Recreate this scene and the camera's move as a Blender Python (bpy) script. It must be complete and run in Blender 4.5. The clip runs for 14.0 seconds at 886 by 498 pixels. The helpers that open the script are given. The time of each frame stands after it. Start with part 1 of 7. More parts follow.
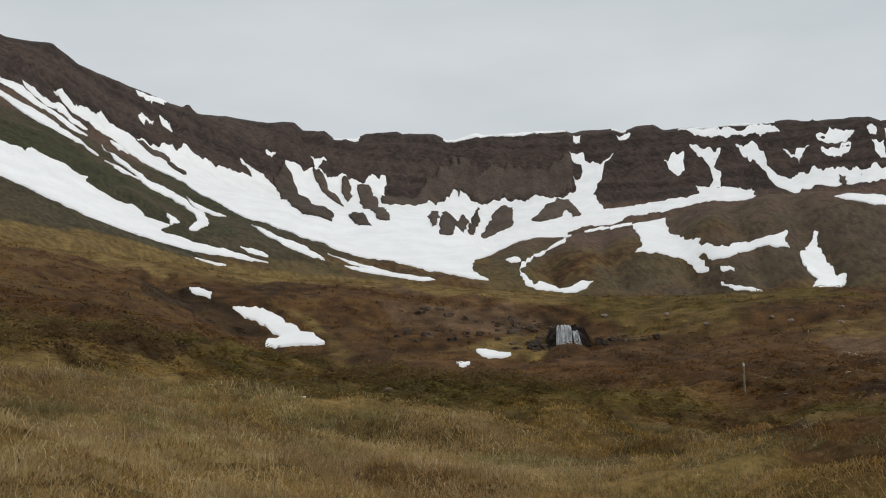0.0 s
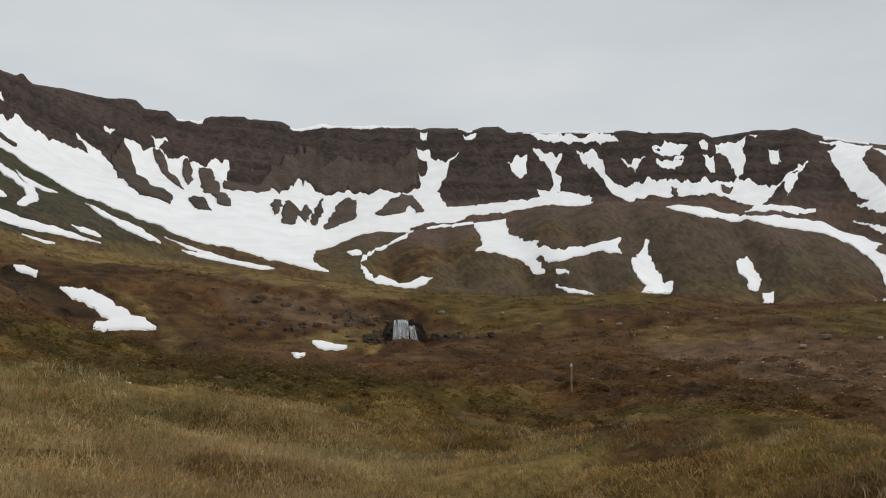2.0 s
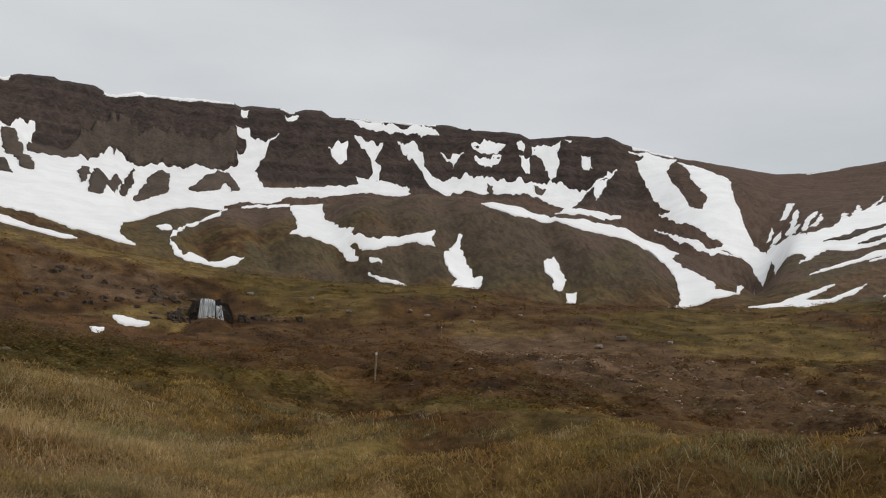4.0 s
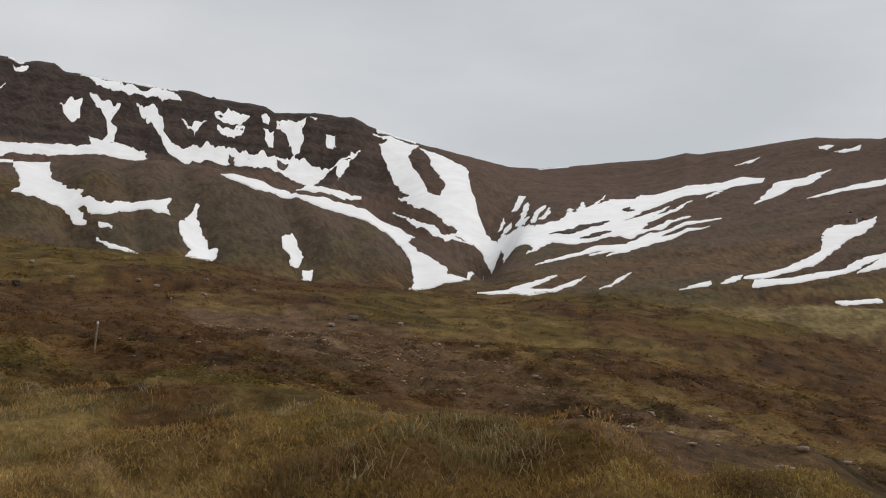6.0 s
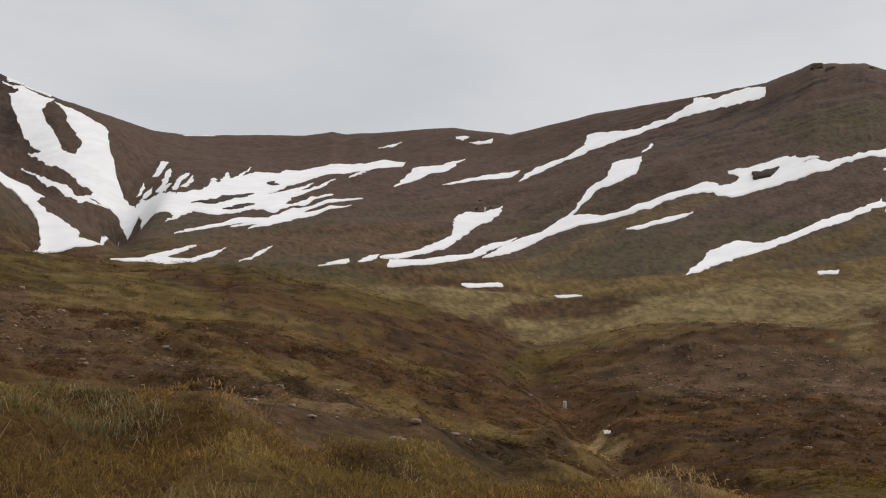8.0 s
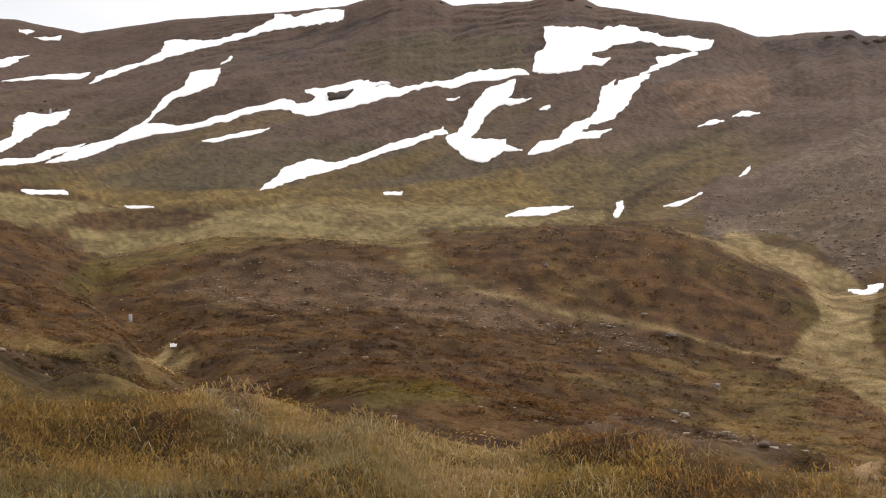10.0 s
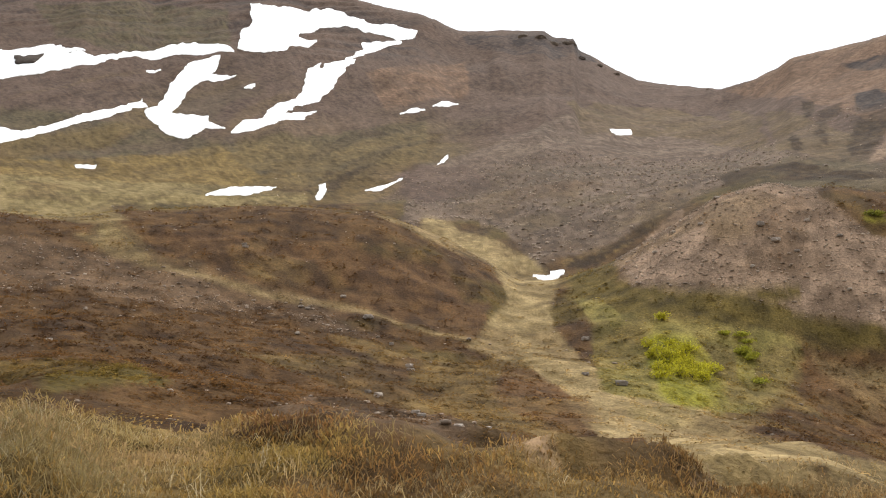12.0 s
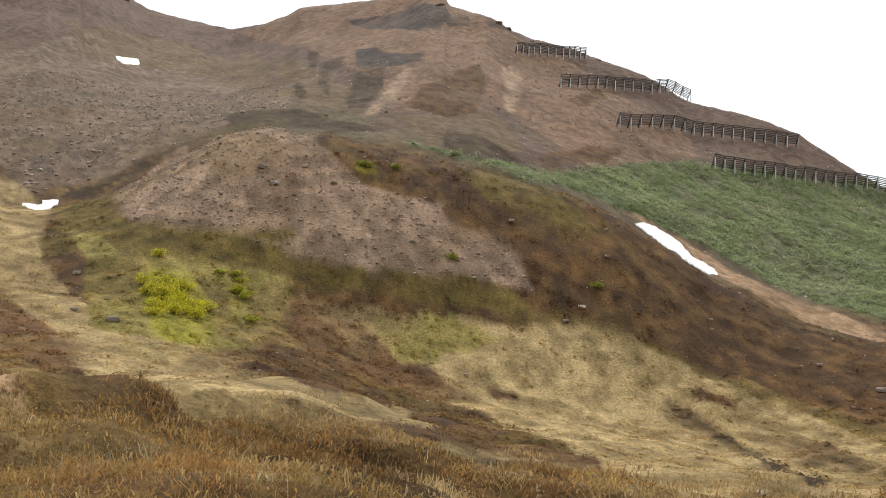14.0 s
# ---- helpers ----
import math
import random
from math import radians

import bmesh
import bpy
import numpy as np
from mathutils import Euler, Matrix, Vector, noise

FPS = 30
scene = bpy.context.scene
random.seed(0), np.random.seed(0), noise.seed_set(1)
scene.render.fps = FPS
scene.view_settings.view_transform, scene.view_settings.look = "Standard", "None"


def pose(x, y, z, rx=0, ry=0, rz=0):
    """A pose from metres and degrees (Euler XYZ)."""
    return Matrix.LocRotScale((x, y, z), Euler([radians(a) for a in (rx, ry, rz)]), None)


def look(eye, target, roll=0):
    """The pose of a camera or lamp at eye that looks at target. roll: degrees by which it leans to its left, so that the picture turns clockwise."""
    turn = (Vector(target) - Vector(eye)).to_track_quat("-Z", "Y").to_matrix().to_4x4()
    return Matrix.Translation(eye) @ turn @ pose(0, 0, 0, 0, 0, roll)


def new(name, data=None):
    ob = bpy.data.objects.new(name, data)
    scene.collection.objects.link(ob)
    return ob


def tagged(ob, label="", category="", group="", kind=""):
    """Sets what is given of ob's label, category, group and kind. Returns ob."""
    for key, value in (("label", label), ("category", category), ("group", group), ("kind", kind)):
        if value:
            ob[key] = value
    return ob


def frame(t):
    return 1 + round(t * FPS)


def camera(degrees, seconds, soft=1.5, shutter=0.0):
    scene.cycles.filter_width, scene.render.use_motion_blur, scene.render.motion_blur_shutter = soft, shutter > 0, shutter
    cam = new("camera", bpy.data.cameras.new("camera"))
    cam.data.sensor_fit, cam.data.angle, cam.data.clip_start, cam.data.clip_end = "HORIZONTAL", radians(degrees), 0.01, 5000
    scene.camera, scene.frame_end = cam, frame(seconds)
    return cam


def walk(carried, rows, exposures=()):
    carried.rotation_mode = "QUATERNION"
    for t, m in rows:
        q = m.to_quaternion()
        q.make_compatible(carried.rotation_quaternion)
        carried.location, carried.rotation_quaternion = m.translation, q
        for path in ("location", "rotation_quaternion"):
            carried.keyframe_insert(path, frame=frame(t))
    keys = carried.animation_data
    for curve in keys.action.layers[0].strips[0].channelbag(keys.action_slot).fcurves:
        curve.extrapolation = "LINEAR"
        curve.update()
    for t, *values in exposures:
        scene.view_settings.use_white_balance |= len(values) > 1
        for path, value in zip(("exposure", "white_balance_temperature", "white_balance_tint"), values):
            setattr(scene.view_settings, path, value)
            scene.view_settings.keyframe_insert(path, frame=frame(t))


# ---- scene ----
from mathutils import geometry

FOV = 44.46
cam = camera(FOV, 14.0, 1.1, 0.0)
EYE = 1.6
# seconds, place in plan, yaw, pitch, roll: a slow turn on the spot, the camera at arm's length
ROWS = [
    (0.0, 0.000, -0.000, -0.01, 13.50, 0.80),
    (0.5, 0.013, -0.000, -2.20, 13.44, 0.54),
    (1.0, 0.026, -0.001, -4.30, 13.36, 0.17),
    (1.5, 0.039, -0.002, -6.46, 13.28, 0.11),
    (2.0, 0.054, -0.004, -8.80, 13.09, -0.11),
    (2.5, 0.068, -0.007, -11.13, 12.82, -0.66),
    (5.0, 0.148, -0.033, -25.04, 12.27, -1.54),
    (5.5, 0.167, -0.042, -28.41, 11.98, -1.51),
    (6.0, 0.192, -0.058, -33.37, 11.86, -2.18),
    (6.5, 0.214, -0.073, -37.73, 11.97, -1.77),
    (7.0, 0.230, -0.086, -41.04, 12.00, -1.44),
    (7.5, 0.248, -0.103, -45.13, 11.70, -0.94),
    (8.0, 0.277, -0.137, -52.42, 11.09, -1.66),
    (8.5, 0.302, -0.173, -59.60, 10.10, -1.88),
    (9.0, 0.317, -0.203, -65.11, 8.66, -0.95),
    (11.5, 0.349, -0.330, -86.72, 6.28, -0.24),
    (12.0, 0.350, -0.353, -90.41, 5.98, 0.12),
    (12.5, 0.348, -0.387, -96.05, 6.02, -0.42),
    (13.0, 0.339, -0.438, -104.63, 5.30, -1.32),
    (13.5, 0.324, -0.482, -112.17, 3.54, -0.11),
    (14.0, 0.313, -0.506, -116.46, 2.87, -0.94),
]
walk(cam, [(t, pose(x, y, EYE, 90 + pitch, roll, yaw)) for t, x, y, yaw, pitch, roll in ROWS],
     [(0.0, 0.0, 6500, 10), (5.0, 0.0, 6650, 13), (8.0, 0.05, 6750, 15), (9.0, 0.3, 6900, 17), (11.5, 1.02, 6650, 13), (14.0, 1.10, 6600, 11)])

# ---- overcast sky and a weak, wide sun ----
world = bpy.data.worlds.new("overcast")
scene.world = world
world.use_nodes = True
wn, wl = world.node_tree.nodes, world.node_tree.links
sky = wn.new("ShaderNodeTexSky")
sky.sky_type, sky.sun_disc = "NISHITA", False
sky.sun_elevation, sky.sun_rotation = radians(48), radians(115)
back = wn["Background"]
coord, clouds, ramp, mixed = (wn.new("ShaderNode" + k) for k in ("TexCoord", "TexNoise", "ValToRGB", "Mix"))
stretch = wn.new("ShaderNodeMapping")
stretch.inputs["Scale"].default_value = (1.0, 1.0, 3.2)
clouds.inputs["Scale"].default_value, clouds.inputs["Detail"].default_value, clouds.inputs["Roughness"].default_value = 2.2, 5.0, 0.5
ramp.color_ramp.elements[0].position, ramp.color_ramp.elements[1].position = 0.3, 0.72
ramp.color_ramp.elements[0].color, ramp.color_ramp.elements[1].color = (5.35, 5.8, 6.05, 1), (7.2, 7.5, 7.65, 1)
mixed.data_type = "RGBA"
mixed.inputs[0].default_value = 0.94
wl.new(coord.outputs["Generated"], stretch.inputs["Vector"])
wl.new(stretch.outputs["Vector"], clouds.inputs["Vector"])
wl.new(clouds.outputs["Fac"], ramp.inputs["Fac"])
wl.new(sky.outputs["Color"], mixed.inputs[6])
wl.new(ramp.outputs["Color"], mixed.inputs[7])
wl.new(mixed.outputs[2], back.inputs["Color"])
back.inputs["Strength"].default_value = 0.1
sun = new("sun", bpy.data.lights.new("sun", "SUN"))
sun.data.energy, sun.data.angle, sun.data.color = 1.35, radians(25), (1.0, 0.96, 0.9)
sun.matrix_world = look((0, 0, 0), (-math.sin(radians(115)), -math.cos(radians(115)), -math.tan(radians(48))))

# ---- the lie of the land: survey lines round the viewpoint, each point (bearing, distance, height) ----
BANK = [(-30.0, 24, 4.6), (-24.0, 24, 4.6), (-18.0, 24, 4.5), (-12.0, 25, 4.3), (-6.0, 25, 4.0), (0.0, 25, 3.7), (6.0, 25, 3.6), (12.0, 26, 3.4), (18.0, 26, 3.4), (24.0, 25, 3.3), (30.0, 23, 2.9), (36.0, 22, 2.5), (42.0, 20, 2.2), (48.0, 18, 1.8), (54.0, 17, 1.5), (60.0, 16, 1.2), (66.0, 15, 1.1), (72.0, 15, 0.9), (78.0, 15, 0.7), (84.0, 15, 0.6), (90.0, 15, 0.5), (96.0, 15, 0.4), (102.0, 15, 0.3), (108.0, 14, 0.2), (114.0, 14, -0.1), (120.0, 14, -0.5), (126.0, 14, -0.6), (132.0, 14, -0.6), (138.0, 14, -0.7)]
HOLLOW = [(-30.0, 42, 8.4), (-24.0, 42, 8.5), (-18.0, 43, 8.2), (-12.0, 43, 7.6), (-6.0, 44, 7.0), (0.0, 44, 6.5), (6.0, 44, 6.2), (12.0, 45, 5.9), (18.0, 45, 5.9), (24.0, 44, 5.8), (30.0, 43, 5.5), (36.0, 42, 5.1), (42.0, 41, 4.4), (48.0, 40, 3.6), (54.0, 39, 2.4), (60.0, 38, 1.7), (66.0, 39, 1.7), (72.0, 40, 1.8), (78.0, 42, 1.1), (84.0, 43, 0.4), (90.0, 44, -0.5), (96.0, 44, -1.4), (102.0, 43, -2.1), (108.0, 43, -2.3), (114.0, 42, -3.4), (120.0, 42, -3.9), (126.0, 41, -4.2), (132.0, 41, -4.4), (138.0, 40, -4.4)]
HEATH = [(-30.0, 80, 17.4), (-24.0, 83, 17.9), (-18.0, 87, 17.5), (-12.0, 90, 16.1), (-6.0, 93, 14.4), (0.0, 97, 14.3), (6.0, 100, 15.2), (12.0, 94, 14.1), (18.0, 87, 13.3), (24.0, 84, 12.8), (30.0, 82, 12.0), (36.0, 80, 11.3), (42.0, 78, 10.5), (48.0, 76, 8.9), (54.0, 74, 6.5), (60.0, 72, 4.8), (66.0, 73, 5.1), (72.0, 73, 5.1), (78.0, 74, 4.5), (84.0, 74, 2.9), (90.0, 75, 1.8), (96.0, 75, 1.3), (102.0, 74, 0.8), (108.0, 74, -1.3), (114.0, 73, -3.8), (120.0, 72, -5.2), (126.0, 72, -6.3), (132.0, 71, -7.1), (138.0, 70, -7.6)]
FOOT = [(-30.0, 300, 78.2), (-24.5, 333, 86.6), (-19.0, 366, 92.3), (-13.5, 399, 93.9), (-8.0, 432, 96.4), (-2.5, 465, 100.8), (3.0, 465, 97.6), (8.5, 438, 84.7), (14.0, 410, 78.9), (19.5, 382, 71.8), (25.0, 376, 66.7), (30.5, 372, 63.6), (36.0, 367, 62.3), (41.5, 363, 62.7), (47.0, 354, 62.1), (52.5, 338, 57.6), (58.0, 321, 52.0), (63.5, 304, 52.2), (69.0, 290, 49.9), (74.5, 277, 45.3), (80.0, 264, 41.6), (85.5, 251, 38.2), (91.0, 237, 34.8), (96.5, 218, 32.5), (102.0, 200, 30.5), (107.5, 185, 31.3), (113.0, 174, 28.0), (118.5, 167, 23.9), (124.0, 163, 17.2), (129.5, 158, 8.1), (135.0, 154, 0.4), (140.5, 150, -2.0)]
CREST_LEFT = [(-30.0, 170, 41.6), (-22.7, 163, 39.9), (-17.2, 158, 37.2), (-14.3, 155, 35.1), (-10.5, 151, 33.4), (-0.6, 141, 30.4), (8.2, 136, 27.1), (20.4, 144, 27.9), (21.0, 144, 27.4), (24.1, 146, 26.3), (34.3, 150, 25.9), (40.0, 150, 25.9), (42.4, 150, 26.4), (45.5, 149, 25.0), (46.4, 147, 25.0), (54.2, 132, 18.1), (57.1, 126, 15.1)]
CREST_RIGHT = [(62.5, 120, 16.8), (65.5, 120, 17.5), (71.5, 120, 16.8), (74.4, 120, 17.8), (80.2, 120, 18.5), (82.7, 120, 18.6), (87.2, 119, 17.8), (90.5, 118, 15.1), (93.5, 117, 11.9), (94.1, 117, 10.3), (96.5, 116, 10.3), (99.2, 115, 11.6), (104.8, 114, 18.2), (107.5, 114, 19.6), (109.6, 113, 18.3), (109.8, 113, 19.0), (118.3, 111, 15.3), (122.8, 110, 12.8), (125.8, 109, 10.2), (130.9, 108, 3.8), (134.2, 107, 0.7), (138.7, 105, -1.4), (146.0, 105, -1.4)]
CREST = CREST_LEFT + CREST_RIGHT
RIM_A = [(-30.0, 620, 278.2), (-23.48, 711, 304.1), (-22.65, 723, 308.0), (-20.91, 747, 318.5), (-20.28, 759, 317.5), (-19.48, 774, 315.7), (-17.71, 816, 324.5), (-16.51, 845, 329.6), (-15.01, 881, 335.8), (-14.1, 903, 339.2), (-13.65, 914, 343.8), (-13.19, 925, 341.7), (-11.67, 962, 354.1), (-10.45, 991, 362.1), (-9.07, 1024, 373.4), (-8.6, 1035, 378.9), (-7.99, 1048, 383.6), (-7.51, 1054, 377.5), (-7.2, 1058, 378.5), (-6.27, 1067, 381.7), (-5.8, 1072, 376.1), (-4.6, 1084, 378.8), (-4.03, 1090, 386.9), (-2.25, 1107, 396.7), (-1.94, 1111, 394.6), (-1.04, 1120, 398.8), (-0.12, 1129, 401.0), (0.51, 1135, 395.8), (0.87, 1139, 397.6), (2.02, 1150, 407.9), (2.64, 1154, 407.4), (5.12, 1167, 413.3)]
RIM_B = [(7.0, 1176, 416.9), (7.48, 1176, 412.7), (7.94, 1176, 415.4), (9.67, 1173, 414.0), (10.15, 1172, 408.4), (10.77, 1171, 412.4), (11.4, 1170, 414.2), (11.87, 1169, 414.0), (12.35, 1169, 407.8), (13.29, 1168, 406.8), (16.42, 1163, 403.2), (17.66, 1161, 401.2), (18.9, 1159, 400.4), (19.51, 1158, 397.0), (20.58, 1157, 394.9), (22.85, 1153, 390.6), (23.44, 1152, 383.2), (24.34, 1151, 384.2), (25.54, 1153, 387.9), (27.29, 1165, 389.4), (27.67, 1167, 391.2), (28.48, 1172, 383.9), (29.74, 1180, 378.0), (31.63, 1192, 371.7), (33.2, 1230, 375.9), (34.77, 1276, 381.8), (36.33, 1342, 392.7), (38.18, 1411, 411.3), (39.41, 1435, 420.8), (42.45, 1469, 438.2), (44.26, 1426, 428.0), (45.9, 1377, 421.5)]
RIM_C = [(46.63, 1355, 412.7), (48.39, 1302, 400.8), (50.15, 1249, 389.3), (52.49, 1176, 371.7), (53.39, 1135, 356.1), (54.29, 1095, 341.8), (55.65, 1037, 321.1), (57.9, 988, 316.7), (60.34, 936, 310.0), (63.42, 878, 298.3), (65.28, 848, 291.8), (66.83, 823, 286.7), (69.31, 783, 277.2), (71.16, 754, 276.1), (71.78, 746, 276.3), (72.54, 738, 271.3), (74.22, 720, 262.8), (75.19, 711, 253.8), (77.53, 689, 247.6), (79.3, 672, 242.1), (80.48, 662, 242.6), (81.06, 656, 241.3), (82.2, 646, 233.9), (83.04, 639, 226.5), (85.9, 613, 210.0), (88.06, 596, 199.4), (89.59, 583, 191.3), (91.27, 570, 178.8), (93.25, 554, 173.7), (95.96, 538, 167.9), (96.55, 536, 163.5), (97.59, 534, 162.3)]
RIM_D = [(97.73, 534, 156.4), (98.61, 532, 151.5), (99.76, 529, 143.6), (100.9, 527, 137.6), (102.04, 524, 135.4), (103.17, 522, 132.6), (105.11, 497, 124.0), (106.76, 464, 118.9), (108.13, 437, 116.7), (108.7, 425, 116.4), (115.3, 347, 102.2), (116.4, 336, 96.9), (116.6, 334, 94.1), (118.8, 318, 86.6), (119.9, 314, 81.6), (120.8, 312, 78.8), (123.8, 303, 72.1), (126.9, 293, 63.5), (129.2, 288, 55.3), (132.0, 283, 50.4), (134.5, 279, 44.4), (138.7, 272, 29.9), (143.2, 270, 18.3), (148.0, 270, 8.9)]
MORAINE = [(2.2, 560, 126.1), (5.0, 571, 142.6), (6.8, 582, 144.8), (10.8, 602, 155.3), (14.4, 609, 166.5), (15.8, 612, 164.5), (18.9, 618, 172.3), (20.1, 620, 170.6), (22.0, 617, 166.7), (26.7, 609, 156.0), (31.3, 601, 133.8), (33.7, 564, 107.5), (35.7, 521, 89.0)]
CLIFF_BASE = [(-23.3, 660, 255.4), (-20.5, 697, 258.8), (-16.1, 791, 269.0), (-10.7, 912, 284.8), (-6.7, 983, 287.3), (-3.0, 1018, 297.9), (2.3, 1066, 301.9), (6.9, 1089, 314.2), (14.4, 1078, 310.5), (17.1, 1075, 303.6), (21.5, 1069, 303.3), (26.7, 1073, 295.8), (29.7, 1091, 286.2)]

RIM = RIM_A + RIM_B + RIM_C + RIM_D


def hash2(ix, iy, seed):
    """Repeatable values from 0 to 1 on a whole-number lattice."""
    h = (ix * 374761393 + iy * 668265263 + seed * 974634777) & 0xFFFFFFFF
    h = ((h ^ (h >> 13)) * 1274126177) & 0xFFFFFFFF
    return ((h ^ (h >> 16)) & 0xFFFFFF) / float(0xFFFFFF)


def value_noise(x, y, seed=0):
    ix, iy = np.floor(x).astype(np.int64), np.floor(y).astype(np.int64)
    u, v = x - ix, y - iy
    u, v = u * u * u * (u * (6 * u - 15) + 10), v * v * v * (v * (6 * v - 15) + 10)
    a, b = hash2(ix, iy, seed), hash2(ix + 1, iy, seed)
    c, d = hash2(ix, iy + 1, seed), hash2(ix + 1, iy + 1, seed)
    return (a + (b - a) * u) * (1 - v) + (c + (d - c) * u) * v


def fbm(x, y, size, octaves=4, seed=0):
    """Layered noise from about -1 to 1; size in metres."""
    total, gain = 0.0, 1.0
    for k in range(octaves):
        total = total + gain * (value_noise(x / size + 17.3 * k, y / size - 9.1 * k, seed + k) * 2 - 1)
        size, gain = size * 0.5, gain * 0.52
    return total


def smoothstep(a, b, v):
    u = np.clip((v - a) / (b - a), 0, 1)
    return u * u * (3 - 2 * u)


def line_at(table, bearing):
    """Distance and height of a survey line at the bearings, closed round behind the viewpoint."""
    rows = np.array(table)
    az = np.concatenate([rows[:, 0], [rows[0, 0] + 360]])
    b = np.where(bearing < az[0], bearing + 360, bearing)
    spread = np.array([-0.5, 0.0, 0.5]) if table is not RIM else np.zeros(1)
    return [np.mean([np.interp(b + s, az, np.append(rows[:, k], rows[0, k])) for s in spread], axis=0) for k in (1, 2)]


def knots(bearing):
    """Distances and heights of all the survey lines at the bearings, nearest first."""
    b_r, b_z = line_at(BANK, bearing)
    h_r, h_z = line_at(HOLLOW, bearing)
    e_r, e_z = line_at(HEATH, bearing)
    c_r, c_z = line_at(CREST, bearing)
    f_r, f_z = line_at(FOOT, bearing)
    s_r, s_z = line_at(RIM, bearing)
    # broken edge of the rims
    s_z = s_z + s_r * 0.0007 * fbm(bearing, 0 * bearing + 3.7, 0.55, 4, 64) * (1 - 0.6 * smoothstep(31, 36, bearing) * (1 - smoothstep(64, 70, bearing)))
    m_r, m_z = line_at(MORAINE, bearing)
    k_r, k_z = line_at(CLIFF_BASE, bearing)
    # a dip behind the near crest, deepest where the crest hides the ground behind it
    t_r = c_r + 0.32 * (f_r - c_r)
    t_z = c_z + 0.10 * (f_z - c_z) - 2.5 * smoothstep(95, 104, bearing) - 1.0
    # the moraine in the cirque's mouth, elsewhere an even slope
    wm = smoothstep(0.0, 3.0, bearing) * (1 - smoothstep(35.0, 38.0, bearing))
    n_r, n_z = f_r + 0.35 * (s_r - f_r), f_z + 0.30 * (s_z - f_z)
    m_r, m_z = n_r + wm * (m_r - n_r), n_z + wm * (m_z - n_z)
    # cliff foot under the headwall, elsewhere high slope
    wk = 1 - smoothstep(29.0, 35.0, bearing)
    wk = wk * smoothstep(-40.0, -26.0, bearing)
    k0_r, k0_z = f_r + 0.80 * (s_r - f_r), f_z + 0.76 * (s_z - f_z)
    k_r, k_z = k0_r + wk * (k_r - k0_r), k0_z + wk * (k_z - k0_z)
    l_r = m_r + 0.25 * (k_r - m_r)
    l_z = m_z + (0.25 - 0.2 * wm) * (k_z - m_z) - 4.0 * wm
    top_r = s_r * 1.05 + 6
    top_z = s_z + 0.85 * (s_z - 1.6) / s_r * (top_r - s_r)
    far_r, far_z = s_r + 900.0, s_z - 60.0 - 60.0 * smoothstep(95, 105, bearing)
    zero = np.zeros_like(b_r)
    r = np.stack([zero, zero + 4.0, b_r, h_r, e_r, c_r, t_r, f_r, m_r, l_r, k_r, s_r, top_r, far_r])
    z = np.stack([zero, b_z * 4.0 / b_r * 0.9, b_z, h_z, e_z, c_z, t_z, f_z, m_z, l_z, k_z, s_z, top_z, far_z])
    return r, z


def slopes(r, z):
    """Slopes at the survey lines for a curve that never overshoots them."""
    h, d = np.diff(r, axis=0), np.diff(z, axis=0) / np.diff(r, axis=0)
    m = np.zeros_like(r)
    w1, w2 = 2 * h[1:] + h[:-1], h[1:] + 2 * h[:-1]
    same = d[1:] * d[:-1] > 0
    safe = np.where(same, d[:-1], 1.0), np.where(same, d[1:], 1.0)
    m[1:-1] = np.where(same, (w1 + w2) / (w1 / safe[0] + w2 / safe[1]), 0.0)
    m[0], m[-1] = d[0], d[-1]
    return m


def ground(x, y):
    """Height of the land at plan places (arrays)."""
    x, y = np.asarray(x, float), np.asarray(y, float)
    bearing = np.degrees(np.arctan2(x, y))
    bearing = np.where(bearing < -30, bearing + 360, bearing)
    rho = np.maximum(np.hypot(x, y), 1e-3)
    r, z = knots(bearing)
    m = slopes(r, z)
    k = np.clip((r[1:-1] <= rho).sum(axis=0), 0, len(r) - 2)
    take = lambda a, i: np.take_along_axis(a, i[None], 0)[0]
    r0, r1, z0, z1, m0, m1 = take(r, k), take(r, k + 1), take(z, k), take(z, k + 1), take(m, k), take(m, k + 1)
    h = r1 - r0
    u = np.clip((rho - r0) / h, 0, 1)
    base = z0 * (1 + 2 * u) * (1 - u) ** 2 + h * m0 * u * (1 - u) ** 2 + z1 * u * u * (3 - 2 * u) + h * m1 * u * u * (u - 1)
    return base + relief(x, y, base, bearing, rho, r)


CREEKS = [([(-24, 165), (-19, 140), (-14.3, 122), (-12.5, 113), (-10.0, 106), (-8.0, 97), (-5.4, 74), (-2.4, 64)], 5.0, 2.2),
          ([(-2.4, 64), (1.8, 88), (4.5, 98), (6.6, 103)], 2.6, 0.9),
          ([(57.4, 98), (58.2, 85), (59.1, 75), (60.6, 66), (61.8, 50), (64.5, 38), (69.0, 27)], 2.0, 1.3)]
HUMPS = [(6.2, 0.9, 7.0), (13.2, 1.0, 7.0), (19.6, 0.9, 6.0), (24.9, 0.8, 5.0), (31.0, 1.2, 6.0), (9.5, 0.6, 3.0), (16.4, 0.6, 3.0), (28.0, 0.7, 3.0)]


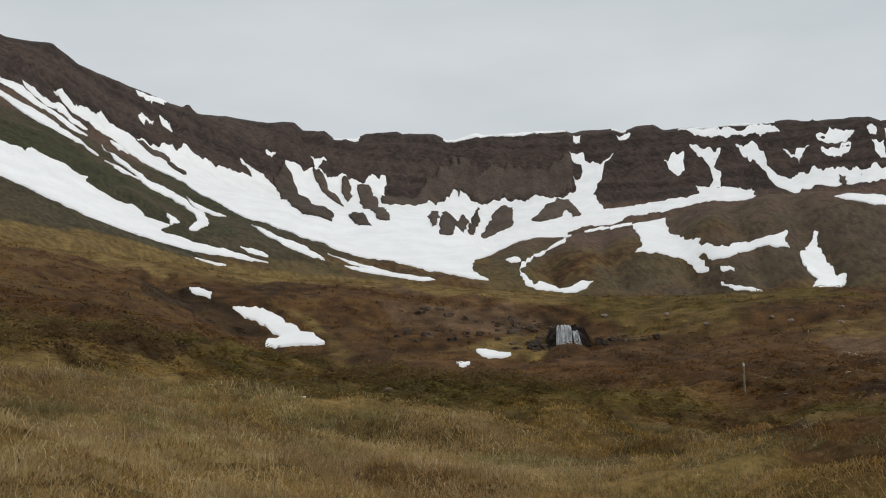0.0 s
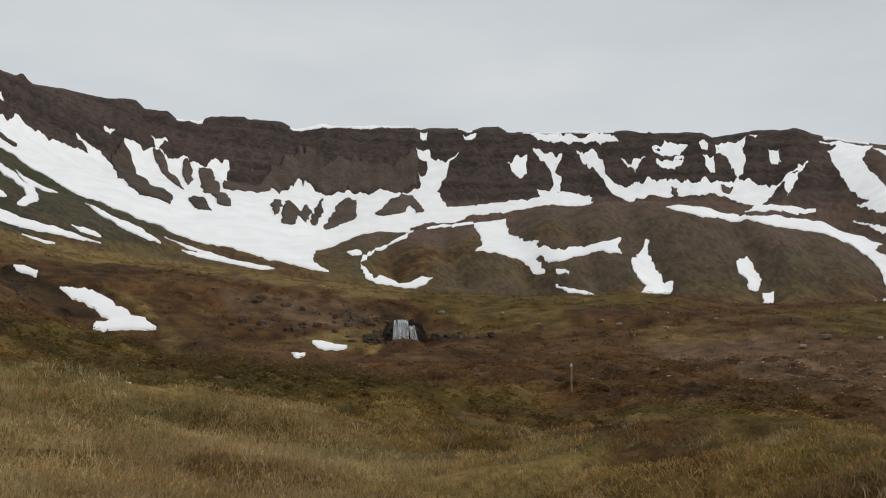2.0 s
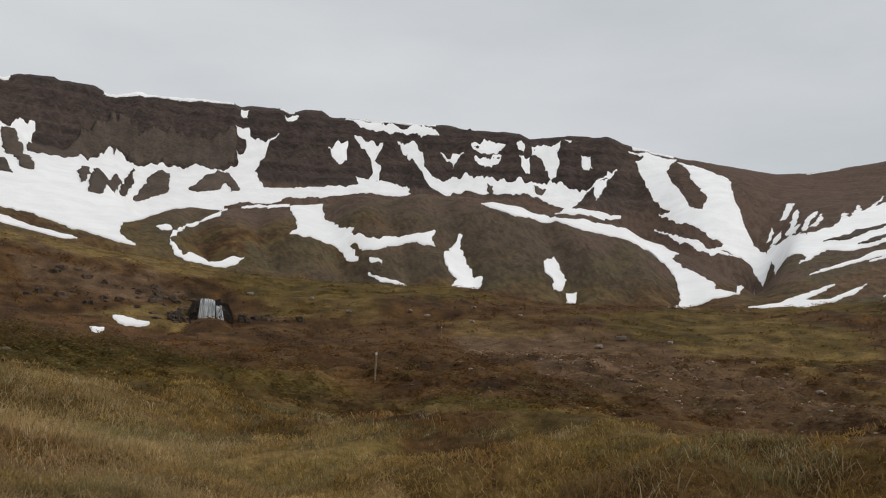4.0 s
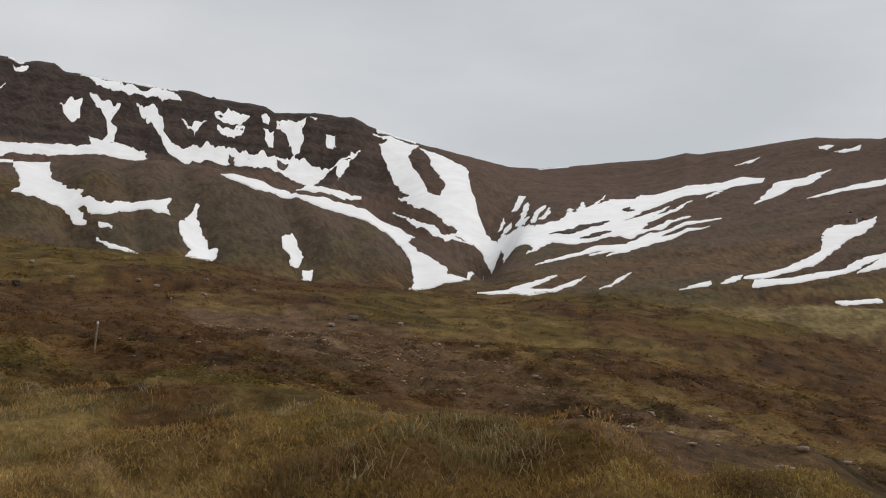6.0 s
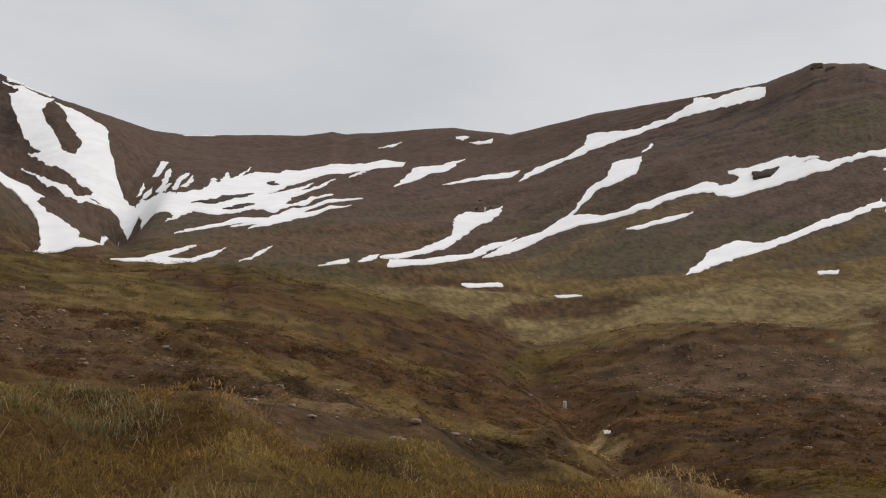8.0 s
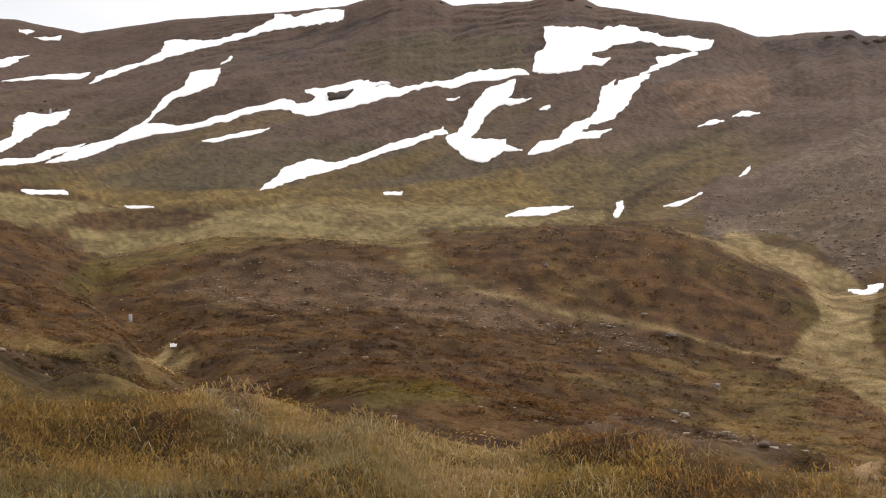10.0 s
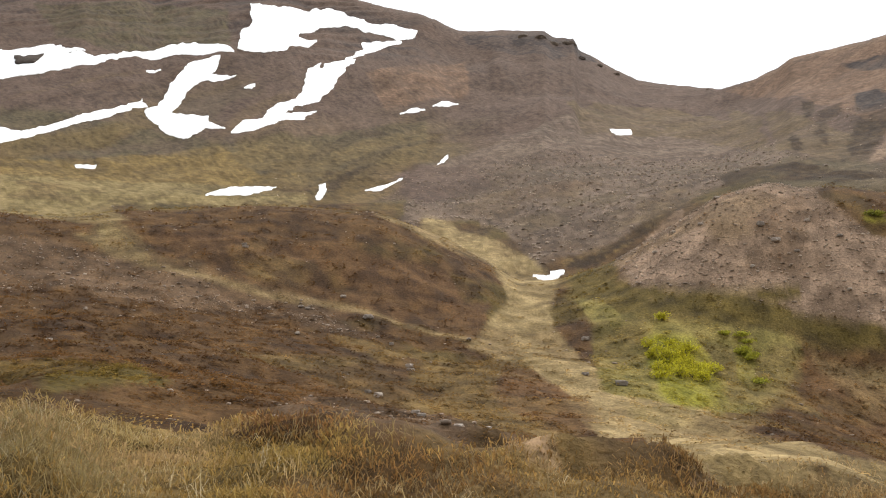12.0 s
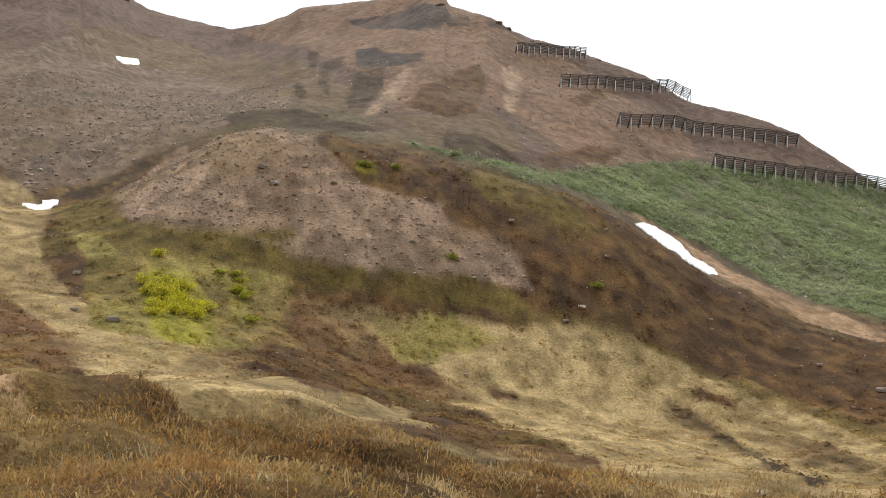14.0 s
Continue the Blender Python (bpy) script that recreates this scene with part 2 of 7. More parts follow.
def away_from(line, x, y):
    """Distance of plan places from a winding line of (bearing, distance)."""
    pts = [(d * math.sin(math.radians(b)), d * math.cos(math.radians(b))) for b, d in line]
    best = np.full(np.shape(x), 1e9)
    wx, wy = x + 1.2 * fbm(x, y, 8, 2, 91), y + 1.2 * fbm(x, y, 8, 2, 95)
    for (x0, y0), (x1, y1) in zip(pts, pts[1:]):
        u = np.clip(((wx - x0) * (x1 - x0) + (wy - y0) * (y1 - y0)) / ((x1 - x0) ** 2 + (y1 - y0) ** 2), 0, 1)
        best = np.minimum(best, np.hypot(wx - x0 - u * (x1 - x0), wy - y0 - u * (y1 - y0)))
    return best


def relief(x, y, base, bearing, rho, r):
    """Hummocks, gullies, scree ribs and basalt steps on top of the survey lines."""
    quiet = 1 - 0.85 * np.exp(-((rho / r[5] - 1) / 0.12) ** 2)
    near = (1 - smoothstep(60, 200, rho)) * quiet
    out = near * smoothstep(3, 12, rho) * (0.17 * fbm(x, y, 2.4, 3, 3) + 0.42 * fbm(x, y, 9.0, 2, 8))
    # tussocks of the near bank
    bank = smoothstep(5, 9, rho) * (1 - smoothstep(0.9, 1.15, rho / r[2])) * (0.45 + 0.55 * smoothstep(2, 20, bearing))
    out = out + bank * (0.34 * np.clip(1 - 1.6 * np.abs(fbm(x, y, 2.1, 2, 13)), -0.4, 1) - 0.10)
    # hummocks of the heath behind the bank
    hump = smoothstep(0.95, 1.2, rho / r[2]) * (1 - smoothstep(55, 90, rho)) * quiet * (1 - 0.85 * smoothstep(48, 64, bearing))
    out = out + hump * (0.42 * np.clip(1 - 2.0 * np.abs(fbm(x, y, 5.0, 3, 15)), -0.5, 1) - 0.1)
    far = smoothstep(120, 420, rho)
    calm = 1 - 0.85 * smoothstep(0.95, 1.0, rho / r[11])
    out = out + quiet * smoothstep(50, 140, rho) * (1 - far) * 0.8 * fbm(x, y, 16, 4, 21)
    out = out + far * calm * 2.8 * fbm(x, y, 95, 4, 31)
    # stream beds: the waterfall's creek with its side valley, and the small creek past the bank
    for line, wide, deep in CREEKS:
        out = out - deep * np.exp(-(away_from(line, x, y) / wide) ** 2)
    # furrows between the moraine's humps
    for b, wide, deep in HUMPS:
        out = out - deep * np.exp(-((bearing - b - 0.8 * np.sin(rho * 0.02)) / wide) ** 2) * smoothstep(r[7], r[7] + 30, rho) * (1 - smoothstep(0.75, 1.0, (rho - r[7]) / (r[8] - r[7])))
    # the rock step that the larger waterfall drops over, with its plunge pool cut back into the bank
    niche = np.exp(-((bearing - 6.75) / 1.15) ** 4)
    out = out + niche * (smoothstep(105.6, 106.6, rho) * (1 - smoothstep(107, 124, rho)) * (18.9 - base - out)
                         - smoothstep(92, 101, rho) * (1 - smoothstep(105.6, 106.6, rho)) * (base + out - 16.3))
    # ribs and gullies down the steep faces, basalt steps across them
    wall = smoothstep(r[10] * 0.97, r[10] * 1.01, rho) * (1 - smoothstep(0.992, 1.0, rho / r[11])) * (1 - smoothstep(27, 34, bearing))
    out = out + wall * 4.0 * fbm(bearing * 2.2, rho * 0.004, 2.0, 4, 44)
    level = (base + out) / 15.0 + 0.5 * fbm(x, y, 160, 2, 52)
    step = level - np.floor(level)
    out = out + wall * 3.2 * (smoothstep(0.25, 0.75, step) - step)
    # broken ledges high on the right-hand mountain and round its summits
    ledge = smoothstep(56, 64, bearing) * (1 - smoothstep(84, 92, bearing)) * smoothstep(0.66, 0.76, rho / r[11]) * (1 - smoothstep(0.985, 1.0, rho / r[11]))
    level = base / 9.0 + 0.6 * fbm(x, y, 60, 3, 57)
    step = level - np.floor(level)
    out = out + ledge * smoothstep(-0.2, 0.5, fbm(x, y, 90, 3, 58)) * 2.0 * (smoothstep(0.3, 0.7, step) - step)
    # furrows down the scree
    scree = smoothstep(r[7], r[8], rho) * (1 - wall) * calm
    out = out + scree * (1 - smoothstep(92, 104, bearing)) * 0.8 * fbm(bearing * 2.0 + 0.011 * rho + 1.5 * fbm(x, y, 60, 2, 66), rho * 0.02, 2.4, 3, 61)
    return out


# ---- materials ----
def nodes_of(name):
    mat = bpy.data.materials.new(name)
    mat.use_nodes = True
    return mat, mat.node_tree.nodes, mat.node_tree.links, mat.node_tree.nodes["Principled BSDF"]


def noise_node(n, l, scale, detail=4.0, rough=0.6, stretch=None):
    """Noise on object coordinates, so that its size is in metres."""
    co, tex = n.new("ShaderNodeTexCoord"), n.new("ShaderNodeTexNoise")
    tex.inputs["Scale"].default_value, tex.inputs["Detail"].default_value, tex.inputs["Roughness"].default_value = scale, detail, rough
    if stretch:
        mp = n.new("ShaderNodeMapping")
        mp.inputs["Scale"].default_value = stretch
        l.new(co.outputs["Object"], mp.inputs["Vector"]), l.new(mp.outputs["Vector"], tex.inputs["Vector"])
    else:
        l.new(co.outputs["Object"], tex.inputs["Vector"])
    return tex.outputs["Fac"]


def ranged(n, l, value, lo, hi, a=0.3, b=0.7):
    m = n.new("ShaderNodeMapRange")
    m.inputs[1].default_value, m.inputs[2].default_value, m.inputs[3].default_value, m.inputs[4].default_value = a, b, lo, hi
    l.new(value, m.inputs[0])
    return m.outputs[0]


def times(n, l, colour, factor):
    v = n.new("ShaderNodeVectorMath")
    v.operation = "SCALE"
    l.new(colour, v.inputs[0]), l.new(factor, v.inputs["Scale"])
    return v.outputs[0]


def bumped(n, l, b, height, strength, distance, before=None):
    u = n.new("ShaderNodeBump")
    u.inputs["Strength"].default_value, u.inputs["Distance"].default_value = strength, distance
    l.new(height, u.inputs["Height"])
    if before:
        l.new(before, u.inputs["Normal"])
    l.new(u.outputs["Normal"], b.inputs["Normal"])
    return u.outputs["Normal"]


def tinted(name, rough=0.9, scales=(6.0, 0.7), depth=0.35, bump=(0.6, 0.05), attribute="tint", coarse_bump=None, gloss=0.15, thin=0.0):
    """A surface whose colour lies in a mesh attribute, varied by fine and coarse noise."""
    mat, n, l, b = nodes_of(name)
    at = n.new("ShaderNodeAttribute")
    at.attribute_name = attribute
    fine, coarse = noise_node(n, l, scales[0], 5.0, 0.7), noise_node(n, l, scales[1], 4.0, 0.6)
    col = times(n, l, at.outputs["Color"], ranged(n, l, fine, 1 - depth, 1 + depth))
    col = times(n, l, col, ranged(n, l, coarse, 1 - 0.6 * depth, 1 + 0.6 * depth))
    l.new(col, b.inputs["Base Color"])
    b.inputs["Roughness"].default_value = rough
    b.inputs["Specular IOR Level"].default_value = gloss
    first = bumped(n, l, b, fine, *bump)
    if coarse_bump:
        bumped(n, l, b, coarse, *coarse_bump, before=first)
    if thin:
        glow, both = n.new("ShaderNodeBsdfTranslucent"), n.new("ShaderNodeMixShader")
        both.inputs[0].default_value = thin
        l.new(col, glow.inputs["Color"])
        l.new(b.outputs[0], both.inputs[1]), l.new(glow.outputs[0], both.inputs[2])
        l.new(both.outputs[0], n["Material Output"].inputs["Surface"])
    return mat


def surface(name, dark, light, scale, rough=0.85, bump=(0.5, 0.02), metal=0.0, stretch=None, gloss=0.3, vary=0.25, stain=0.25):
    """A plain material between two colours, with grain at two scales and some difference from object to object."""
    mat, n, l, b = nodes_of(name)
    mix, info = n.new("ShaderNodeMix"), n.new("ShaderNodeObjectInfo")
    mix.data_type = "RGBA"
    mix.inputs[6].default_value, mix.inputs[7].default_value = (*dark, 1), (*light, 1)
    fine, coarse = noise_node(n, l, scale, 6.0, 0.65, stretch), noise_node(n, l, scale * 0.13, 3.0, 0.6)
    l.new(ranged(n, l, fine, 0.0, 1.0, 0.28, 0.72), mix.inputs[0])
    col = times(n, l, mix.outputs[2], ranged(n, l, coarse, 1 - stain, 1 + stain))
    col = times(n, l, col, ranged(n, l, info.outputs["Random"], 1 - vary, 1 + vary, 0.0, 1.0))
    l.new(col, b.inputs["Base Color"])
    b.inputs["Roughness"].default_value, b.inputs["Metallic"].default_value = rough, metal
    b.inputs["Specular IOR Level"].default_value = gloss
    bumped(n, l, b, fine, *bump)
    return mat


EARTH = tinted("earth_and_heath", 0.95, (5.0, 0.6), 0.50, (0.9, 0.12), "soil", (0.3, 0.4), gloss=0.1)
SNOW = surface("old_snow", (0.84, 0.843, 0.845), (0.905, 0.907, 0.905), 0.5, 0.6, (0.08, 0.08), vary=0.03, gloss=0.2, stain=0.06)
BROWN_ROCK = surface("brown_rock", (0.052, 0.036, 0.024), (0.135, 0.096, 0.066), 2.0, 0.9, (0.9, 0.2))
BASALT = surface("wet_basalt", (0.028, 0.023, 0.019), (0.095, 0.074, 0.058), 2.2, 0.8, (0.9, 0.25))
RIB = surface("scree_rib", (0.050, 0.040, 0.033), (0.105, 0.080, 0.063), 0.35, 0.95, (0.8, 0.8), gloss=0.1)
STONE = surface("grey_stone", (0.20, 0.16, 0.13), (0.42, 0.36, 0.30), 9.0, 0.9, (0.6, 0.03), vary=0.35)
GRASS = tinted("dry_grass", 0.75, (14.0, 1.2), 0.25, (0.1, 0.01), gloss=0.2, thin=0.5)
SHRUB = tinted("dwarf_shrub", 0.85, (9.0, 0.8), 0.30, (0.2, 0.02), gloss=0.08, thin=0.5)
LEAF = tinted("green_leaf", 0.7, (6.0, 0.4), 0.30, (0.2, 0.02), gloss=0.2, thin=0.45)
TWIG = surface("grey_twig", (0.06, 0.045, 0.03), (0.13, 0.10, 0.075), 40.0)
STEEL = surface("galvanised_steel", (0.34, 0.35, 0.35), (0.52, 0.53, 0.53), 6.0, 0.55, (0.2, 0.01), 0.4)
RUST = surface("weathered_steel", (0.045, 0.036, 0.034), (0.095, 0.075, 0.068), 4.0, 0.75, (0.3, 0.01), 0.2)
WOOD = surface("weathered_wood", (0.13, 0.10, 0.07), (0.27, 0.215, 0.155), 30.0, 0.9, (0.6, 0.01), stretch=(1, 1, 0.12))
PAINT = surface("white_paint", (0.62, 0.62, 0.58), (0.82, 0.82, 0.78), 20.0, 0.6, (0.2, 0.005))


def foam_material():
    mat, n, l, b = nodes_of("falling_water")
    streak = noise_node(n, l, 3.0, 6.0, 0.7, (3.0, 3.0, 0.35))
    mix = n.new("ShaderNodeMix")
    mix.data_type = "RGBA"
    mix.inputs[6].default_value, mix.inputs[7].default_value = (0.26, 0.29, 0.31, 1), (0.74, 0.77, 0.79, 1)
    l.new(ranged(n, l, streak, 0.0, 1.0, 0.35, 0.6), mix.inputs[0])
    l.new(mix.outputs[2], b.inputs["Base Color"])
    b.inputs["Roughness"].default_value = 0.25
    bumped(n, l, b, streak, 0.6, 0.08)
    return mat


FOAM = foam_material()


# ---- mesh helpers ----
def mesh_of(name, co, faces, material, smooth=False, tint=None, attribute="tint"):
    """A mesh from arrays: places, and triangles or quads of one kind; tint is a colour for each vertex."""
    me = bpy.data.meshes.new(name)
    co, faces = np.ascontiguousarray(co, float), np.ascontiguousarray(faces, np.int32)
    me.vertices.add(len(co)), me.vertices.foreach_set("co", co.ravel())
    me.loops.add(faces.size), me.loops.foreach_set("vertex_index", faces.ravel())
    me.polygons.add(len(faces)), me.polygons.foreach_set("loop_start", np.arange(0, faces.size, faces.shape[1], dtype=np.int32))
    me.update()
    if smooth:
        me.shade_smooth()
    if tint is not None:
        at = me.color_attributes.new(attribute, "FLOAT_COLOR", "POINT")
        at.data.foreach_set("color", np.column_stack([tint, np.ones(len(tint))]).ravel().astype(np.float32))
    me.materials.append(material)
    return me


def part(name, bm, material, parent, label=""):
    """Links a bmesh as one mesh object under a thing or under a part."""
    me = bpy.data.meshes.new(name)
    bm.to_mesh(me)
    bm.free()
    me.materials.append(material)
    ob = new(name, me)
    ob.parent = parent
    return tagged(ob, label)


def empty_at(name, place, rz=0.0):
    ob = new(name)
    ob.matrix_world = pose(*place, 0, 0, rz)
    return ob


def ground_at(x, y):
    return float(ground(np.array([x]), np.array([y]))[0])


def plan(bearing, dist):
    return dist * np.sin(np.radians(bearing)), dist * np.cos(np.radians(bearing))


def inside(outline, bearing, dist):
    """Which places, as bearing and distance, lie inside an outline."""
    pts = np.array(outline)
    hit = np.zeros(len(bearing), bool)
    for (b0, d0), (b1, d1) in zip(pts, np.roll(pts, -1, 0)):
        if b0 != b1:
            across = (b0 > bearing) != (b1 > bearing)
            hit ^= across & (dist < d0 + (bearing - b0) * (d1 - d0) / (b1 - b0))
    return hit


# ---- what grows where: plan outlines of (bearing, distance) ----
ZONES = []


def zone(kind, outline):
    ZONES.append((kind, outline))


zone("dun", [(-23.80, 348), (-22.21, 361), (-20.58, 374), (-18.93, 383), (-17.25, 395), (-15.23, 397), (-13.18, 401), (-10.82, 425), (-8.44, 430), (-6.48, 435), (-4.51, 436), (-2.54, 439), (-0.56, 439), (1.65, 440), (3.84, 134.4), (6.03, 130.0), (8.19, 126.0), (6.07, 122.8), (4.27, 122.8), (2.46, 122.8), (0.64, 123.2), (-1.63, 124.8), (-3.91, 130.4), (-5.92, 133.6), (-7.93, 135.2), (-9.91, 136.0), (-12.12, 131.2), (-14.29, 132.0), (-16.21, 134.4), (-18.09, 122.0), (-19.93, 119.6), (-21.83, 118.0), (-23.69, 118.0)])
zone("dun", [(2.11, 106.4), (5.43, 114.0), (6.14, 97.2), (3.59, 100.0), (0.60, 102.8)])
zone("dun", [(7.49, 437), (5.63, 440), (3.80, 438), (2.06, 134.4), (2.16, 122.4), (4.15, 122.8), (6.20, 123.6)])
zone("sedge", [(46.14, 116.9), (48.16, 327), (50.36, 331), (52.60, 336), (55.49, 328), (58.44, 308), (61.43, 287), (64.42, 291), (67.43, 304), (70.45, 305), (73.46, 304), (76.43, 298), (78.76, 283), (81.06, 273), (83.30, 258), (83.08, 115.5), (80.75, 113.9), (78.31, 251), (75.90, 251), (73.45, 252), (73.54, 101.4), (69.27, 240.2), (66.65, 112.6), (63.94, 116.6), (60.37, 115.8), (57.16, 113.4), (56.16, 269), (53.54, 283), (49.95, 121.3)])
zone("sedge", [(72.36, 101.4), (73.54, 99.4), (75.31, 91.5), (77.34, 89.5), (79.34, 88.3), (81.30, 87.9), (83.23, 87.9), (81.30, 87.5), (79.34, 87.1), (77.20, 88.7), (75.02, 90.7), (72.66, 95.8)])
zone("straw", [(60.60, 71.8), (62.44, 57.9), (60.73, 53.0), (59.44, 49.4)])
zone("straw", [(87.40, 111.1), (89.41, 229.3), (91.20, 215.4), (92.98, 202.4), (95.61, 181.2), (96.80, 107.6), (96.23, 88.8), (97.50, 82.4), (98.77, 71.6), (100.98, 65.6), (103.13, 57.9), (105.33, 57.3), (107.46, 55.8), (108.00, 13.9), (105.93, 13.9), (103.97, 11.8), (101.65, 20.8), (99.35, 51.7), (97.53, 59.2), (95.67, 69.2), (93.79, 76.4), (91.89, 81.6), (94.21, 96.8), (93.62, 110.4), (91.87, 107.2), (90.09, 106.7)])
zone("sedge", [(61.83, 285), (63.38, 275), (64.96, 269), (66.58, 265), (68.22, 262), (70.09, 251), (72.00, 238.2), (74.05, 103.0), (73.49, 101.0), (71.76, 103.8), (70.05, 111.4), (68.37, 115.4), (66.74, 111.8), (65.13, 111.4), (63.55, 116.2), (61.89, 260)])
zone("straw", [(109.17, 84.9), (111.67, 84.9), (114.19, 84.5), (117.15, 85.3), (119.13, 85.3), (121.10, 85.3), (123.06, 85.3), (125.01, 84.9), (126.93, 85.0), (128.83, 85.0), (130.70, 84.6), (132.54, 83.4), (134.34, 82.6), (135.83, 79.8), (137.29, 77.4), (138.71, 73.0), (138.96, 16.9), (137.45, 16.8), (135.91, 16.5), (134.34, 16.2), (132.74, 16.0), (131.12, 15.7), (129.50, 14.8), (127.58, 16.6), (125.66, 17.8), (123.28, 44.8), (121.32, 46.7), (119.28, 61.7), (117.29, 65.7), (114.88, 74.5), (112.49, 76.5), (110.83, 80.9)])
zone("straw", [(94.49, 89.2), (95.83, 84.4), (97.22, 72.8), (98.60, 67.6), (100.03, 59.9), (101.64, 57.3), (103.26, 56.2), (105.84, 17.2), (107.51, 16.5), (109.69, 14.4), (111.69, 14.4), (113.66, 14.7), (115.38, 16.5), (117.21, 17.3), (119.07, 17.5), (120.92, 17.9), (122.81, 18.2), (124.73, 17.8), (126.61, 17.5), (124.73, 17.6), (122.83, 17.8), (120.95, 17.3), (119.07, 16.9), (117.18, 16.4), (115.48, 13.8), (113.59, 13.7), (111.66, 14.0), (109.77, 14.0), (107.90, 13.9), (106.06, 13.8), (104.50, 12.0), (101.58, 20.7), (98.81, 50.6), (97.39, 57.1), (95.98, 66.4), (94.61, 75.2)])
zone("red", [(107.70, 85.7), (109.76, 84.5), (111.85, 82.5), (113.34, 80.9), (114.84, 79.3), (117.84, 75.3), (116.10, 67.7), (114.31, 71.7), (112.53, 72.5), (109.87, 72.1), (108.36, 78.1)])
zone("red", [(-2.40, 96.0), (-0.61, 96.4), (1.19, 96.4), (2.99, 99.2), (4.78, 100.8), (6.56, 90.4), (8.40, 90.4), (10.22, 88.4), (12.03, 86.8), (13.81, 85.2), (15.56, 83.2), (17.28, 72.0), (18.98, 70.4), (20.63, 61.6), (22.23, 35.0), (20.64, 34.5), (19.03, 34.1), (17.38, 35.1), (15.70, 35.7), (13.99, 35.4), (12.26, 33.8), (10.55, 37.1), (8.83, 39.5), (7.08, 39.9), (5.32, 39.9), (3.55, 56.6), (1.58, 73.2), (-0.41, 92.0)])
zone("red", [(77.06, 89.5), (79.02, 89.5), (81.00, 89.1), (82.98, 89.5), (84.97, 89.9), (86.95, 89.5), (88.93, 90.3), (91.14, 91.6), (93.34, 94.8), (92.76, 87.2), (90.83, 87.2), (88.88, 86.7), (86.93, 85.5), (84.96, 86.3), (83.00, 86.3), (81.01, 87.1), (79.03, 87.9)])
zone("red", [(77.96, 89.1), (79.76, 89.5), (81.59, 89.5), (83.46, 90.7), (85.35, 90.7), (87.26, 90.7), (89.63, 88.7), (87.88, 86.7), (86.15, 84.3), (84.43, 83.9), (82.26, 83.9), (80.12, 84.3), (78.02, 83.9)])
zone("red", [(123.03, 89.7), (124.98, 89.3), (126.91, 89.0), (128.82, 89.4), (130.50, 89.8), (132.16, 90.2), (133.80, 89.4), (135.40, 87.8), (136.97, 86.6), (138.71, 78.6), (136.56, 82.2), (134.34, 85.4), (132.65, 85.4), (130.93, 86.2), (129.18, 85.8), (127.41, 85.8), (125.96, 87.4), (124.50, 88.5)])
zone("lupine", [(113.91, 170.1), (115.91, 170.5), (117.91, 166.5), (119.91, 174.1), (121.70, 176.9), (123.84, 185.7), (125.95, 202.6), (128.05, 218.6), (130.11, 230.6), (132.22, 235.6), (134.27, 246.6), (135.89, 256), (137.47, 264), (139.01, 279), (140.53, 276), (142.00, 269), (141.99, 254), (141.99, 209.6), (141.98, 177.0), (141.97, 152.2), (140.50, 160.2), (139.00, 160.2), (137.46, 161.0), (135.89, 164.2), (134.29, 164.6), (132.66, 170.2), (130.99, 174.6), (128.15, 174.2), (125.84, 171.4), (122.90, 168.9), (120.67, 163.3), (118.42, 161.7), (116.17, 168.1)])
zone("moss", [(101.05, 83.2), (103.40, 84.4), (104.49, 75.2), (104.27, 68.4), (102.44, 67.6), (101.43, 71.2)])
zone("moss", [(105.39, 85.2), (106.54, 85.2), (106.61, 78.0), (105.76, 76.8)])
zone("moss", [(111.77, 102.1), (112.97, 102.5), (112.83, 101.3), (111.93, 101.3)])
zone("pale", [(97.80, 100.0), (100.13, 92.4), (102.50, 89.2), (104.49, 88.0), (106.51, 88.0), (108.86, 86.5), (108.33, 81.3), (106.67, 71.2), (103.67, 56.7), (101.17, 56.1), (98.86, 68.4), (98.31, 85.2)])
zone("olive", [(96.94, 112.4), (99.67, 100.0), (101.34, 94.4), (103.03, 92.0), (104.74, 91.2), (106.46, 91.2), (108.21, 90.9), (110.17, 90.5), (112.15, 90.1), (114.13, 89.7), (116.12, 89.7), (118.10, 89.7), (120.08, 89.7), (121.58, 86.5), (119.74, 86.5), (117.89, 86.5), (116.03, 86.1), (114.17, 86.1), (112.32, 86.5), (110.47, 86.9), (108.63, 87.3), (106.81, 87.2), (105.01, 87.2), (103.23, 86.8), (101.48, 88.0), (99.75, 90.4), (98.34, 98.0)])
zone("pale", [(112.43, 82.9), (114.21, 82.9), (116.00, 82.1), (116.62, 78.5), (114.25, 78.9)])
zone("drab", [(55.46, 353), (58.36, 400), (60.14, 397), (61.94, 395), (63.75, 393), (65.57, 399), (67.39, 404), (69.43, 391), (71.45, 375), (73.47, 370), (75.46, 359), (77.43, 349), (79.38, 332), (76.42, 293), (74.65, 299), (72.86, 302), (71.05, 304), (69.25, 301), (67.43, 304), (65.61, 306), (63.80, 306), (61.99, 315), (60.19, 328), (58.41, 339)])
zone("olive", [(61.65, 91.0), (64.66, 81.4), (63.21, 75.8)])
zone("olive", [(66.35, 47.5), (68.25, 40.7), (70.14, 36.1), (71.95, 37.6), (73.76, 38.9), (76.84, 25.6), (74.98, 24.0), (73.09, 22.9), (71.19, 22.0), (68.71, 34.1)])
zone("olive", [(74.45, 24.2), (76.95, 25.8), (76.74, 24.1), (75.07, 23.4)])
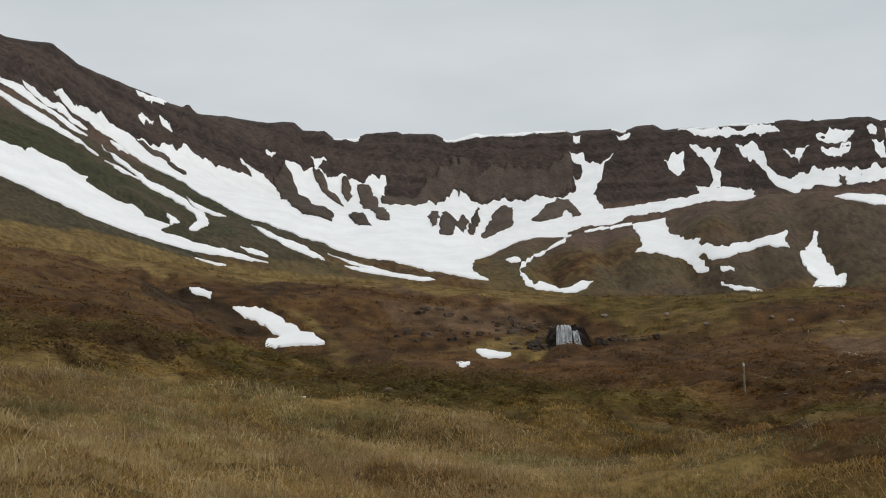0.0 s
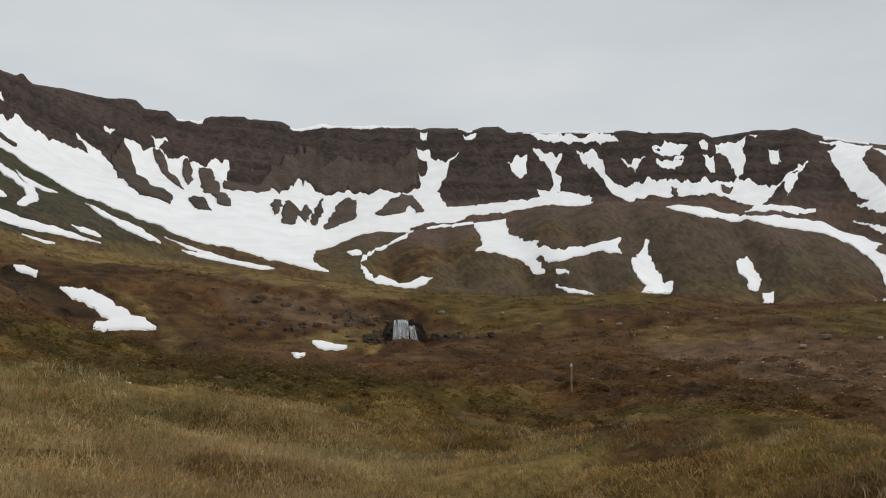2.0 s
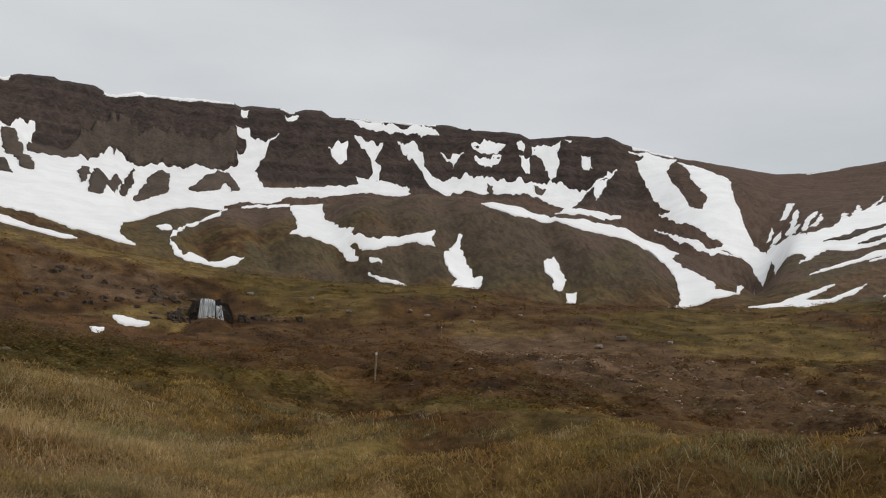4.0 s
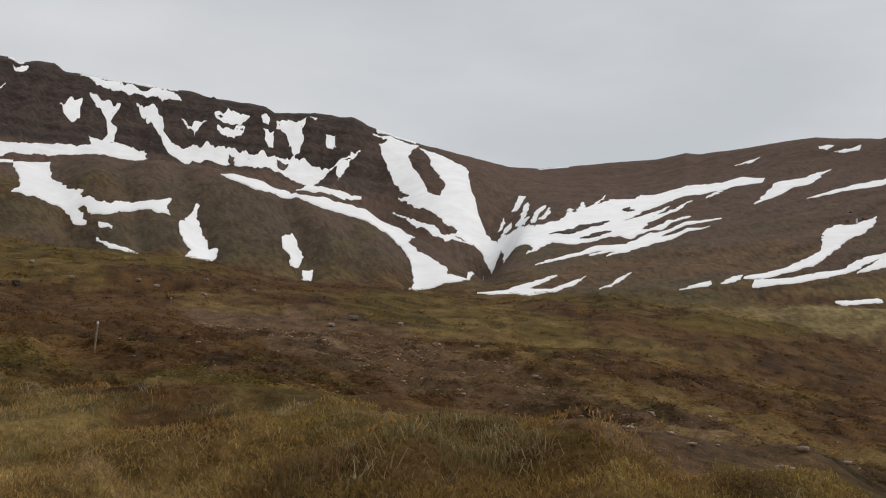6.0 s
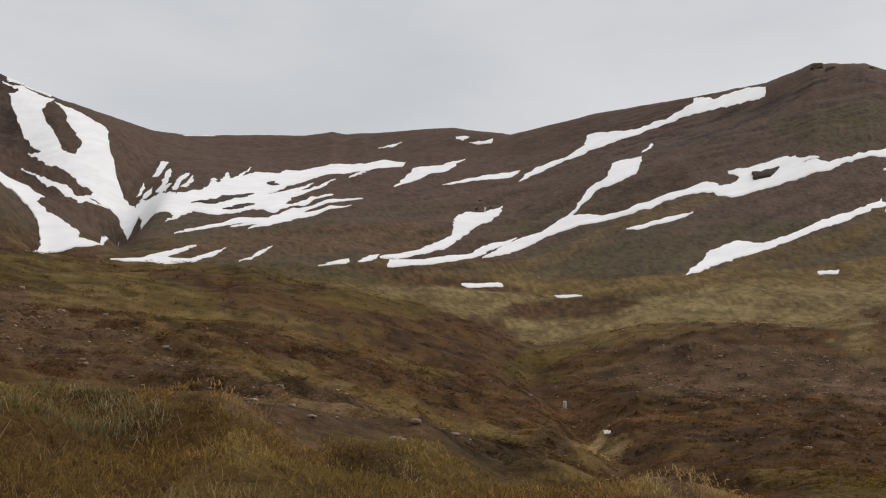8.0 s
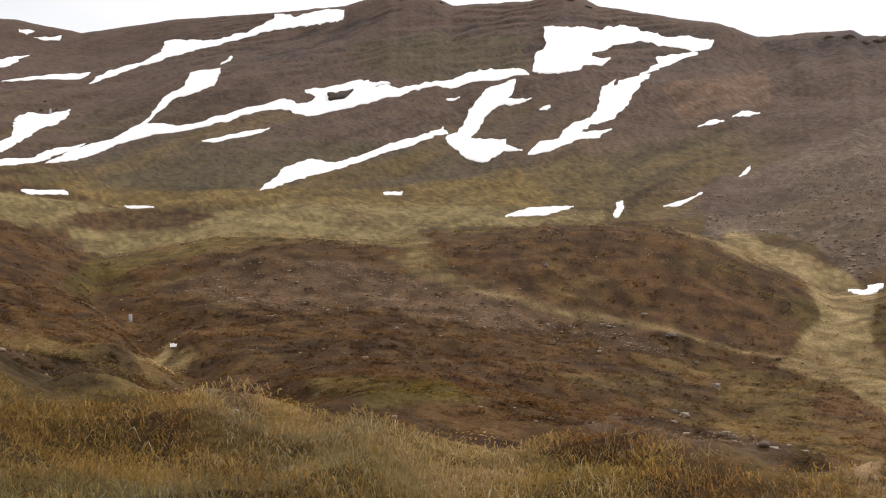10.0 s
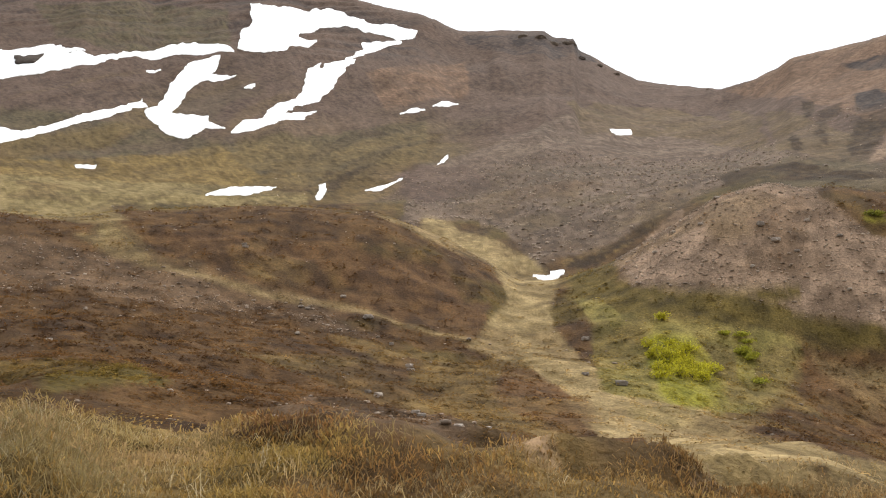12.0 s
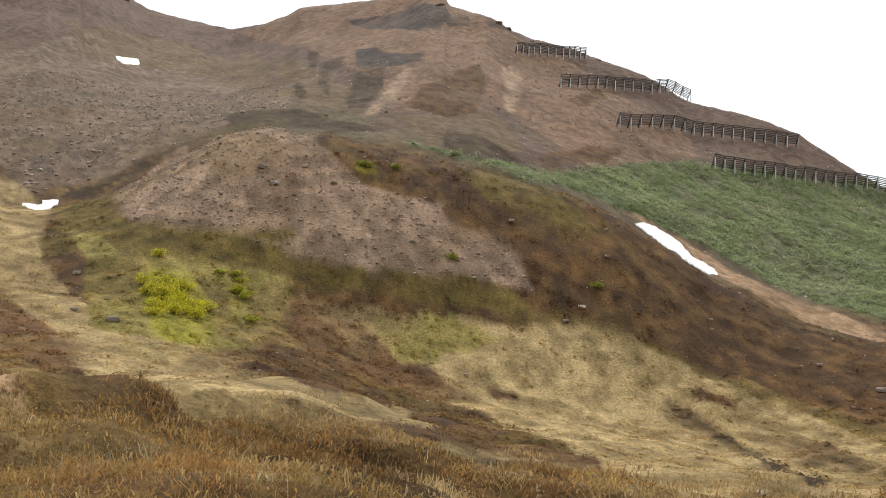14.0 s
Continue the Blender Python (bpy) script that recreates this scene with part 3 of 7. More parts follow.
zone("olive", [(-14.15, 36.7), (-12.43, 41.4), (-10.69, 62.0), (-8.94, 104.8), (-7.17, 102.4), (-5.38, 98.4), (-3.52, 90.4), (-1.66, 44.5), (0.20, 29.3), (2.05, 26.0), (4.26, 24.9), (6.44, 23.4), (4.69, 24.2), (2.92, 24.8), (1.15, 24.8), (-0.63, 24.9), (-2.41, 25.0), (-4.26, 29.8), (-6.11, 30.0), (-7.95, 28.6), (-9.78, 29.1), (-11.98, 32.8)])
zone("olive", [(2.92, 26.2), (4.66, 26.8), (6.44, 27.0), (8.16, 39.1), (9.97, 36.6), (11.79, 35.8), (13.63, 35.6), (15.49, 35.7), (17.39, 34.1), (19.28, 33.6), (21.19, 33.5), (23.28, 32.7), (25.36, 33.0), (27.53, 24.5), (29.68, 19.7), (31.73, 19.7), (29.98, 19.4), (28.21, 19.5), (26.44, 19.1), (24.67, 19.1), (22.89, 18.9), (20.87, 21.6), (18.92, 20.9), (16.82, 32.3), (14.90, 31.1), (12.99, 30.3), (11.15, 26.2), (9.46, 26.1), (7.79, 25.8), (6.14, 25.8), (4.51, 26.4)])
zone("drab", [(25.26, 421), (26.75, 443), (29.78, 551), (30.09, 522), (28.28, 439)])
zone("drab", [(36.05, 846), (38.10, 516), (40.11, 525), (42.00, 540), (43.86, 542), (45.68, 535), (47.46, 521), (47.37, 378), (45.60, 374), (43.79, 368), (41.94, 364), (40.10, 127.7), (38.08, 422)])
zone("drab", [(7.97, 483), (10.08, 485), (12.17, 495), (13.83, 459), (11.77, 442), (9.68, 439)])
zone("drab", [(2.51, 505), (5.60, 560), (6.83, 556), (4.32, 475)])
zone("rubble", [(99.62, 106.8), (101.28, 180.0), (103.07, 186.8), (105.00, 110.8), (106.78, 186.0), (109.82, 106.1), (112.25, 98.5), (114.05, 97.7), (115.85, 97.3), (117.95, 95.3), (120.05, 93.3), (121.57, 88.9), (119.34, 89.7), (117.11, 90.1), (115.13, 89.3), (113.15, 88.9), (111.18, 88.9), (108.96, 89.7), (106.76, 90.4), (104.84, 90.4), (102.95, 91.2), (101.08, 93.2)])
zone("gravel", [(87.11, 111.9), (88.73, 268), (90.48, 309), (92.47, 323), (94.48, 334), (96.50, 353), (98.52, 369), (100.53, 395), (102.54, 404), (104.53, 349), (106.50, 295), (108.44, 225.5), (106.84, 204.4), (105.23, 198.4), (103.36, 190.8), (101.47, 187.6), (99.58, 185.2), (97.49, 182.4), (95.41, 177.6), (93.56, 213.4), (91.36, 220.4), (89.18, 225.3)])
zone("stony", [(17.89, 96.4), (20.44, 93.2), (23.00, 90.4), (24.94, 94.8), (26.89, 96.8), (29.15, 94.4), (31.39, 88.0), (33.37, 74.5), (35.34, 56.3), (37.25, 51.7), (38.97, 50.6), (40.66, 49.6), (42.33, 47.0), (43.98, 39.2), (45.56, 38.8), (47.11, 37.4), (47.41, 11.8), (45.74, 11.8), (44.03, 11.6), (42.28, 11.5), (40.47, 11.8), (38.80, 12.4), (36.92, 18.1), (35.22, 18.5), (33.29, 34.0), (31.54, 35.3), (29.69, 37.1), (27.83, 37.7), (25.94, 43.1), (24.06, 44.3), (21.99, 60.0), (19.93, 88.0)])
zone("stony", [(60.47, 91.8), (62.51, 95.8), (64.58, 99.8), (66.58, 97.8), (68.58, 97.0), (70.57, 96.2), (72.56, 93.8), (74.53, 91.1), (76.47, 90.3), (78.20, 89.1), (79.91, 88.7), (81.58, 88.3), (83.23, 88.3), (84.85, 87.5), (87.45, 79.5), (85.88, 79.9), (84.28, 80.7), (82.66, 80.7), (81.00, 80.3), (79.32, 79.5), (77.62, 77.9), (75.89, 78.3), (74.15, 79.5), (72.38, 81.0), (70.61, 81.8), (68.75, 81.0), (66.90, 79.8), (65.04, 79.4), (63.19, 78.2)])
zone("heath", [(71.18, 22.3), (72.89, 23.2), (74.59, 24.0), (76.29, 24.9), (77.94, 26.8), (79.45, 38.8), (81.07, 51.6), (82.73, 56.4), (84.38, 60.3), (86.00, 63.9), (87.59, 70.7), (89.15, 74.3), (89.11, 55.7), (89.90, 11.3), (88.38, 11.3), (86.81, 11.6), (85.22, 11.7), (83.58, 12.0), (81.93, 12.1), (80.22, 12.6), (78.12, 19.5), (76.44, 19.5), (74.72, 20.1), (72.93, 21.7)])
zone("stony", [(61.35, 49.8), (63.14, 46.8), (66.00, 12.7), (67.78, 12.4), (66.04, 12.4), (64.39, 11.7)])
zone("stony", [(45.10, 49.7), (46.69, 49.0), (48.31, 48.4), (49.95, 48.0), (51.62, 47.7), (53.30, 47.7), (54.88, 36.6), (53.98, 13.6), (52.19, 13.3), (50.43, 13.0), (48.41, 13.1), (46.46, 13.1)])
zone("stony", [(-3.91, 427), (-2.01, 129.2), (-0.11, 126.0), (1.79, 125.2), (3.67, 122.8), (5.44, 116.4), (3.03, 111.2), (1.23, 116.0), (-0.58, 120.0), (-2.39, 123.2)])
zone("earth", [(125.84, 171.0), (128.16, 171.0), (129.59, 165.4), (131.00, 156.2), (132.66, 153.0), (134.30, 150.6), (136.53, 148.6), (138.71, 103.4), (138.70, 156.2), (136.53, 157.4), (134.29, 161.0), (132.52, 165.4), (130.71, 169.4), (129.01, 172.6), (127.29, 173.4)])
zone("earth", [(92.80, 22.3), (95.19, 13.1), (97.18, 11.2), (95.22, 11.0)])
zone("redscree", [(105.42, 461), (107.23, 442), (109.06, 434), (111.37, 407), (113.69, 378), (116.72, 346), (118.25, 329), (119.78, 309), (122.79, 290), (124.78, 280), (126.74, 261), (128.68, 258), (130.11, 236.6), (128.21, 221.6), (126.29, 205.6), (124.35, 188.5), (122.86, 198.9), (121.36, 210.5), (119.85, 220.5), (117.86, 206.5), (115.86, 202.5), (113.86, 198.1), (112.31, 251), (109.28, 325), (107.34, 393)])
zone("redscree", [(86.33, 442), (88.16, 458), (89.99, 471), (91.80, 501), (91.80, 427), (89.53, 402), (87.25, 394)])
zone("moor", [(107.22, 351), (109.61, 286), (112.05, 220.5), (110.88, 201.5), (107.88, 239.5)])
zone("dark", [(78.55, 294), (80.53, 312), (82.52, 326), (84.53, 346), (86.56, 352), (88.58, 357), (90.59, 362), (88.79, 276), (86.69, 268), (84.58, 256), (83.94, 312), (82.14, 307), (80.33, 301)])
zone("dark", [(-19.70, 44.2), (-17.53, 50.4), (-15.31, 63.6), (-14.14, 35.2), (-16.09, 30.3), (-18.00, 27.0)])
zone("dark", [(-10.50, 128.8), (-7.53, 135.6), (-8.99, 117.2)])
zone("dark", [(4.86, 119.6), (6.36, 120.4), (6.15, 106.0), (4.83, 113.2)])
zone("moor", [(105.45, 427), (107.23, 334), (106.97, 291), (105.79, 322)])
zone("rubble", [(119.51, 268), (120.40, 280), (120.30, 223.5), (119.70, 222.5)])
zone("redscree", [(106.42, 486), (108.92, 409), (111.38, 386), (113.36, 365), (115.31, 342), (116.91, 323), (118.69, 313), (118.63, 270), (116.42, 262), (114.13, 273), (112.04, 296), (109.91, 325), (108.18, 392)])
zone("moor", [(113.87, 195.3), (115.67, 197.7), (117.46, 203.5), (119.26, 211.5), (120.79, 182.9), (118.25, 174.5), (115.70, 174.5)])
zone("red", [(74.92, 99.0), (76.64, 98.6), (78.39, 98.7), (80.18, 98.7), (82.00, 99.9), (83.71, 98.7), (85.44, 98.3), (87.20, 98.3), (88.96, 99.1), (90.73, 99.6), (92.27, 90.4), (90.42, 90.8), (88.58, 91.1), (86.75, 91.1), (84.93, 92.3), (83.21, 91.9), (81.52, 91.9), (79.84, 91.9), (78.20, 91.9), (76.58, 92.2)])
zone("dun", [(54.29, 362), (56.03, 366), (57.80, 368), (59.58, 354), (61.38, 338), (63.18, 327), (65.00, 322), (66.82, 322), (68.64, 320), (70.45, 319), (72.33, 322), (74.21, 330), (76.07, 330), (77.91, 333), (80.83, 336), (83.06, 291), (81.21, 284), (79.34, 279), (77.40, 279), (75.44, 286), (73.46, 290), (71.46, 292), (69.45, 291), (67.43, 296), (65.62, 293), (63.81, 294), (62.01, 296), (60.22, 300), (58.44, 304), (56.36, 339)])
zone("gold", [(-25.70, 106.8), (-23.83, 106.8), (-21.91, 116.8), (-19.94, 121.6), (-18.10, 144.8), (-16.22, 139.2), (-14.31, 135.2), (-14.28, 130.0), (-16.19, 117.2), (-18.06, 116.4), (-19.91, 114.0), (-21.87, 107.2), (-23.79, 102.0), (-25.65, 101.6)])
zone("rock", [(91.55, 546), (93.99, 529), (96.44, 553), (97.83, 550), (98.90, 524), (96.46, 475), (93.40, 496), (91.86, 523)])
zone("rock", [(111.08, 369), (114.18, 341), (116.38, 322), (116.90, 314), (115.26, 297), (112.20, 343)])
zone("rock", [(111.48, 308), (113.37, 284), (115.23, 265), (114.12, 261), (111.89, 277)])
zone("straw", [(118.65, 84.5), (120.50, 84.5), (122.33, 84.5), (124.16, 85.3), (125.97, 85.4), (127.89, 85.0), (129.77, 84.6), (131.63, 83.4), (133.46, 82.6), (135.25, 80.6), (137.00, 78.2), (138.71, 74.2), (138.88, 23.1), (137.06, 45.7), (135.45, 26.1), (133.69, 25.8), (132.07, 17.8), (130.16, 34.5), (128.45, 39.6), (126.70, 48.1), (125.00, 45.8), (123.27, 45.4), (120.99, 61.7), (118.74, 71.3), (118.69, 79.7)])
zone("pale", [(112.42, 83.7), (114.79, 84.5), (117.15, 85.3), (120.13, 83.7), (118.08, 81.7), (116.02, 79.7), (114.22, 82.1)])
zone("moss", [(101.17, 84.4), (103.39, 85.2), (104.58, 80.4), (104.73, 70.4), (102.75, 65.2), (101.64, 68.8)])
zone("olive", [(116.99, 105.7), (119.23, 106.5), (121.47, 108.9), (122.96, 103.3), (124.44, 100.9), (123.00, 95.3), (121.22, 96.9), (119.42, 98.5)])
zone("scree", [(86.93, 292), (89.30, 295), (91.69, 297), (93.52, 258), (91.43, 255), (89.35, 241.3)])
zone("heath", [(-24.19, 113.2), (-22.10, 118.4), (-19.95, 122.4), (-17.16, 141.2), (-15.30, 132.8), (-13.41, 126.4), (-11.34, 117.2), (-8.95, 109.2), (-11.27, 47.1), (-13.43, 37.5), (-15.56, 36.3), (-17.65, 41.2), (-19.71, 44.7), (-21.83, 45.0), (-23.91, 46.6), (-24.05, 83.2)])
zone("dark", [(-15.70, 113.6), (-13.40, 124.4), (-10.75, 116.0), (-8.95, 109.2), (-10.12, 108.8), (-12.77, 109.2), (-15.38, 102.8)])
zone("dun", [(-24.30, 333), (-22.59, 352), (-20.84, 367), (-19.06, 377), (-17.24, 390), (-15.22, 392), (-13.18, 399), (-11.41, 422), (-9.63, 428), (-7.84, 431), (-7.83, 135.2), (-10.49, 125.6), (-12.84, 128.4), (-15.02, 135.2), (-17.18, 144.8), (-18.99, 149.2), (-20.77, 121.6), (-22.51, 120.4), (-24.22, 125.6)])
zone("stony", [(-3.60, 122.8), (-1.58, 122.8), (0.44, 122.0), (2.46, 121.6), (5.44, 117.2), (3.63, 111.6), (1.83, 112.8), (0.02, 114.4), (-2.39, 116.8)])
zone("heath", [(-5.42, 128.8), (-3.00, 126.0), (-0.56, 125.6), (1.56, 125.6), (3.68, 124.0), (2.45, 120.4), (0.04, 122.4), (-2.39, 123.2)])
zone("heath", [(54.79, 286), (55.93, 306), (58.29, 309), (60.08, 300), (61.89, 292), (62.86, 282), (61.02, 273), (59.08, 280), (57.15, 280)])
zone("red", [(107.91, 14.1), (109.70, 14.4), (111.26, 14.4), (109.75, 14.1)])
zone("red", [(111.16, 14.1), (112.53, 14.6), (113.68, 14.6), (112.60, 14.0)])
zone("red", [(113.21, 14.9), (114.52, 18.6), (115.23, 16.7), (113.69, 14.4)])
zone("red", [(119.31, 76.5), (120.92, 77.7), (120.93, 75.7), (119.62, 74.5)])
zone("red", [(129.12, 81.8), (131.35, 81.8), (131.63, 80.6), (129.69, 80.2)])
zone("heath", [(128.29, 77.8), (130.54, 76.6), (131.65, 73.4), (129.71, 73.0)])
zone("dark", [(122.74, 89.7), (124.20, 90.5), (124.51, 87.3), (123.06, 85.7)])
zone("dun", [(-9.29, 118.0), (-7.05, 114.8), (-5.39, 106.0), (-3.90, 98.0), (-5.38, 97.6), (-6.14, 106.0), (-7.49, 112.0)])
zone("heath", [(8.08, 106.4), (10.29, 107.2), (12.48, 106.8), (15.32, 104.8), (17.40, 103.6), (19.43, 96.8), (21.94, 61.2), (19.20, 41.0), (17.16, 36.6), (15.08, 36.6), (12.99, 38.7), (10.86, 40.4), (8.70, 48.3), (6.51, 50.4)])
zone("heath", [(14.58, 38.4), (16.09, 51.4), (17.69, 58.8), (19.36, 60.4), (21.70, 60.4), (24.13, 51.2), (25.95, 44.1), (28.91, 39.0), (31.00, 37.2), (33.10, 35.6), (35.50, 33.7), (37.94, 28.9), (39.97, 18.2), (42.10, 11.8), (42.13, 11.5), (40.35, 11.8), (38.53, 12.4), (36.75, 12.5), (34.70, 17.6), (32.93, 17.8), (30.66, 19.2), (28.44, 19.8), (26.15, 24.5), (23.86, 33.0), (21.76, 33.5), (19.69, 33.8), (18.01, 33.3), (16.37, 33.3), (14.77, 32.7)])
zone("stony", [(40.93, 527), (43.95, 551), (45.95, 549), (47.93, 546), (49.90, 563), (52.78, 504), (51.32, 422), (49.51, 417), (47.68, 398), (45.83, 398), (43.97, 399), (41.87, 393), (39.76, 368), (37.32, 412), (39.12, 477)])
zone("drab", [(36.18, 875), (37.85, 664), (39.99, 654), (39.40, 548), (37.29, 508), (36.36, 546)])
zone("moor", [(97.09, 383), (98.91, 420), (100.73, 438), (102.54, 443), (104.78, 403), (106.99, 318), (107.86, 228.4), (106.10, 291), (104.33, 328), (102.54, 353), (100.28, 354), (98.02, 340)])
zone("straw", [(98.66, 62.4), (100.74, 57.7), (102.83, 56.2), (104.69, 53.8), (107.51, 16.5), (110.10, 14.6), (112.49, 14.9), (114.52, 18.6), (116.82, 18.8), (114.35, 63.7), (112.98, 20.0), (111.00, 19.4), (109.05, 20.9), (106.48, 58.5), (104.59, 63.6), (102.75, 65.2), (100.69, 62.8)])
zone("red", [(93.61, 73.5), (96.22, 68.0), (98.99, 56.6), (99.31, 52.4), (96.43, 51.1), (93.80, 56.3)])
zone("heath", [(13.62, 30.9), (15.68, 30.0), (17.69, 20.6), (19.94, 20.6), (22.13, 22.1), (21.96, 14.7), (21.79, 12.3), (19.66, 14.3), (17.47, 14.1), (14.87, 17.4)])
zone("dark", [(52.19, 13.8), (53.54, 48.1), (55.41, 48.9), (57.61, 49.0), (59.69, 67.7), (59.77, 33.4), (58.61, 13.9), (57.00, 13.9), (55.41, 13.0), (53.06, 12.6)])
zone("heath", [(48.48, 100.1), (50.27, 106.1), (52.03, 116.5), (53.72, 280), (55.44, 281), (56.79, 109.3), (55.43, 86.1), (57.64, 94.5), (59.80, 85.7), (59.72, 76.1), (58.04, 68.5), (56.30, 69.3), (54.52, 70.5), (52.70, 70.1), (49.91, 84.5)])
zone("drab", [(56.62, 359), (58.37, 389), (60.13, 402), (62.09, 397), (64.05, 393), (66.19, 366), (65.61, 320), (63.79, 318), (61.99, 323), (60.19, 332), (58.40, 352)])
zone("drab", [(78.80, 335), (80.83, 340), (82.83, 347), (84.66, 353), (86.45, 359), (88.05, 371), (89.63, 380), (89.54, 314), (87.30, 306), (85.01, 294), (82.92, 291), (80.79, 290)])
zone("drab", [(69.19, 652), (71.35, 615), (73.50, 624), (75.33, 626), (77.14, 598), (78.93, 579), (79.19, 489), (77.11, 485), (75.00, 482), (72.73, 490), (70.43, 537)])

zone("dark", [(128.0, 78.6), (129.2, 77.6), (130.6, 75.4), (132.4, 72.6), (134.6, 40), (136.6, 24), (136.0, 22), (133.6, 36), (131.4, 71), (129.6, 74.6), (128.2, 76.6)])
zone("heath", [(129.3, 82.6), (130.5, 81.6), (131.5, 80.5), (130.2, 80.1)])
zone("heath", [(133.4, 75.4), (136.2, 75.8), (138.2, 65.0), (135.0, 64.0)])
zone("red", [(119.3, 77.2), (120.7, 77.4), (120.8, 75.4), (119.5, 75.0)])
zone("red", [(115.6, 48.5), (116.8, 48.0), (116.4, 45.5), (115.5, 46.0)])
zone("dark", [(-27, 27), (-21, 27), (-15, 28), (-12.5, 33), (-15, 42), (-20, 47), (-27, 50)])
zone("dark", [(-9.5, 31), (-5, 30), (-4, 34), (-9, 36)])
zone("heath", [(123.0, 86.5), (126.0, 86.0), (128.8, 85.6), (131.6, 85.6), (134.3, 85.3), (137.0, 82.5), (139.5, 80.0), (139.5, 100), (136.4, 103), (132.4, 103), (130.0, 101), (127.0, 102), (124.0, 96)])
zone("heath", [(125.0, 91), (129.0, 89.0), (133.0, 88.5), (137.5, 85), (139.5, 84), (139.5, 94), (135.0, 97), (130.0, 97)])
zone("dark", [(109.17, 322.2), (109.76, 318.2), (109.64, 287.8), (109.28, 287.9)])
zone("dark", [(108.41, 276.9), (109.05, 251.6), (109.07, 228.6), (108.6, 228.6)])
zone("dark", [(110.02, 291.5), (111.02, 295.0), (111.12, 279.8), (110.45, 274.4), (110.25, 230.4), (109.89, 232.3), (109.75, 259.2)])
zone("dark", [(111.86, 260.8), (113.17, 258.5), (113.11, 233.9), (112.33, 205.2), (111.41, 205.2), (111.18, 230.4)])
zone("rock", [(111.62, 289.1), (112.54, 294.5), (113.66, 273.5), (115.29, 265.4), (115.09, 254.2), (113.26, 258.5), (111.85, 268.3)])
zone("heath", [(114.34, 205.2), (115.03, 224.2), (116.34, 241.2), (118.36, 264.0), (118.57, 235.8), (118.21, 207.3), (116.39, 199.5)])
zone("rubble", [(114.25, 252.6), (114.64, 248.7), (114.1, 228.1), (112.94, 196.0), (112.23, 193.2), (113.52, 235.7)])
zone("dark", [(116.41, 183.2), (118.24, 183.8), (120.08, 179.3), (120.77, 176.0), (118.48, 163.6), (116.43, 170.3)])
zone("heath", [(121.48, 183.3), (124.04, 208.4), (126.03, 218.4), (125.25, 200.9), (122.5, 181.1)])
zone("rock", [(111.39, 362.5), (115.03, 321.2), (116.33, 311.8), (116.07, 297.2), (113.02, 332.0)])
zone("rock", [(116.26, 315.3), (117.68, 317.4), (117.69, 308.4), (116.27, 308.3)])
zone("rock", [(118.5, 315.5), (119.9, 310.7), (118.72, 304.7)])
zone("dark", [(104.0, 231.2), (105.92, 225.1), (110.12, 194.7), (113.18, 180.7), (111.15, 175.4), (107.95, 184.6), (105.59, 192.1)])
zone("olive", [(97.59, 175.2), (99.89, 103.5), (99.77, 97.2), (97.41, 99.7)])
zone("dark", [(96.86, 178.2), (101.4, 187.9), (102.9, 187.2), (101.8, 184.5), (97.44, 172.8)])
zone("olive", [(100.1, 96.2), (103.6, 91.7), (108.78, 92.3), (108.8, 90.8), (103.34, 89.3), (99.86, 93.2)])
zone("heath", [(122.82, 244.3), (124.58, 273.2), (125.03, 259.9), (123.71, 242.5)])
zone("rubble", [(119.96, 274.0), (120.47, 277.9), (120.38, 234.4), (120.0, 223.0), (119.79, 226.8)])
zone("stony", [(81.0, 13), (87.0, 12.5), (93.0, 12.5), (94.0, 30), (90.0, 42), (84.0, 36)])

# worn paths of pale dry grass
TRAILS = [([(71.9, 100.5), (73.5, 94.3), (75.5, 91.2), (77.3, 89.6), (79.6, 88.4), (82.5, 88.0), (85.6, 87.0), (89.2, 84.8), (91.9, 81.8)], 0.7)]

SOILS = {
    "heath": ((0.042, 0.022, 0.010), (0.112, 0.060, 0.022)),
    "red": ((0.056, 0.029, 0.013), (0.132, 0.070, 0.028)),
    "turf": ((0.046, 0.029, 0.010), (0.140, 0.086, 0.028)),
    "gold": ((0.126, 0.084, 0.031), (0.305, 0.208, 0.079)),
    "dun": ((0.092, 0.060, 0.020), (0.205, 0.138, 0.050)),
    "straw": ((0.170, 0.119, 0.050), (0.340, 0.248, 0.118)),
    "pale": ((0.120, 0.098, 0.026), (0.250, 0.195, 0.062)),
    "drab": ((0.058, 0.045, 0.026), (0.108, 0.083, 0.046)),
    "olive": ((0.056, 0.040, 0.010), (0.130, 0.091, 0.024)),
    "gravel": ((0.080, 0.056, 0.040), (0.182, 0.130, 0.092)),
    "rubble": ((0.146, 0.097, 0.063), (0.305, 0.208, 0.140)),
    "moor": ((0.078, 0.054, 0.030), (0.145, 0.100, 0.056)),
    "sedge": ((0.120, 0.088, 0.035), (0.250, 0.186, 0.084)),
    "stony": ((0.060, 0.035, 0.018), (0.148, 0.092, 0.052)),
    "scree": ((0.073, 0.048, 0.035), (0.124, 0.082, 0.060)),
    "lichen": ((0.036, 0.031, 0.018), (0.074, 0.063, 0.036)),
    "rock": ((0.034, 0.027, 0.024), (0.082, 0.059, 0.049)),
    "redscree": ((0.112, 0.068, 0.042), (0.196, 0.120, 0.076)),
    "lupine": ((0.074, 0.086, 0.044), (0.135, 0.150, 0.075)),
    "moss": ((0.130, 0.120, 0.014), (0.250, 0.222, 0.030)),
    "earth": ((0.210, 0.130, 0.072), (0.350, 0.230, 0.140)),
    "dark": ((0.024, 0.015, 0.008), (0.062, 0.038, 0.018)),
}
KINDS = list(SOILS)


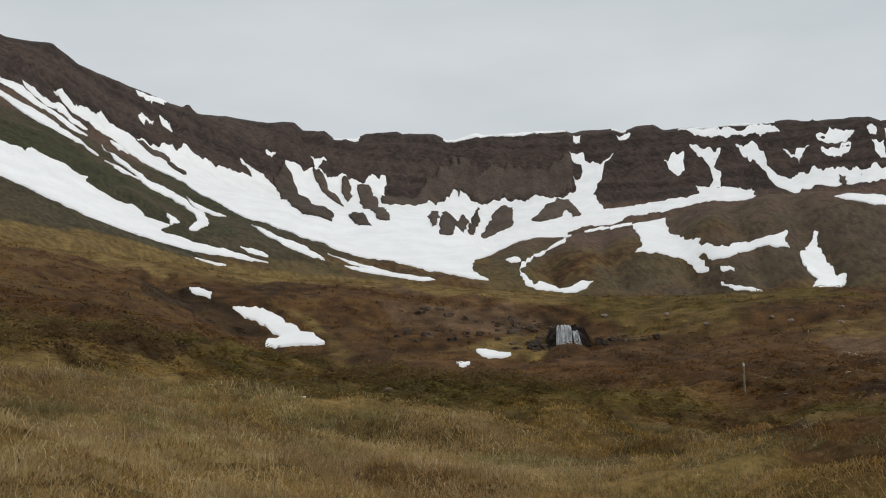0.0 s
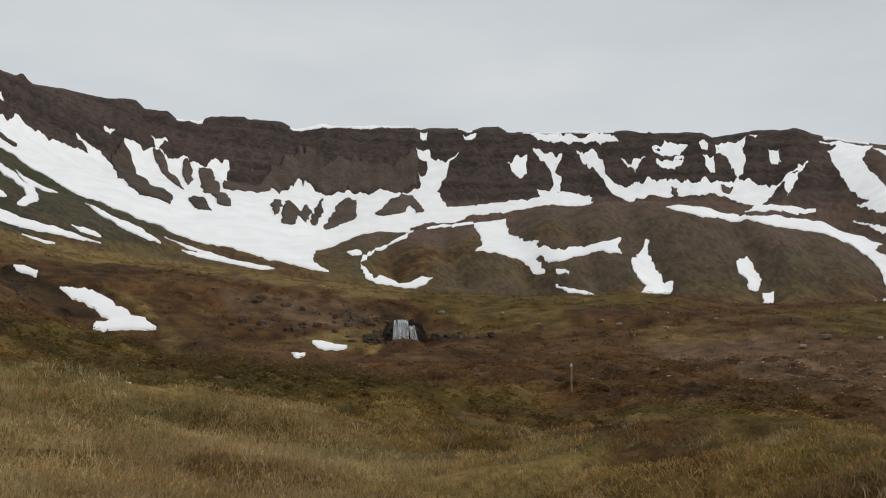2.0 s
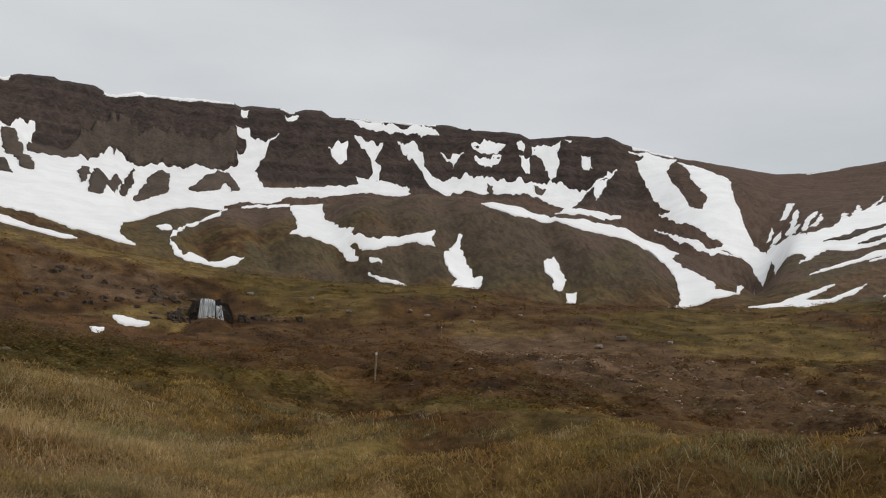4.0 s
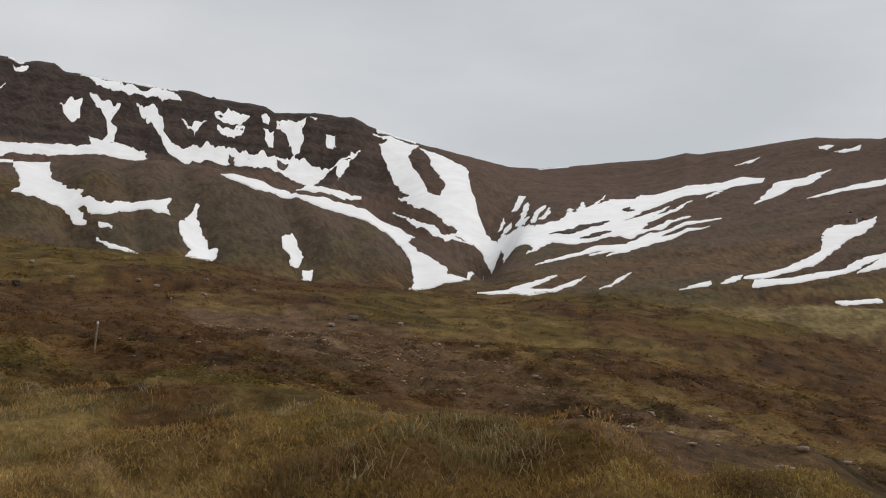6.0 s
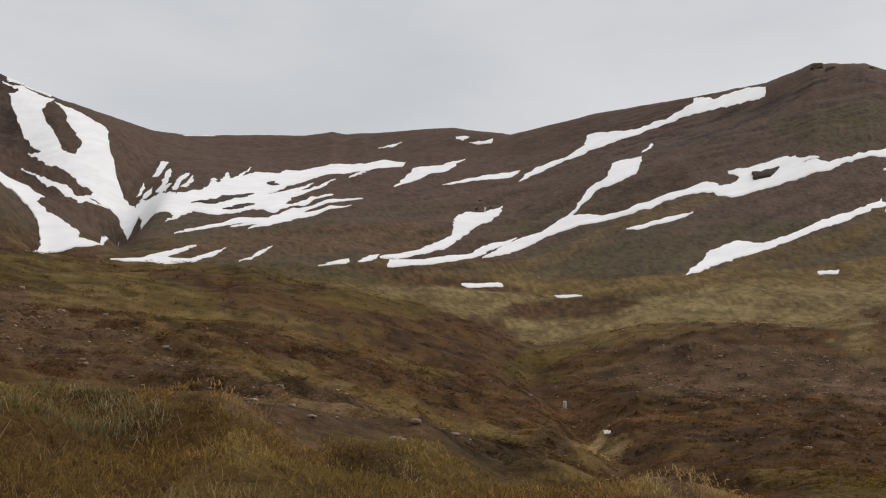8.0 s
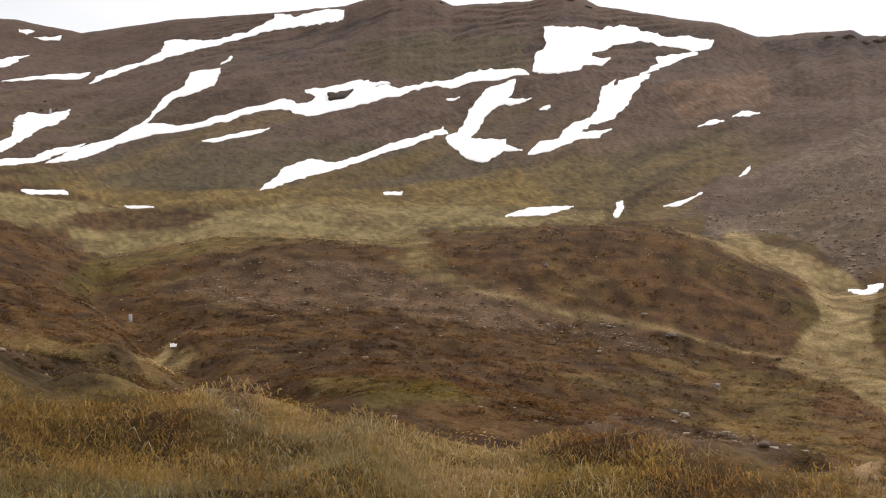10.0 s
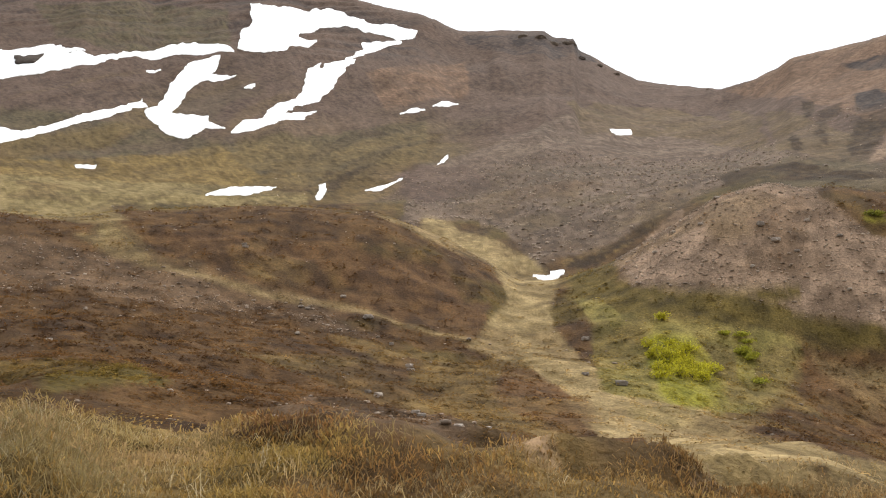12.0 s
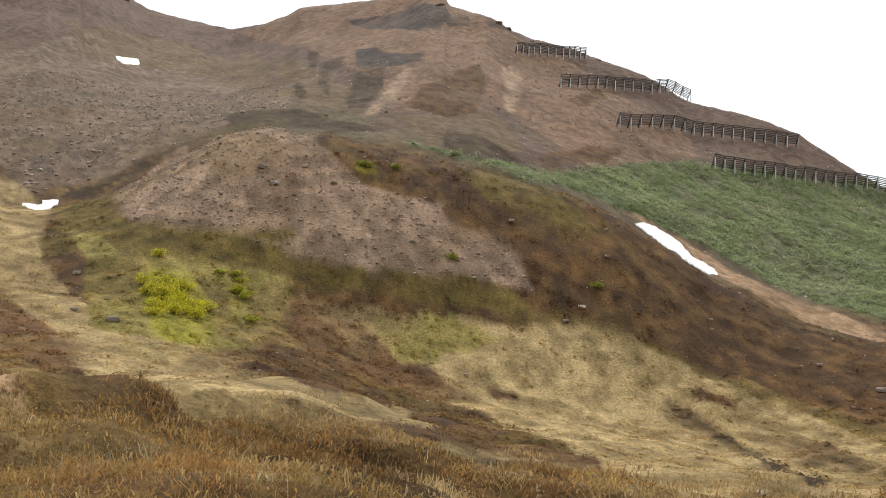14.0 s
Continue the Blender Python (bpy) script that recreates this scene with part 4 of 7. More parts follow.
def soil_weights(x, y, bearing, rho, r):
    """How much of each soil lies at the places."""
    w = np.zeros((len(x), len(KINDS)))
    broad, small = fbm(x, y, 30, 4, 71), fbm(x, y, 7, 4, 75)
    put = lambda kind, amount: (np.multiply(w, 1 - amount[:, None], out=w), np.add(w[:, KINDS.index(kind)], amount, out=w[:, KINDS.index(kind)]))
    one = np.ones(len(x))
    put("heath", one)
    put("olive", 0.8 * smoothstep(0.05, 0.55, broad + 0.4 * small))
    put("dun", 0.6 * smoothstep(0.2, 0.7, fbm(x, y, 12, 4, 79)))
    put("turf", (0.45 + 0.5 * np.clip(1.4 * fbm(x, y, 6, 3, 77), -0.8, 0.9)) * (1 - smoothstep(0.9, 1.35, rho / r[2] + 0.25 * small)))
    put("gold", (1 - smoothstep(0.85, 1.25, rho / r[2] + 0.2 * small)) * smoothstep(-0.75, 0.35, fbm(x, y, 7, 3, 78) + 0.45 - 0.95 * smoothstep(2, 42, bearing) - 0.5 * smoothstep(70, 110, bearing)))
    # cushions of rust, olive and dark plants side by side on the bank
    bank, east = 1 - smoothstep(1.0, 1.25, rho / r[2] + 0.1 * small), 0.35 + 0.65 * smoothstep(2, 22, bearing)
    put("gold", bank * (0.45 * smoothstep(66, 84, bearing) + 0.6 * np.exp(-((bearing + 2) / 8) ** 2)))
    put("olive", bank * east * 0.6 * smoothstep(0.15, 0.5, fbm(x, y, 3.4, 3, 183)))
    put("red", bank * east * 0.65 * smoothstep(0.05, 0.4, fbm(x, y, 2.0, 3, 171)))
    put("dun", bank * (0.65 * east + 0.15 * smoothstep(85, 105, bearing)) * smoothstep(0.1, 0.45, fbm(x, y, 1.7, 3, 175)))
    put("dark", bank * east * 0.3 * smoothstep(0.25, 0.55, fbm(x, y, 1.9, 3, 179)))
    put("red", bank * 0.6 * smoothstep(86, 95, bearing) * (0.5 + 0.5 * smoothstep(-0.3, 0.3, small)))
    put("drab", smoothstep(r[5], r[5] * 1.1, rho) * (0.30 + 0.3 * np.clip(broad, -1, 1)))
    up = (rho - r[7]) / (r[11] - r[7])
    ragged = up + 0.10 * fbm(x, y, 70, 5, 83)
    put("scree", smoothstep(0.0, 0.16, ragged))
    put("drab", (0.75 - 0.3 * smoothstep(2, 8, bearing) * (1 - smoothstep(30, 38, bearing))) * smoothstep(0.02, 0.08, ragged) * (1 - smoothstep(0.12, 0.45, ragged)) * smoothstep(-0.05, 0.35, fbm(x, y, 45, 4, 87)))
    put("lichen", (0.85 * (1 - smoothstep(-4, 3, bearing)) + 0.45 * smoothstep(-0.1, 0.4, fbm(x, y, 60, 4, 85)) * (1 - smoothstep(30, 45, bearing))) * smoothstep(0.0, 0.05, ragged) * (1 - smoothstep(0.5, 0.8, ragged)))
    wall = smoothstep(r[10] * 0.975, r[10], rho + 6 * fbm(x, y, 20, 3, 89)) * (1 - smoothstep(26, 36, bearing))
    put("rock", wall)
    put("rock", 0.85 * smoothstep(57, 64, bearing) * (1 - smoothstep(85, 95, bearing)) * smoothstep(0.58, 0.66, up) * (1 - smoothstep(0.86, 0.92, up)) * smoothstep(-0.1, 0.25, value_noise((rho - 0.9 * bearing) / 9.0 + 0.8 * fbm(x, y, 60, 3, 93), 0 * x + 0.5, 94) - 0.5 + 0.3 * fbm(x, y, 25, 3, 96)))
    # crowberry in the hollow behind the bank
    put("dark", 0.62 * smoothstep(7, 14, bearing) * (1 - smoothstep(54, 66, bearing)) * smoothstep(0.95, 1.15, rho / r[2]) * (1 - smoothstep(42, 66, rho)) * smoothstep(-0.5, 0.3, small))
    # hand-drawn patches, with frayed borders
    wb, wd = fbm(x, y, 14, 4, 101), fbm(x, y, 14, 4, 107)
    for kind, outline in ZONES:
        pts = np.array(outline)
        lo, hi = pts.min(0), pts.max(0)
        pick = np.where((bearing > lo[0] - 3) & (bearing < hi[0] + 3) & (rho > lo[1] * 0.86) & (rho < hi[1] * 1.16))[0]
        if not len(pick):
            continue
        amount = np.zeros(len(pick))
        for gain in (0.15, 0.6, 1.1):
            fray = gain * np.clip(60 / rho[pick], 0.2, 1)
            amount += inside(outline, bearing[pick] + fray * 0.9 * wb[pick], rho[pick] * (1 + fray * 0.05 * wd[pick])) / 3
        full = np.zeros(len(x))
        full[pick] = amount * (0.55 + 0.45 * np.clip(small[pick] * 1.8 + 0.75, 0, 1))
        put(kind, full)
    # growth along the slanting runnels of the right-hand mountain
    slant = smoothstep(46, 54, bearing) * (1 - smoothstep(88, 96, bearing)) * smoothstep(0.0, 0.06, ragged) * (1 - smoothstep(0.35, 0.75, ragged))
    lean = bearing - 0.10 * rho + 1.6 * fbm(x, y, 50, 3, 113)
    put("dark", 0.40 * slant * smoothstep(0.10, 0.5, fbm(lean * 0.5, rho * 0.006, 1.4, 3, 115)))
    put("dun", 0.45 * slant * (1 - smoothstep(0.2, 0.4, ragged)) * smoothstep(0.10, 0.5, fbm(lean * 0.4, rho * 0.006, 1.6, 3, 117)))
    for line, wide in TRAILS:
        put("straw", 0.6 * np.exp(-(away_from(line, x, y) / wide) ** 2) * (rho < 130))
    return w


def soil_colour(x, y, w, z=None):
    tone = np.clip(0.5 + 0.52 * fbm(x, y, 1.3, 4, 121) + 0.24 * fbm(x, y, 9.0, 3, 127), 0, 1)[:, None]
    if z is not None:
        # beds of lava flows across the cliffs
        beds = value_noise(z / 7.0 + 0.6 * fbm(x, y, 120, 2, 133), 0 * z, 135) - 0.5 + 0.6 * (value_noise(z / 2.4, x / 60, 137) - 0.5)
        tone = np.clip(tone + 0.7 * beds[:, None] * w[:, [KINDS.index("rock")]], 0, 1)
    dark, light = (np.array([SOILS[k][i] for k in KINDS]) for i in (0, 1))
    return (w @ dark) * (1 - tone) + (w @ light) * tone


def soils(x, y):
    bearing = np.degrees(np.arctan2(x, y))
    bearing = np.where(bearing < -30, bearing + 360, bearing)
    return soil_weights(x, y, bearing, np.hypot(x, y), knots(bearing)[0])


# ---- the ground, one sheet to the horizon ----
FINE = np.arange(-27, 144, 0.15)
ROWS_BETWEEN = (6, 100, 60, 55, 55, 22, 36, 50, 20, 45, 75, 6, 6)
SHEET = []


def build_ground():
    az = np.concatenate([FINE, np.arange(146, 331, 2.5)])
    r, z = knots(az)
    rho = np.array([r[k] + (r[k + 1] - r[k]) * max(j, 0.02) / n for k, n in enumerate(ROWS_BETWEEN) for j in range(n)] + [r[-1]])
    x, y = (rho * np.sin(np.radians(az))).ravel(), (rho * np.cos(np.radians(az))).ravel()
    nr, na = rho.shape
    i, j = np.meshgrid(np.arange(nr - 1), np.arange(na), indexing="ij")
    a, b = i * na + j, i * na + (j + 1) % na
    quads = np.stack([a, b, b + na, a + na], -1).reshape(-1, 4)[:, ::-1]
    quads = np.vstack([quads, [[0, na // 4, na // 2, 3 * na // 4]]])
    w, h = soils(x, y), ground(x, y)
    SHEET.append(h.reshape(nr, na))
    me = mesh_of("ground", np.column_stack([x, y, h]), quads, EARTH, True, soil_colour(x, y, w, h), "soil")
    return tagged(new("ground", me), "brown heath and dry grass rising to bare scree mountains", "ground", kind="structure")


def sheet_height(x, y):
    """Height of the ground's own mesh, within the finely divided sector."""
    bearing, rho = np.degrees(np.arctan2(x, y)), np.hypot(x, y)
    bearing = np.where(bearing < -30, bearing + 360, bearing)
    r = knots(bearing)[0]
    k = np.clip((r[1:-1] <= rho).sum(axis=0), 0, len(r) - 2)
    r0, r1 = (np.take_along_axis(r, i[None], 0)[0] for i in (k, k + 1))
    first, count = np.cumsum((0,) + ROWS_BETWEEN)[k], np.array(ROWS_BETWEEN)[k]
    v = np.clip(first + (rho - r0) / (r1 - r0) * count, 0, len(SHEET[0]) - 1.001)
    u = np.clip((bearing - FINE[0]) / 0.15, 0, len(FINE) - 1.001)
    i, j = v.astype(int), u.astype(int)
    v, u, g = v - i, u - j, SHEET[0]
    return (g[i, j] * (1 - u) + g[i, j + 1] * u) * (1 - v) + (g[i + 1, j] * (1 - u) + g[i + 1, j + 1] * u) * v


build_ground()


# ---- snow and rock lying on the slopes ----
def drape(outline, lift, seed):
    """A sheet laid over the ground inside an outline of bearings and distances, with a frayed border and a rim down into the ground."""
    pts = np.array(outline)
    rm = pts[:, 1].mean()
    k = math.radians(1) * rm
    flat = np.column_stack([pts[:, 0] * k, pts[:, 1] * 0.5])
    h = max(rm * 0.0026, 0.12)
    rim = []
    for p, q in zip(flat, np.roll(flat, -1, 0)):
        length = float(np.hypot(*(q - p)))
        n = max(1, int(length / (0.3 * h)))
        side = np.array([-(q - p)[1], (q - p)[0]]) / max(length, 1e-6)
        s = np.arange(n) / n
        place = p + s[:, None] * (q - p)
        room = np.sin(np.pi * s) ** 0.5
        wave = fbm(place[:, 0], place[:, 1], 2.2 * h, 4, seed) * np.minimum(0.6 * h, 0.18 * length) * room
        finger = fbm(place[:, 0], place[:, 1] * 0.2, 1.5 * h, 2, seed + 5) * np.minimum(0.28 * h, 0.06 * length) * room
        rim.extend(place + wave[:, None] * side + finger[:, None] * (0.0, 1.0))
    rim = np.array(rim)
    lo, hi = rim.min(0), rim.max(0)
    gu, gv = np.meshgrid(np.arange(lo[0] + h / 2, hi[0], h), np.arange(lo[1] + h / 2, hi[1], h))
    mid = np.column_stack([gu.ravel(), gv.ravel()])
    mid = mid[inside(rim, mid[:, 0], mid[:, 1])] if len(mid) else mid
    if len(mid):
        gap = np.concatenate([np.sqrt(((c[:, None] - rim[None]) ** 2).sum(-1)).min(1) for c in np.array_split(mid, max(1, len(mid) // 400))])
        mid, gap = mid[gap > 0.35 * h], gap[gap > 0.35 * h]
    else:
        gap = np.zeros(0)
    everything = np.vstack([rim, mid])
    out = geometry.delaunay_2d_cdt([Vector(p) for p in everything], [], [list(range(len(rim)))], 1, 1e-5)
    verts, faces = np.array([tuple(v) for v in out[0]]), np.array([f for f in out[2] if len(f) == 3])
    source = [o[0] if o else 0 for o in out[3]]
    depth = np.concatenate([np.zeros(len(rim)), gap])[source]
    x, y = plan(verts[:, 0] / k, verts[:, 1] / 0.5)
    bed, reach = sheet_height(x, y), 6.0 * h
    slope = [(ground(x + reach * u, y + reach * v) - ground(x - reach * u, y - reach * v)) / (2 * reach) for u, v in ((1, 0), (0, 1))]
    z = bed + lift * (1 + 1.3 * np.hypot(*slope)) * (0.75 + 0.25 * smoothstep(0, 1.5 * h, depth))
    even = np.column_stack([-0.5 * slope[0], -0.5 * slope[1], np.ones(len(x))])
    even /= np.linalg.norm(even, axis=1)[:, None]
    co = np.column_stack([x, y, z])
    # face up, then close the border down into the ground
    n = np.cross(co[faces[:, 1]] - co[faces[:, 0]], co[faces[:, 2]] - co[faces[:, 0]])[:, 2]
    faces[n < 0] = faces[n < 0][:, ::-1]
    sides = {}
    for f in faces:
        for a, b in ((f[0], f[1]), (f[1], f[2]), (f[2], f[0])):
            sides[(a, b)] = 1
    border = [(a, b) for a, b in sides if (b, a) not in sides]
    low = np.column_stack([x, y, bed - 0.3])
    skirt = [t for a, b in border for t in ((b, a, a + len(co)), (b, a + len(co), b + len(co)))]
    return np.vstack([co, low]), np.vstack([faces, np.array(skirt, int).reshape(-1, 3)]), np.vstack([even, even])


FIELD = ("broad white field of old snow on a brown scree slope", "snow field", "snow_field", 0.5)
STREAK = ("narrow white streak of old snow in a slope gully", "snow streak", "snow_streak", 0.5)
PATCH = ("small white patch of melting snow on bare brown ground", "snow patch", "snow_patch", 0.5)


SNOWS = []


def snow(kind, outline):
    SNOWS.append(outline)
    label, category, name, lift = kind
    dist = sum(d for _, d in outline) / len(outline)
    co, faces, even = drape(outline, lift * min(1.0, max(min(0.45, dist / 260), 0.05 + dist / 520)), len(bpy.data.objects))
    me = mesh_of(name, co, faces, SNOW, True)
    me.normals_split_custom_set_from_vertices(even)
    tagged(new(name, me), label, category, "old snow on the slopes")


def outcrop(outline):
    co, faces, even = drape(outline, 1.3, len(bpy.data.objects))
    tagged(new("rock_rib", mesh_of("rock_rib", co, faces, RIB, True)), "dark brown rib of rock standing out of old snow", "rock", "ribs in the snow")


snow(FIELD, [(-24.69, 483), (-23.88, 480), (-23.06, 486), (-22.23, 489), (-21.80, 483), (-21.55, 494), (-20.98, 486), (-20.40, 484), (-19.83, 486), (-19.39, 483), (-18.67, 485), (-18.80, 474), (-17.93, 468), (-17.20, 466), (-16.33, 473), (-15.89, 467), (-15.73, 458), (-15.15, 461), (-14.41, 465), (-14.83, 446), (-14.54, 443), (-13.51, 445), (-12.77, 446), (-12.03, 446), (-11.29, 447), (-10.54, 447), (-9.19, 442), (-10.54, 439), (-11.28, 437), (-12.02, 433), (-12.76, 429), (-13.49, 425), (-14.66, 418), (-15.39, 416), (-16.11, 414), (-16.84, 413), (-17.56, 413), (-18.27, 413), (-18.98, 413), (-19.70, 415), (-20.40, 416), (-21.11, 417), (-21.81, 422), (-22.91, 421), (-23.73, 417), (-24.54, 418), (-24.62, 449)])
snow(PATCH, [(-14.59, 486), (-14.08, 485), (-13.90, 479), (-14.36, 467), (-14.34, 476)])
snow(STREAK, [(-24.39, 668), (-23.26, 639), (-22.12, 632), (-20.98, 631), (-20.26, 624), (-20.54, 612), (-19.66, 608), (-18.93, 584), (-18.19, 577), (-18.63, 576), (-19.79, 583), (-20.95, 584), (-22.10, 605), (-23.24, 622), (-24.36, 662)])
snow(STREAK, [(-18.08, 690), (-17.34, 603), (-16.74, 595), (-16.14, 577), (-15.69, 565), (-14.79, 571), (-13.90, 562), (-13.15, 547), (-12.70, 549), (-12.37, 506), (-12.95, 477), (-13.39, 472), (-13.03, 501), (-13.13, 525), (-13.58, 530), (-14.48, 549), (-15.52, 546), (-16.13, 563), (-16.73, 573), (-17.47, 589)])
snow(STREAK, [(-17.89, 570), (-17.01, 562), (-15.98, 561), (-17.00, 554)])
snow(STREAK, [(-13.60, 574), (-12.70, 570), (-11.50, 558), (-12.24, 544), (-13.15, 551)])
snow(FIELD, [(-20.65, 711), (-19.78, 722), (-19.05, 735), (-18.02, 767), (-17.42, 774), (-16.37, 787), (-14.90, 834), (-13.26, 869), (-11.58, 902), (-10.15, 931), (-10.85, 934), (-10.14, 943), (-9.61, 949), (-8.83, 930), (-8.22, 915), (-7.99, 980), (-8.41, 989), (-7.64, 1003), (-6.86, 1011), (-6.24, 1014), (-4.54, 1031), (-2.92, 1047), (-2.99, 1025)] + [(-2.59, 1001), (-1.13, 1019), (0.42, 1060), (0.65, 1077), (1.21, 1080), (1.67, 1077), (2.28, 1069), (3.53, 1082), (4.76, 1085), (6.92, 1090), (7.55, 1103), (7.42, 1116), (7.82, 1114), (7.90, 1124), (7.27, 1139), (7.94, 1138), (8.37, 1125), (9.09, 1126), (9.63, 1132), (9.07, 1120), (8.85, 1107), (8.45, 1091), (9.02, 1054), (9.93, 1055), (11.44, 1061), (12.79, 1062), (14.13, 1067), (13.92, 1088), (15.61, 1079), (16.75, 1082), (16.95, 1059), (15.55, 1039), (12.90, 1039), (10.21, 1029), (9.43, 1012), (8.07, 1012), (6.99, 997), (6.82, 543), (5.61, 989), (5.00, 564), (3.45, 545), (1.91, 518), (1.74, 491), (2.19, 472), (2.64, 458), (1.58, 462), (0.06, 481), (-1.47, 495), (-2.60, 510)] + [(-4.21, 508), (-5.74, 515), (-7.87, 541), (-9.40, 579), (-10.61, 580), (-11.97, 606), (-13.18, 653), (-14.54, 685), (-15.43, 736), (-16.48, 739), (-17.52, 737), (-18.42, 727), (-19.31, 721), (-20.05, 710)])
snow(STREAK, [(-22.21, 684), (-21.48, 692), (-20.47, 701), (-19.58, 703), (-18.84, 709), (-19.72, 689), (-20.59, 690), (-21.61, 680)])
snow(STREAK, [(-24.46, 678), (-23.89, 674), (-23.31, 665), (-22.47, 676), (-21.61, 677), (-20.73, 681), (-19.85, 682), (-18.82, 685), (-19.55, 674), (-20.57, 672), (-21.73, 661), (-22.59, 660), (-23.29, 659), (-23.86, 668), (-24.43, 674)])
snow(STREAK, [(-17.66, 727), (-17.08, 738), (-16.68, 731), (-17.21, 718)])
snow(STREAK, [(10.43, 1010), (9.55, 1007), (8.67, 1004), (7.90, 998), (7.14, 560), (6.36, 543), (5.12, 518), (4.33, 487), (4.65, 496), (5.58, 535), (6.82, 532), (8.05, 995), (9.27, 1000), (10.53, 562)])
snow(FIELD, [(10.47, 558), (11.83, 1016), (12.20, 574), (12.37, 549), (13.23, 505), (13.96, 492), (13.79, 488), (14.65, 474), (15.37, 471), (16.24, 485), (16.96, 478), (17.68, 477), (18.39, 484), (18.21, 470), (18.40, 461), (17.63, 466), (16.50, 472), (15.33, 461), (14.46, 464), (14.05, 476), (13.75, 476), (14.28, 457), (13.84, 462), (13.43, 475), (12.74, 489), (12.01, 484), (11.28, 484), (10.54, 489), (10.95, 500), (10.75, 533)])
snow(STREAK, [(4.33, 485), (4.69, 475), (5.06, 450), (5.67, 477), (6.41, 448), (7.02, 456), (7.63, 462), (8.23, 460), (7.31, 441), (6.26, 444), (5.21, 444), (4.61, 452)])
snow(PATCH, [(3.59, 505), (4.05, 507), (4.41, 500), (3.89, 498)])
snow(PATCH, [(14.86, 453), (15.57, 448), (15.56, 445), (14.93, 449)])
snow(STREAK, [(14.83, 438), (15.59, 424), (16.95, 410), (16.56, 405), (15.45, 420)])
snow(STREAK, [(-10.14, 549), (-8.78, 513), (-8.02, 503), (-7.26, 500), (-6.19, 472), (-6.95, 476), (-7.71, 483), (-8.47, 489), (-9.68, 521)])
snow(STREAK, [(-10.70, 459), (-9.81, 460), (-9.20, 454), (-10.25, 453)])
snow(STREAK, [(-6.04, 494), (-5.13, 484), (-4.21, 478), (-3.30, 476), (-2.38, 472), (-1.32, 461), (-0.25, 447), (-1.17, 443), (-2.08, 448), (-2.99, 453), (-3.91, 466), (-4.82, 474)])
snow(STREAK, [(-5.12, 467), (-4.36, 466), (-3.60, 467), (-3.15, 455), (-4.21, 458)])
snow(STREAK, [(-13.03, 404), (-12.23, 414), (-11.41, 418), (-11.85, 410)])
snow(PATCH, [(-13.26, 124.0), (-12.09, 122.0), (-12.17, 120.4), (-12.96, 122.4)])
snow(PATCH, [(-10.99, 116.8), (-10.21, 116.4), (-9.43, 116.0), (-8.68, 114.0), (-7.78, 111.2), (-6.74, 108.0), (-6.14, 104.8), (-7.17, 105.2), (-8.06, 105.6), (-9.23, 106.4), (-9.10, 108.4), (-8.36, 108.4), (-8.96, 110.8), (-9.71, 113.6)])
snow(PATCH, [(1.89, 102.8), (2.82, 102.4), (3.74, 101.6), (3.29, 100.4), (2.25, 101.2)])
snow(PATCH, [(0.83, 94.4), (1.55, 95.6), (1.34, 93.2), (0.95, 93.2)])
snow(PATCH, [(-16.29, 817), (-15.49, 840), (-15.54, 835), (-16.14, 818)])
snow(PATCH, [(-15.21, 852), (-14.66, 862), (-14.49, 858), (-14.95, 852)])
snow(PATCH, [(-7.03, 1024), (-6.16, 1028), (-6.56, 1020), (-6.77, 1014)])
snow(PATCH, [(-9.49, 974), (-8.94, 985), (-9.15, 974)])
snow(STREAK, [(-16.51, 840), (-15.69, 862), (-14.86, 902), (-15.00, 872), (-16.20, 842)])
snow(PATCH, [(7.50, 1167), (7.92, 1163), (7.87, 1150), (7.51, 1157)])
snow(PATCH, [(9.87, 1156), (10.63, 1155), (10.28, 1149), (9.95, 1150)])
snow(PATCH, [(12.33, 1121), (13.42, 1128), (13.37, 1107), (12.77, 1107)])
snow(PATCH, [(13.73, 1136), (14.36, 1129), (15.34, 1125), (14.88, 1110), (15.26, 1102), (15.19, 1083), (14.64, 1087), (14.86, 1096), (14.69, 1112), (14.06, 1127)])
snow(FIELD, [(16.12, 1130), (17.21, 1125), (17.54, 1115), (17.64, 1101), (18.29, 1090), (19.36, 1091), (20.44, 1089), (21.53, 1091), (22.62, 1087), (23.44, 1087), (24.27, 1094), (25.10, 1096), (25.57, 1090), (26.96, 1096), (28.19, 1125), (27.57, 1110), (26.96, 1099), (26.36, 1084), (25.60, 1044), (24.20, 1059), (23.26, 1065), (22.43, 1067), (21.61, 1066), (20.79, 1063), (19.71, 1060), (18.63, 1062), (18.16, 1074), (17.34, 1102), (16.68, 1118)])
snow(PATCH, [(18.52, 1117), (19.82, 1117), (19.25, 1103), (18.79, 1114)])
snow(PATCH, [(20.20, 1124), (20.90, 1139), (22.10, 1131), (21.63, 1120), (20.37, 1121)])
snow(PATCH, [(20.39, 1112), (21.88, 1118), (21.35, 1104), (20.72, 1106)])
snow(PATCH, [(22.70, 1131), (23.16, 1130), (23.11, 1120), (22.80, 1121)])
snow(PATCH, [(22.87, 1114), (23.44, 1115), (23.46, 1099), (23.05, 1100)])
snow(PATCH, [(23.54, 1130), (24.34, 1138), (25.14, 1141), (24.90, 1127), (25.07, 1115), (24.63, 1097), (24.30, 1106), (24.06, 1120), (23.55, 1120)])
snow(PATCH, [(25.35, 1142), (25.73, 1145), (25.61, 1140)])
snow(PATCH, [(26.25, 1128), (26.78, 1129), (26.85, 1115), (26.32, 1116)])
